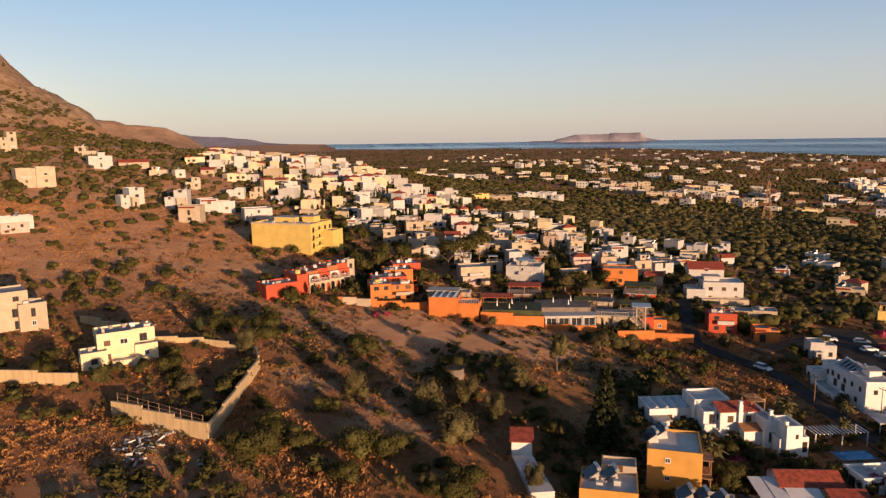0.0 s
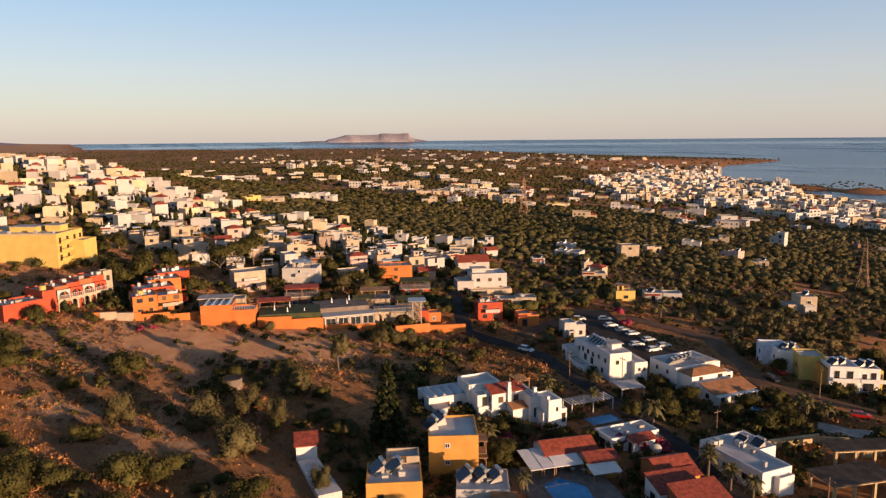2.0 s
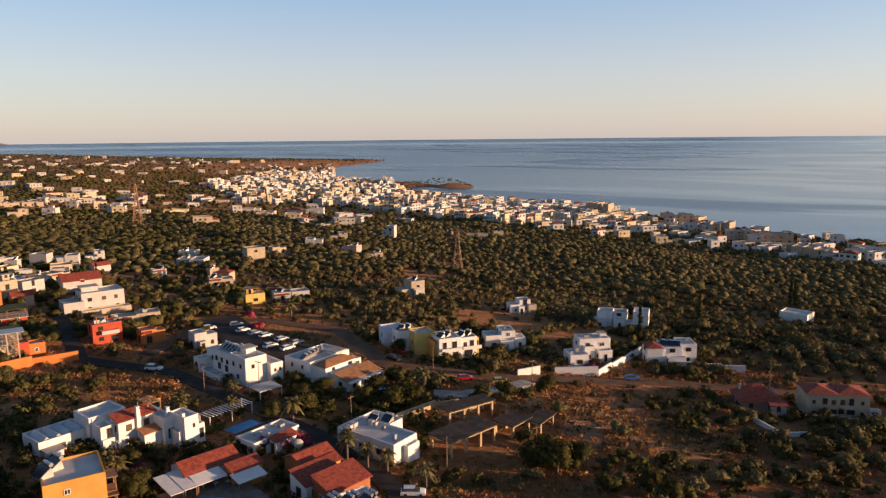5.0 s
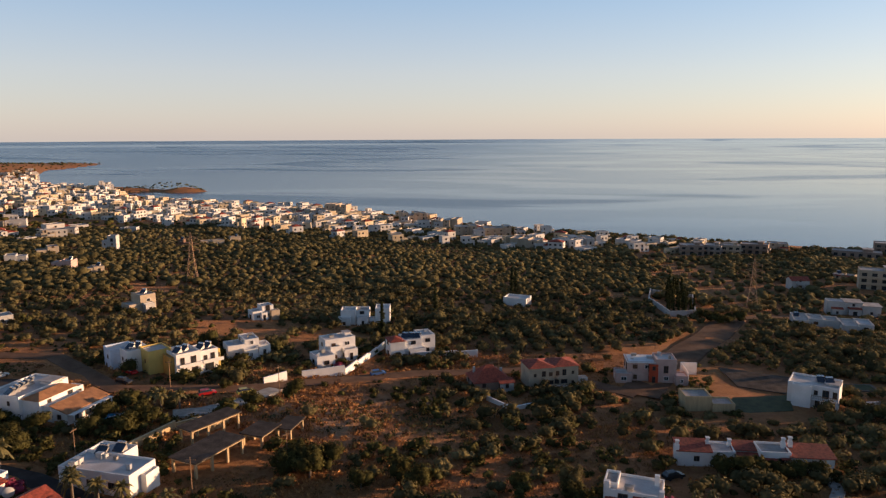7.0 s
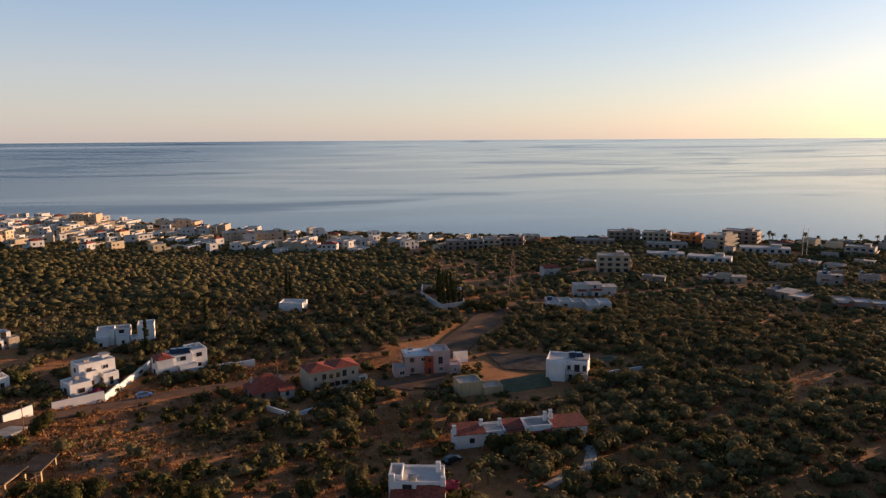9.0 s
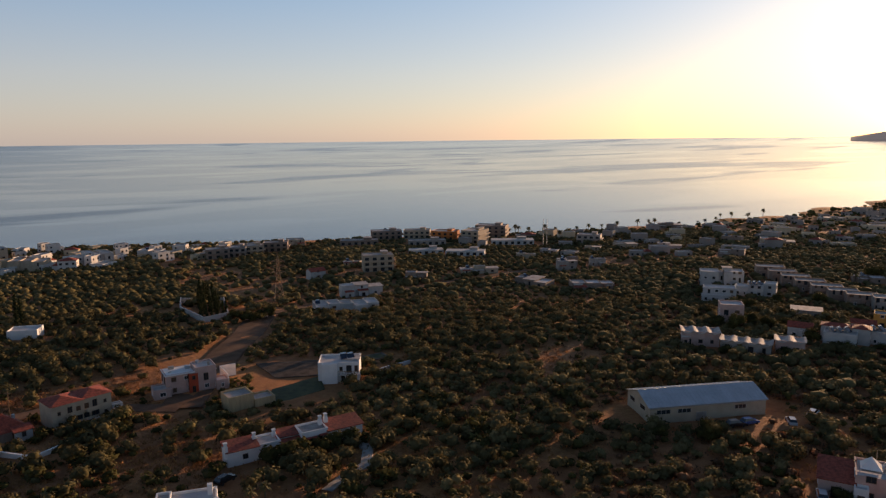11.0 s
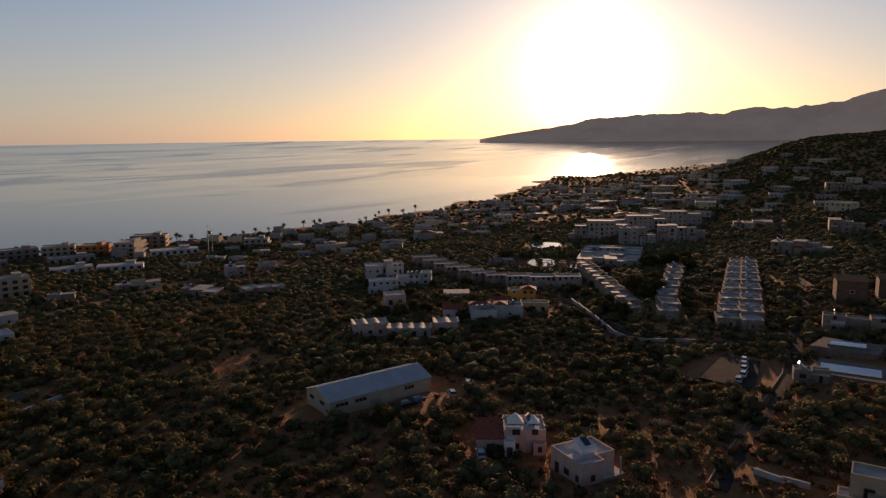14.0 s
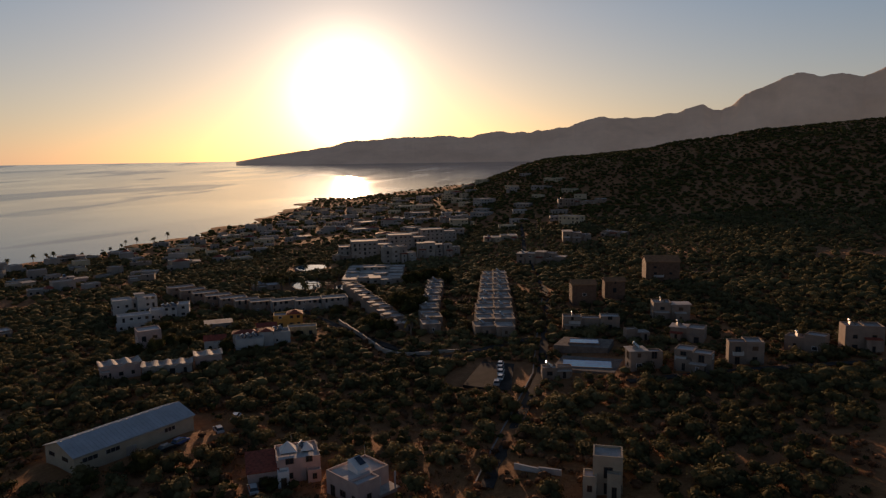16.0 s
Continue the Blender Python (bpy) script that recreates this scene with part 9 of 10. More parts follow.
plant("carob", 276.1, 187.2, 0.9)
plant("mound", 235.2, 130.0, 0.86)
plant("carob", 283.1, 106.5, 1.35)
plant("carob", 281.0, 102.0, 1.35)
plant("carob", 290.9, 102.1, 1.35)
plant("carob", 268.9, 96.1, 1.35)
plant("carob", 282.0, 96.7, 1.35)
plant("carob", 351.8, 126.0, 1.2)
plant("carob", 356.8, 123.4, 1.2)
plant("carob", 361.8, 120.8, 1.2)
plant("carob", 367.5, 117.4, 1.2)
plant("carob", 373.7, 113.3, 1.2)
plant("carob", 353.0, 105.2, 1.2)
plant("carob", 245.5, 102.6, 0.95)
plant("carob", 241.8, 97.5, 0.95)
plant("carob", 240.6, 94.4, 0.95)
plant("carob", 257.4, 106.2, 0.95)
plant("carob", 251.9, 107.8, 0.95)
plant("carob", 340.4, 147.4, 0.9)
plant("carob", 333.5, 140.6, 0.9)
plant("carob", 252.0, 81.9, 0.8)
plant("carob", 260.4, 77.7, 0.8)
plant("carob", 283.8, 83.7, 0.8)
plant("carob", 230.4, 106.8, 0.8)
plant("carob", 277.9, 131.2, 0.8)
plant("carob", 271.8, 131.6, 0.8)
plant("carob", 267.9, 121.5, 0.8)
plant("palm", 235.3, 83.9, 1.6)
plant("palm", 401.7, 198.5, 1.3)
plant("palm", 407.6, 217.1, 1.2)
plant("palm", 412.2, 202.6, 1.3)
plant("sallow", -105.7, 11.0, 0.50)
plant("mound", -108.9, 15.1, 0.59)
plant("mound", -119.0, 14.6, 0.68)
plant("mound", -101.8, 15.8, 0.77)
plant("sallow", -103.2, 32.9, 0.86)
plant("mound", -108.3, 38.6, 0.50)
plant("mound", -116.8, 39.4, 0.59)
plant("mound", -102.5, 39.0, 0.68)
plant("sallow", -120.9, 44.8, 0.77)
plant("mound", -129.0, 41.1, 0.86)
plant("mound", -113.9, 44.9, 0.50)
plant("mound", -135.6, 23.8, 0.59)
plant("sallow", -141.5, 21.3, 0.68)
plant("mound", -141.0, 31.0, 0.77)
plant("mound", -103.6, 44.9, 0.86)
plant("sallow", 1.0, 119.4, 1.15)
plant("mound", 13.1, 118.6, 0.8)
plant("pine", -244, 45, 1.25)
plant("pine", -248, 51.5, 1.3)
plant("pine", -253, 58.5, 1.35)
plant("carob", -204.6, 67.6, 1.05)
plant("carob", -224, 84, 1.1)
plant("carob", -207, -9, 0.8)
plant("carob", -203.6, 3.7, 0.6)
plant("carob", -183, -13, 0.8)
plant("carob", -180, -17, 0.7)
plant("carob", -236, 14, 1.2)
plant("carob", -244, 20, 1.3)
plant("carob", -250, 14, 1.3)
plant("carob", -256, 22, 1.2)
plant("carob", -262, 30, 1.2)
plant("carob", -232, 90, 1.1)
plant("carob", -246, 84, 1.1)
plant("carob", -287, 7.6, 1.0)
plant("carob", -288.4, 16.8, 1.1)
plant("carob", -283, 12, 0.9)
plant("carob", -99.5, 64.5, 0.75)
plant("carob", -151, -32.4, 1.0)
plant("carob", -146, -30, 0.7)
plant("carob", -150, -56, 0.8)
plant("carob", -158, -58, 0.8)
plant("carob", -109.5, 70, 0.7)
plant("carob", -84.2, 155.9, 0.5)
plant("carob", -179, -15.2, 0.75)
plant("carob", -182, -26.8, 0.7)
plant("carob", -181, -21, 0.75)
plant("carob", -101.1, 66.2, 0.8)
plant("carob", -106.6, 102.2, 0.7)
plant("carob", -105.9, 112.4, 0.7)
plant("carob", -107.5, 120.7, 0.75)
plant("carob", -96.7, 121.6, 0.8)
plant("carob", -88.1, 130.4, 0.8)
plant("carob", -91.5, 128, 0.7)
plant("carob", -228, 33, 0.8)
plant("carob", -222, -17, 0.8)
plant("carob", -65.9, 154.9, 0.85)
plant("carob", -72.2, 145.6, 0.8)
plant("carob", -112.3, 158, 0.7)
plant("carob", -105.4, 186, 1.0)
plant("carob", -101, 190, 0.9)
plant("carob", -95, 192, 0.9)
plant("carob", -35.6, 111.8, 0.75)
plant("carob", -25.8, 114.2, 0.8)
plant("carob", -30, 117, 0.7)
plant("carob", -48.8, 118.6, 1.0)
plant("carob", -46.5, 115, 1.0)
plant("carob", -44.5, 120, 0.9)
plant("carob", -51.5, 115.5, 0.9)
plant("carob", -8.1, 118.5, 0.7)
plant("carob", 1.8, 116.3, 0.75)
plant("carob", -65, 200, 0.9)
plant("carob", -240, 110, 0.9)
plant("carob", -236, 100, 0.9)
plant("carob", -232, 116, 0.8)
plant("carob", -117, 121, 0.6)
plant("carob", -108, 113, 0.85)
plant("carob", -104, 110, 0.8)
plant("carob", -98, 128, 0.8)
plant("carob", -92, 131, 0.75)
plant("palm", -120.9, 91, 0.9)
plant("palm", -88.9, 62.4, 0.75)
plant("palm", -75.6, 95.8, 0.95)
plant("palm", -71.3, 96, 0.9)
plant("palm", -62.6, 95.4, 0.85)
plant("palm", -81.8, 97.5, 0.95)
plant("palm", -108.2, 66.1, 1.0)
plant("palm", -107, 64, 0.85)
plant("palm", -114.7, 99, 0.8)
plant("palm", -90.3, 137.3, 0.9)
plant("palm", -93, 139, 0.85)
plant("palm", -87, 139.5, 0.8)
plant("palm", -80.6, 96.1, 1.0)
plant("palm", -99.6, 101.8, 1.1)
plant("palm", -122.8, 92.1, 1.1)
plant("palm", -105.8, 66.2, 1.0)
plant("palm", 22, 118, 0.6)
plant("palm", 25, 120, 0.6)
plant("palm", -141, 122, 0.9)
plant("palm", -122, 106, 0.8)
plant("palm", -170, 165, 1.0)
plant("palm", -163, 168, 1.0)
plant("cypress", -275.9, 110, 0.8)
plant("cypress", -290, 120, 0.8)
plant("cypress", -62, 222, 1.0)
plant("cypress", -51.8, 262.8, 1.0)
plant("cypress", -27, 321, 1.1)
plant("cypress", -25, 318, 1.0)
plant("cypress", -255, 150, 0.9)
plant("cypress", -250, 155, 0.8)
plant("cypress", 38.7, 288.9, 0.62)
plant("cypress", 40.6, 286.3, 0.68)
plant("cypress", 43.6, 292.3, 0.74)
plant("cypress", 45.2, 287.9, 0.80)
plant("cypress", 48.0, 292.3, 0.62)
plant("cypress", 50.3, 298.3, 0.68)
plant("carob", 51.0, 283.7, 0.85)
plant("carob", 53.0, 281.5, 0.85)
plant("carob", 55.4, 277.9, 0.85)
plant("carob", 58.0, 277.4, 0.85)
plant("carob", 61.2, 280.0, 0.85)
plant("carob", 64.1, 282.6, 0.85)
plant("bush", -137, -25, 1.2)
plant("bush", -128, -21.5, 1.5)
plant("bush", -140, -19.5, 1.6)
plant("bush", -147, -17.5, 1.4)
plant("bush", -133, -20.5, 1.4)
plant("bush", -146, -44, 1.6)
plant("bush", -152, -38, 1.5)
plant("bush", -95.5, 88, 1.2)
plant("bush", -103, 81, 1.4)
plant("bush", -100, 86, 1.4)
plant("bush", 30, 136.2, 1.6)
plant("bush", 33.5, 136.5, 1.8)
plant("bush", 37, 136.6, 1.9)
plant("bush", 40.5, 137, 1.8)
plant("bush", 44, 137.4, 1.6)
plant("bush", 48, 137.8, 1.5)
plant("bush", -224, -8, 1.8)
plant("bush", -221, 9, 1.5)
plant("bush", -199, 21, 1.4)
plant("bush", -90, 124, 1.8)
plant("blossom", -97.1, 89.2, 1.3)
plant("blossom", -94, 92.6, 1.2)
plant("blossom", -91.5, 96, 1.1)
plant("blossom", -107, 70.5, 0.9)
plant("blossom", -193.7, 14.8, 0.7)
plant("blossom", -194.5, 18, 0.6)
plant("blossom", 17, 118, 1.2)
plant("blossom", -63.5, 183, 1.0)
plant("blossom", -160, 150, 1.2)
plant("blossom", -172, 158, 1.2)
rng = random.Random(31)
for k in range(14):
    tree("cypress", 44 + rng.uniform(-4, 5), 296 + k * 2.6 + rng.uniform(-1, 1), rng.uniform(0.75, 1.05), k % 3)
for k in range(36):
    u = k / 36
    x, y = 240 + 420 * u + rng.uniform(-14, 14), 545 - 130 * u + 90 * u * u + rng.uniform(-14, 14)
    tree("palm", x, y, rng.uniform(0.9, 1.3), 10 + k % 3)
for k in range(18):
    tree("palm", 372 + rng.uniform(-55, 60), 190 + rng.uniform(-34, 36), rng.uniform(1.0, 1.5), 10 + k % 3)

# ---- groves, scrub and distant woods ----
CL = np.array(CLEAR)


def free(x, y, pad=0.0):
    ok = np.ones(len(x), bool)
    for i in range(0, len(CL), 200):
        c = CL[i:i + 200]
        ok &= ~((x[:, None] - c[None, :, 0]) ** 2 + (y[:, None] - c[None, :, 1]) ** 2 < (c[None, :, 2] + pad) ** 2).any(1)
    return ok & ((np.interp(x, COAST_X, COAST_Y) - y) * 0.85 > 14)


def jitter_grid(r0, r1, a0, a1, step, rs, jit=0.42):
    x, y = np.meshgrid(np.arange(-r1, r1, step), np.arange(-r1, r1, step))
    x, y = x.ravel() + rs.uniform(-jit, jit, x.size) * step, y.ravel() + rs.uniform(-jit, jit, x.size) * step
    r, a = np.hypot(x, y), np.degrees(np.arctan2(x, y))
    k = (r > r0) & (r < r1) & (a > a0) & (a < a1)
    return x[k], y[k]


def cover(x, y):
    """How densely trees stand: olive groves to the north and east, open dry slopes to the west."""
    west = smooth(-75, -160, x + 0.30 * y) * smooth(420, 300, np.hypot(x, y)) * smooth(260, 150, y)
    grove = (0.97 - 0.69 * west) * (1 - 0.28 * smooth(200, 165, np.hypot(x, y)) * smooth(-70, -30, x) * smooth(70, 20, x))
    hill = np.maximum(smooth(55, 110, ground(x, y) - bowl(x, y)), 0) * (x < 0)
    openl = np.clip(sum(hump(x, y, *q) for q in ((-62, 148, 1, 26, 16, 20), (-178, 30, 1, 45, 22, 70), (-48, 140, 1.2, 20, 14, 40), (132, 172, 0.95, 15, 13, 5), (30, 215, 0.45, 20, 10, 60), (-205, -75, 0.9, 60, 45), (-150, 160, 0.9, 30, 14, -20), (-330, 300, 0.5, 90, 30, 20), (178, 130, 0.8, 30, 12, -20), (-120, -60, 0.7, 30, 30), (-148, 84, 1.1, 34, 20, 60))), 0, 1)
    grove = grove * np.where((x > -135) & (x < -46) & (y > 40) & (y < 140), 0.2, 1)
    return np.clip(grove * (1 - 0.5 * hill) - openl, 0.03, 1) * np.where(fbm(x, y, 60, 8, 3) > -0.33, 1, 0.25) * np.where((np.hypot(x, y) > 480) & (x < -300) & (fbm(x, y, 150, 81, 4) > 0.02), 0.5, 1)


ORCHARD = [(-27.6, 211.7), (-31.8, 243.0), (18.6, 255.4), (20.4, 224.3)]


def keep(x, y, rs, amount=1.0, pad=1.0):
    k = (rs.rand(len(x)) < cover(x, y) * amount) & free(x, y, pad) & ~np.array([inside(ORCHARD, a, b) for a, b in zip(x, y)])
    return x[k], y[k]


rs = np.random.RandomState(14)
NEAR = [crown(rs, 3.2, 2.2, 1.6, 4, 108, 0.47, 0.74, 1.0) for _ in range(11)]
MID = [crown(rs, 4.7, 2.9, 1.3, 1, 14, 0.85, 1.0, 0.95) for _ in range(14)]
FAR = [crown(rs, 5.4, 2.5, 1.6, 1, 7, 1.3, 1.1) for _ in range(8)]
LOW = [crown(rs, 1.5, 0.9, 0.6, 1, 16, 0.4, 0.9) for _ in range(6)]
BUSH = [crown(rs, 1.35, 0.85, 0.62, 4, 72, 0.30, 0.62) for _ in range(9)]


def tuft(rs, blades=13):
    """Upright blades of dry grass."""
    a, r = rs.uniform(0, 2 * np.pi, blades), rs.uniform(0.05, 0.95, blades)
    q = np.stack([np.cos(a) * r, np.sin(a) * r, np.zeros(blades)], -1)
    d = rs.uniform(0, np.pi, blades)
    w = np.stack([np.cos(d), np.sin(d), np.zeros(blades)], -1) * rs.uniform(0.07, 0.20, (blades, 1))
    top = np.stack([rs.uniform(-0.25, 0.25, blades), rs.uniform(-0.25, 0.25, blades), rs.uniform(0.18, 0.46, blades)], -1)
    return np.stack([q - w, q + w, q + top], 1).reshape(-1, 3), np.arange(blades * 3).reshape(-1, 3)


TUFT = [tuft(rs) for _ in range(9)]
WISP = [crown(rs, 1.2, 0.75, 0.45, 3, 36, 0.26, 0) for _ in range(7)]

# the nearest olive trees stand singly
x, y = jitter_grid(92, 165, -62, 104, 5.2, rs)
x, y = keep(x, y, rs)
order = np.argsort(np.hypot(x, y))[:48]
for i in order:
    tree("olive", float(x[i]), float(y[i]), float(0.8 + 0.42 * rs.rand()), int(rs.randint(5)))


def stuff(name, label, category, protos, x, y, lo, hi, mat, rs, sink=0.15):
    if not len(x):
        return
    v, f, soft = scatter_mesh(protos, x, y, ground(x, y) + crags(x, y) - sink, rs.uniform(lo, hi, len(x)) * np.clip(1 + 0.55 * fbm(x, y, 38, 51, 3), 0.6, 1.4), rs)
    tagged(new(name, mesh_of(name, v, f, mat, True, soft)), label, category, kind="stuff")


rest = np.ones(len(x), bool)
rest[order] = False
x2, y2 = jitter_grid(165, 330, -64, 106, 4.6, rs)
x2, y2 = keep(x2, y2, rs)
x, y = np.concatenate([x[rest], x2]), np.concatenate([y[rest], y2])
pale = fbm(x, y, 34, 77, 3) + rs.uniform(-0.3, 0.3, len(x)) > 0.14
stuff("olive_grove_near", "rows of dull green olive trees on brown soil", "trees", NEAR, x[~pale], y[~pale], 0.62, 1.12, M_OLIVE, rs)
stuff("silver_grove_near", "patches of silvery young olive trees on brown soil", "trees", NEAR, x[pale], y[pale], 0.55, 1.0, M_SAGE, rs)
u, v = np.meshgrid(np.arange(-90, 90, 6.4), np.arange(-90, 90, 4.6))
u, v = u.ravel() + rs.uniform(-0.4, 0.4, u.size), v.ravel() + rs.uniform(-0.4, 0.4, u.size)
x, y = -5.1 + 0.97 * u - 0.24 * v, 233.6 + 0.24 * u + 0.97 * v
k = np.array([inside(ORCHARD, a, b) for a, b in zip(x, y)]) & free(x, y, 0.5)
stuff("orchard_rows", "silvery olive trees planted in straight rows", "trees", NEAR, x[k], y[k], 0.95, 1.2, M_OLIVE, rs)
x, y = jitter_grid(330, 640, -80, 106, 4.85, rs)
x, y = keep(x, y, rs, 1.05)
pale = fbm(x, y, 55, 78, 3) + rs.uniform(-0.3, 0.3, len(x)) > 0.12
stuff("olive_grove", "dense olive groves down to the shore", "trees", MID, x[~pale], y[~pale], 0.7, 1.26, M_OLIVE, rs)
stuff("silver_grove", "patches of silvery olive trees down to the shore", "trees", MID, x[pale], y[pale], 0.55, 1.05, M_SAGE, rs)
x, y = jitter_grid(640, 1500, -100, 106, 10.4, rs)
x, y = keep(x, y, rs, 1.0)
stuff("far_grove", "distant dark green groves on the plain", "trees", FAR, x, y, 0.6, 1.08, M_GREEN, rs)
x, y = jitter_grid(1500, 3600, -100, 106, 22, rs)
x, y = keep(x, y, rs, 0.9)
stuff("far_wood", "distant dark green groves on the plain", "trees", FAR, x, y, 0.7, 1.4, M_GREEN, rs)
x, y = jitter_grid(88, 230, -42, 106, 2.6, rs, 0.5)
k = (rs.rand(len(x)) < 0.3 * (fbm(x, y, 26, 61, 3) > -0.1)) & free(x, y, -0.6)
stuff("thorn_shrubs", "low reddish brown thorn shrubs on dry soil", "scrub", WISP, x[k], y[k], 0.5, 1.4, M_THORN, rs)
x, y = jitter_grid(560, 1120, -120, -103, 7, rs, 0.5)
k = (rs.rand(len(x)) < 0.42 * (fbm(x, y, 70, 71, 3) > -0.05)) & (ground(x, y) > 60)
stuff("mountain_scrub", "dark scrub dotted over the rocky mountain flank", "scrub", FAR, x[k], y[k], 0.25, 0.7, M_GREEN, rs, 0.3)
x, y = jitter_grid(85, 300, -118, -42, 2.4, rs, 0.5)
k = (rs.rand(len(x)) < 0.34 * (fbm(x, y, 20, 63, 3) > 0.02) + 0.04) & free(x, y, -0.6) & (hump(x, y, -178, 34, 1, 36, 13, 68) < 0.5)
stuff("slope_thorn_shrubs", "low reddish brown thorn shrubs on dry soil", "scrub", WISP, x[k], y[k], 0.45, 1.3, M_THORN, rs)
x, y = rs.uniform(-745, -565, 260), rs.uniform(985, 1065, 260)
k = ground(x, y) > 1.5
stuff("headland_scrub", "dark low scrub covering the headland", "scrub", FAR, x[k], y[k], 0.4, 0.9, M_GREEN, rs)
SPIRE = [crown(rs, 1.5, 5.0, 4.4, 2, 60, 0.5, 0.9) for _ in range(4)]
x, y = rs.uniform(-420, -170, 240), rs.uniform(-60, 330, 240)
k = (np.array([inside(VILLAGE, a, b) for a, b in zip(x, y)]) | (rs.rand(240) < 0.25)) & free(x, y, 0.3)
stuff("village_cypresses", "dark cypress trees standing among village houses", "trees", SPIRE, x[k], y[k], 0.6, 1.1, M_DARKGREEN, rs)
# western slope
x, y = jitter_grid(92, 300, -118, -60, 5.6, rs, 0.45)
thick = np.clip(hump(x, y, -128, 40, 0.5, 26, 20) + hump(x, y, -122, -3, 0.6, 16, 12) + hump(x, y, -212, -40, 0.4, 40, 14, 20) + 0.03 + 0.4 * (fbm(x, y, 30, 21, 3) > 0.24), 0, 0.85)
k = (rs.rand(len(x)) < thick * np.where((x > -172) & (x < -98) & (y > -22) & (y < 64), 0.12, 1)) & free(x, y, 0.3) & (hump(x, y, -180, 30, 1, 36, 16, 68) < 0.5)
stuff("hillside_trees", "scattered green carob and olive trees on a dry slope", "trees", NEAR, x[k], y[k], 0.45, 1.0, M_GREEN, rs)
x, y = jitter_grid(215, 700, -118, -48, 6.6, rs, 0.45)
k = (rs.rand(len(x)) < np.where(y < 10, 0.55, 0.75) * np.where(np.hypot(x, y) > 300, 1, (y > 55) * 1.0)) & free(x, y, -2.2)
stuff("hillside_groves", "green trees among village houses", "trees", MID, x[k], y[k], 0.6, 1.2, M_GREEN, rs)
x, y = jitter_grid(85, 260, -118, -40, 3.2, rs, 0.48)
k = (rs.rand(len(x)) < 0.42 * (fbm(x, y, 24, 2, 3) > 0.16) + 0.02) & free(x, y, -0.8)
stuff("green_scrub", "low green scrub on the dry slope", "scrub", BUSH, x[k], y[k], 0.6, 1.9, M_GREEN, rs)
x, y = jitter_grid(250, 340, -118, -72, 1.3, rs, 0.5)
k = (rs.rand(len(x)) < 0.5) & free(x, y, -1.0)
stuff("upper_dry_grass", "dry straw-coloured grass on the upper slope", "grass", TUFT, x[k], y[k], 0.8, 1.7, M_SCRUB, rs, 0.05)
x, y = jitter_grid(85, 250, -118, -40, 0.72, rs, 0.5)
k = (rs.rand(len(x)) < np.where(np.hypot(x, y) < 190, 0.34, 0.2) * (fbm(x, y, 18, 33, 3) > -0.45) * (hump(x, y, -178, 34, 1, 36, 15, 68) < 0.45)) & free(x, y, -1.0)
stuff("dry_grass", "dry straw-coloured grass and thorn scrub", "grass", TUFT, x[k], y[k], 0.55, 1.25, M_SCRUB, rs, 0.05)
x, y = jitter_grid(85, 225, -40, 106, 1.4, rs, 0.5)
k = (rs.rand(len(x)) < np.where(x < 20, 0.85, 0.2)) & free(x, y, -1.0)
stuff("dry_undergrowth", "tufts of dry brown grass between the trees", "grass", TUFT, x[k], y[k], 0.6, 1.5, M_SCRUB, rs, 0.05)
x, y = jitter_grid(230, 700, -118, -70, 5.5, rs, 0.5)
k = (rs.rand(len(x)) < np.where(np.hypot(x, y) > 335, 0.7, 0.07)) & free(x, y, -1)
stuff("hill_scrub", "low scrub dotted over the mountain slope", "scrub", LOW, x[k], y[k], 1.0, 2.2, M_OLIVE, rs)
x, y = jitter_grid(550, 1400, 64, 110, 8, rs, 0.5)
k = (rs.rand(len(x)) < 0.92 * (ground(x, y) > 25)) & free(x, y, 0)
stuff("ridge_scrub", "dark scrub covering the eastern ridge", "scrub", FAR, x[k], y[k], 0.5, 1.05, M_GREEN, rs)
x, y = jitter_grid(88, 260, -60, 106, 3.6, rs, 0.5)
k = (rs.rand(len(x)) < 0.42 * cover(x, y)) & free(x, y, -0.5)
stuff("grove_undergrowth", "low dark undergrowth between olive trees", "scrub", LOW, x[k], y[k], 0.6, 1.8, M_GREEN, rs)
x, y = jitter_grid(78, 180, -72, -30, 2.6, rs, 0.5)
k = (rs.rand(len(x)) < 0.62 * (x + 0.2 * y < -35) * (x > -126) * (y > 38) * (y < 135)) & free(x, y, -1.2)
stuff("garden_shrubs", "dense green garden shrubs between the houses", "shrubs", BUSH, x[k], y[k], 0.7, 1.7, M_GREEN, rs)
# gardens close to the walls of the eastern houses and the hotel
CL = np.array([c for i, c in enumerate(CLEAR) if i not in TIGHT])


def off_walls(x, y, pad):
    ok = free(x, y, pad - 1.4)
    for cx, cy, rz, w, d in TIGHT.values():
        c, s = math.cos(radians(rz)), math.sin(radians(rz))
        u, v = (x - cx) * c + (y - cy) * s, -(x - cx) * s + (y - cy) * c
        ok &= (np.abs(u) > w / 2 + pad) | (np.abs(v) > d / 2 + pad)
    return ok


x, y = jitter_grid(100, 430, 40, 106, 3.0, rs, 0.5)
k = (rs.rand(len(x)) < 0.46 * (fbm(x, y, 16, 91, 3) > -0.25)) & off_walls(x, y, 0.9)
stuff("eastern_garden_shrubs", "reddish brown and dry shrubs filling gardens between hotel buildings", "shrubs", LOW, x[k], y[k], 0.7, 1.7, M_THORN, rs)
x, y = jitter_grid(190, 430, 40, 106, 5.6, rs, 0.5)
k = (rs.rand(len(x)) < 0.85) & off_walls(x, y, 1.8)
stuff("hotel_garden_trees", "small dark trees between rows of hotel bungalows", "trees", MID, x[k], y[k], 0.5, 1.05, M_OLIVE, rs)
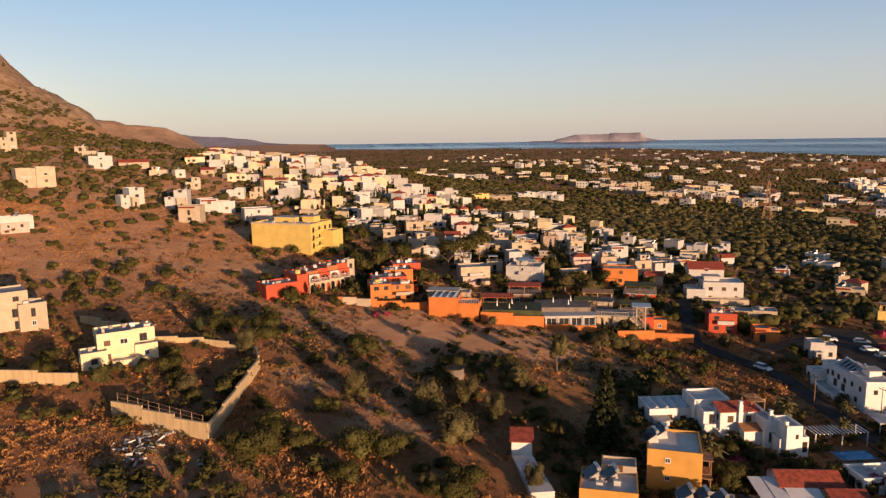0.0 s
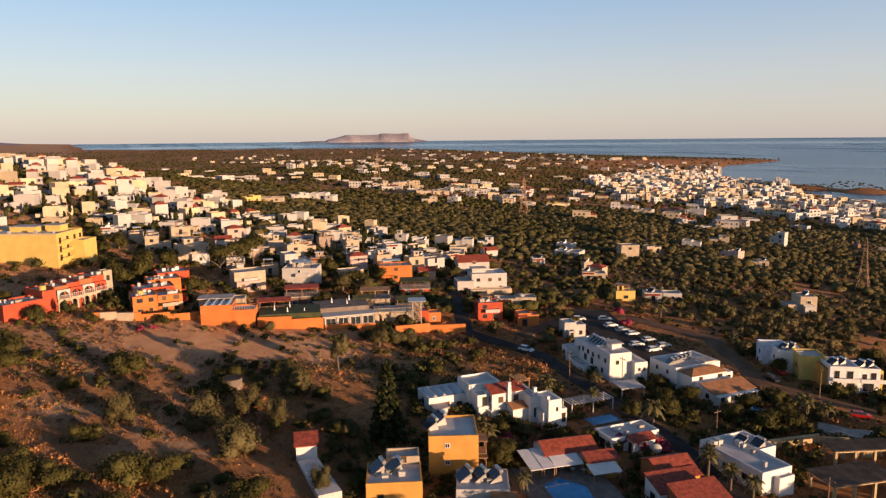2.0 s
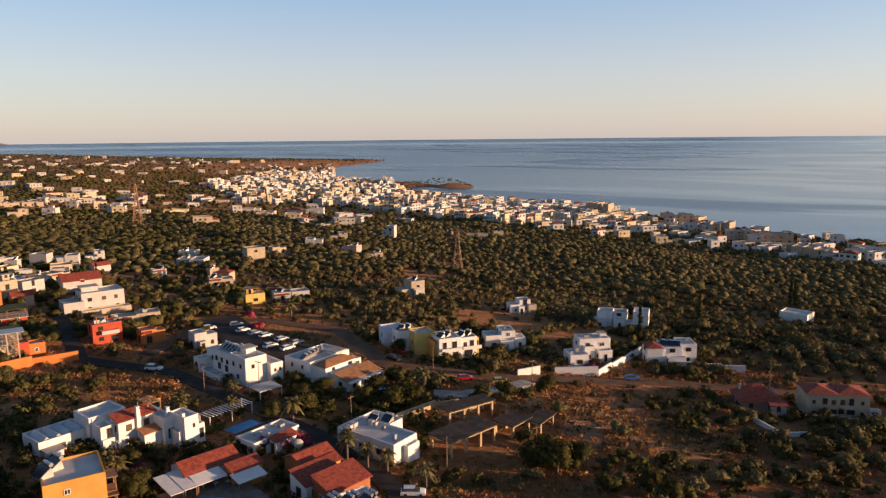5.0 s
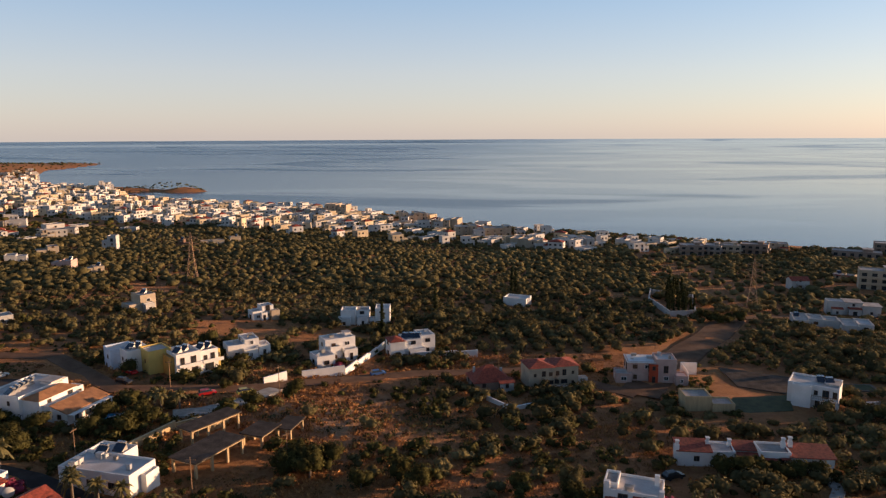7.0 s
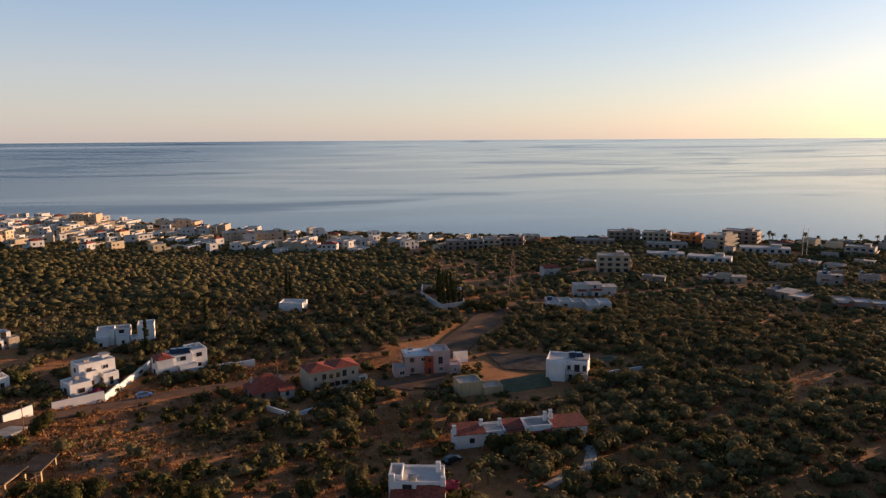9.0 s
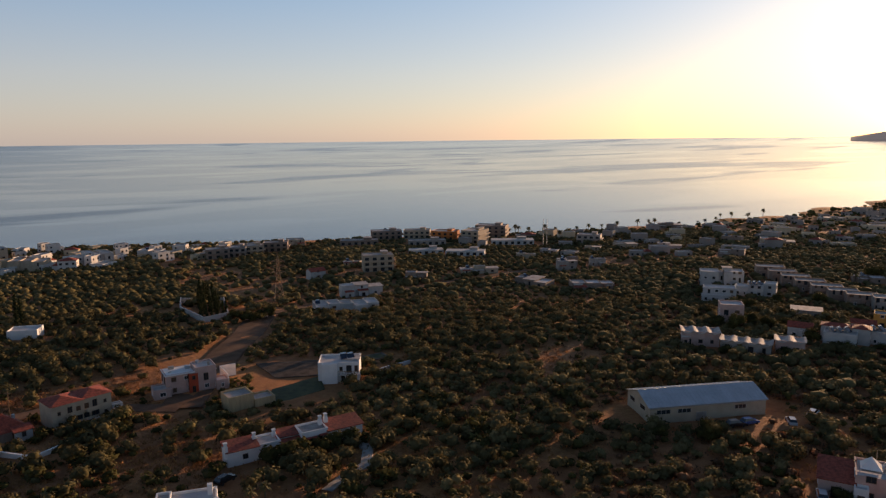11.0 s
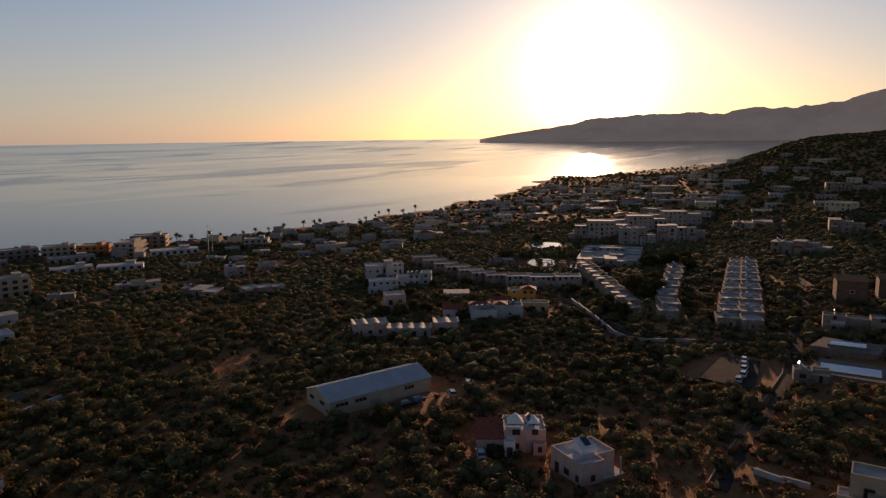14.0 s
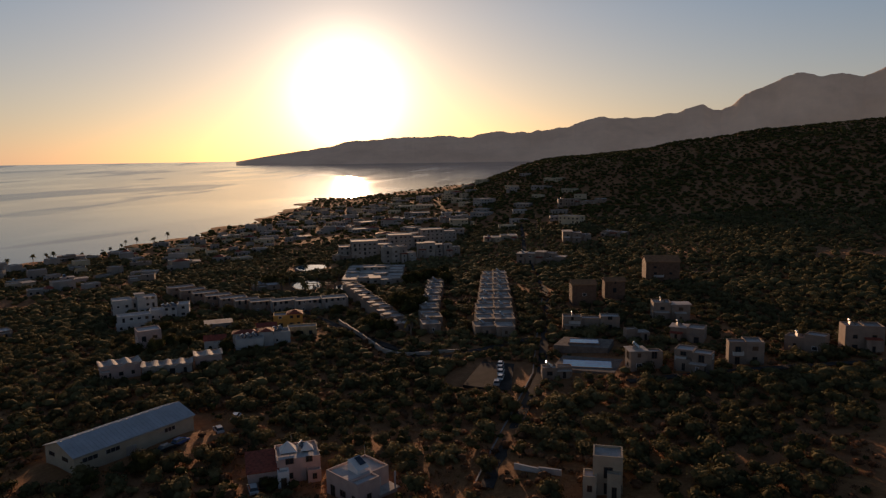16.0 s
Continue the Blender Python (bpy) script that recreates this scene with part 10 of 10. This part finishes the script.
x, y = jitter_grid(85, 345, -112, 40, 1.9, rs, 0.5)
by_wall = np.zeros(len(x), bool)
for cx, cy, rz, w, d in TIGHT.values():
    if math.hypot(cx, cy) < 345:
        c, s = math.cos(radians(rz)), math.sin(radians(rz))
        u, v = np.abs((x - cx) * c + (y - cy) * s) - w / 2, np.abs(-(x - cx) * s + (y - cy) * c) - d / 2
        by_wall |= (np.maximum(u, v) > 0.9) & (np.maximum(u, v) < 4.2)
k = by_wall & (rs.rand(len(x)) < 0.38 * (fbm(x, y, 9, 93, 3) > -0.05)) & off_walls(x, y, 0.8)
stuff("house_garden_shrubs", "dark green garden shrubs growing along house walls", "shrubs", BUSH, x[k], y[k], 0.8, 2.0, M_GREEN, rs)
x, y = jitter_grid(150, 345, -100, 40, 6.5, rs, 0.5)
by_wall = np.zeros(len(x), bool)
for cx, cy, rz, w, d in TIGHT.values():
    by_wall |= np.hypot(x - cx, y - cy) < max(w, d) * 0.5 + 6
k = by_wall & (rs.rand(len(x)) < np.where(x < -150, 0.7, 0.38)) & off_walls(x, y, 1.9)
stuff("house_garden_trees", "small green trees standing in gardens between houses", "trees", NEAR, x[k], y[k], 0.6, 1.15, M_GREEN, rs)
x, y = jitter_grid(98, 205, -32, 40, 3.4, rs, 0.5)
k = (rs.rand(len(x)) < 0.27 * (fbm(x, y, 15, 95, 3) > 0.03)) & off_walls(x, y, 2.0) & (hump(x, y, -58, 144, 1, 16, 10, 20) < 0.5)
stuff("field_shrubs", "rounded dark green shrubs scattered over a dry field", "scrub", BUSH, x[k], y[k], 1.0, 2.4, M_GREEN, rs)
CUSHION = [crown(rs, 0.95, 0.5, 0.3, 2, 22, 0.26, 0) for _ in range(9)]
x, y = jitter_grid(85, 215, -118, -8, 1.75, rs, 0.5)
k = (rs.rand(len(x)) < 0.30 + 0.5 * (fbm(x, y, 12, 97, 3) > 0)) & (x < 5) & free(x, y, -0.9) & (hump(x, y, -178, 34, 1, 36, 13, 68) < 0.6)
green = fbm(x, y, 21, 99, 3) + rs.uniform(-0.25, 0.25, len(x)) > 0.06
stuff("straw_cushions", "low cushions of dry straw-coloured grass on the slope", "grass", CUSHION, x[k & ~green], y[k & ~green], 0.6, 1.5, M_SCRUB, rs)
stuff("heath_cushions", "low cushions of grey-green heath on the slope", "scrub", CUSHION, x[k & green], y[k & green], 0.7, 1.7, M_OLIVE, rs)
t = np.linspace(0, 1, 11)
x, y = -142.7 + -11.8 * t, -21.4 + 6.5 * t
stuff("wall_creeper", "green bushes leaning over a buff terrace wall", "shrubs", BUSH, x, y, 1.1, 1.7, M_GREEN, rs, -0.7)
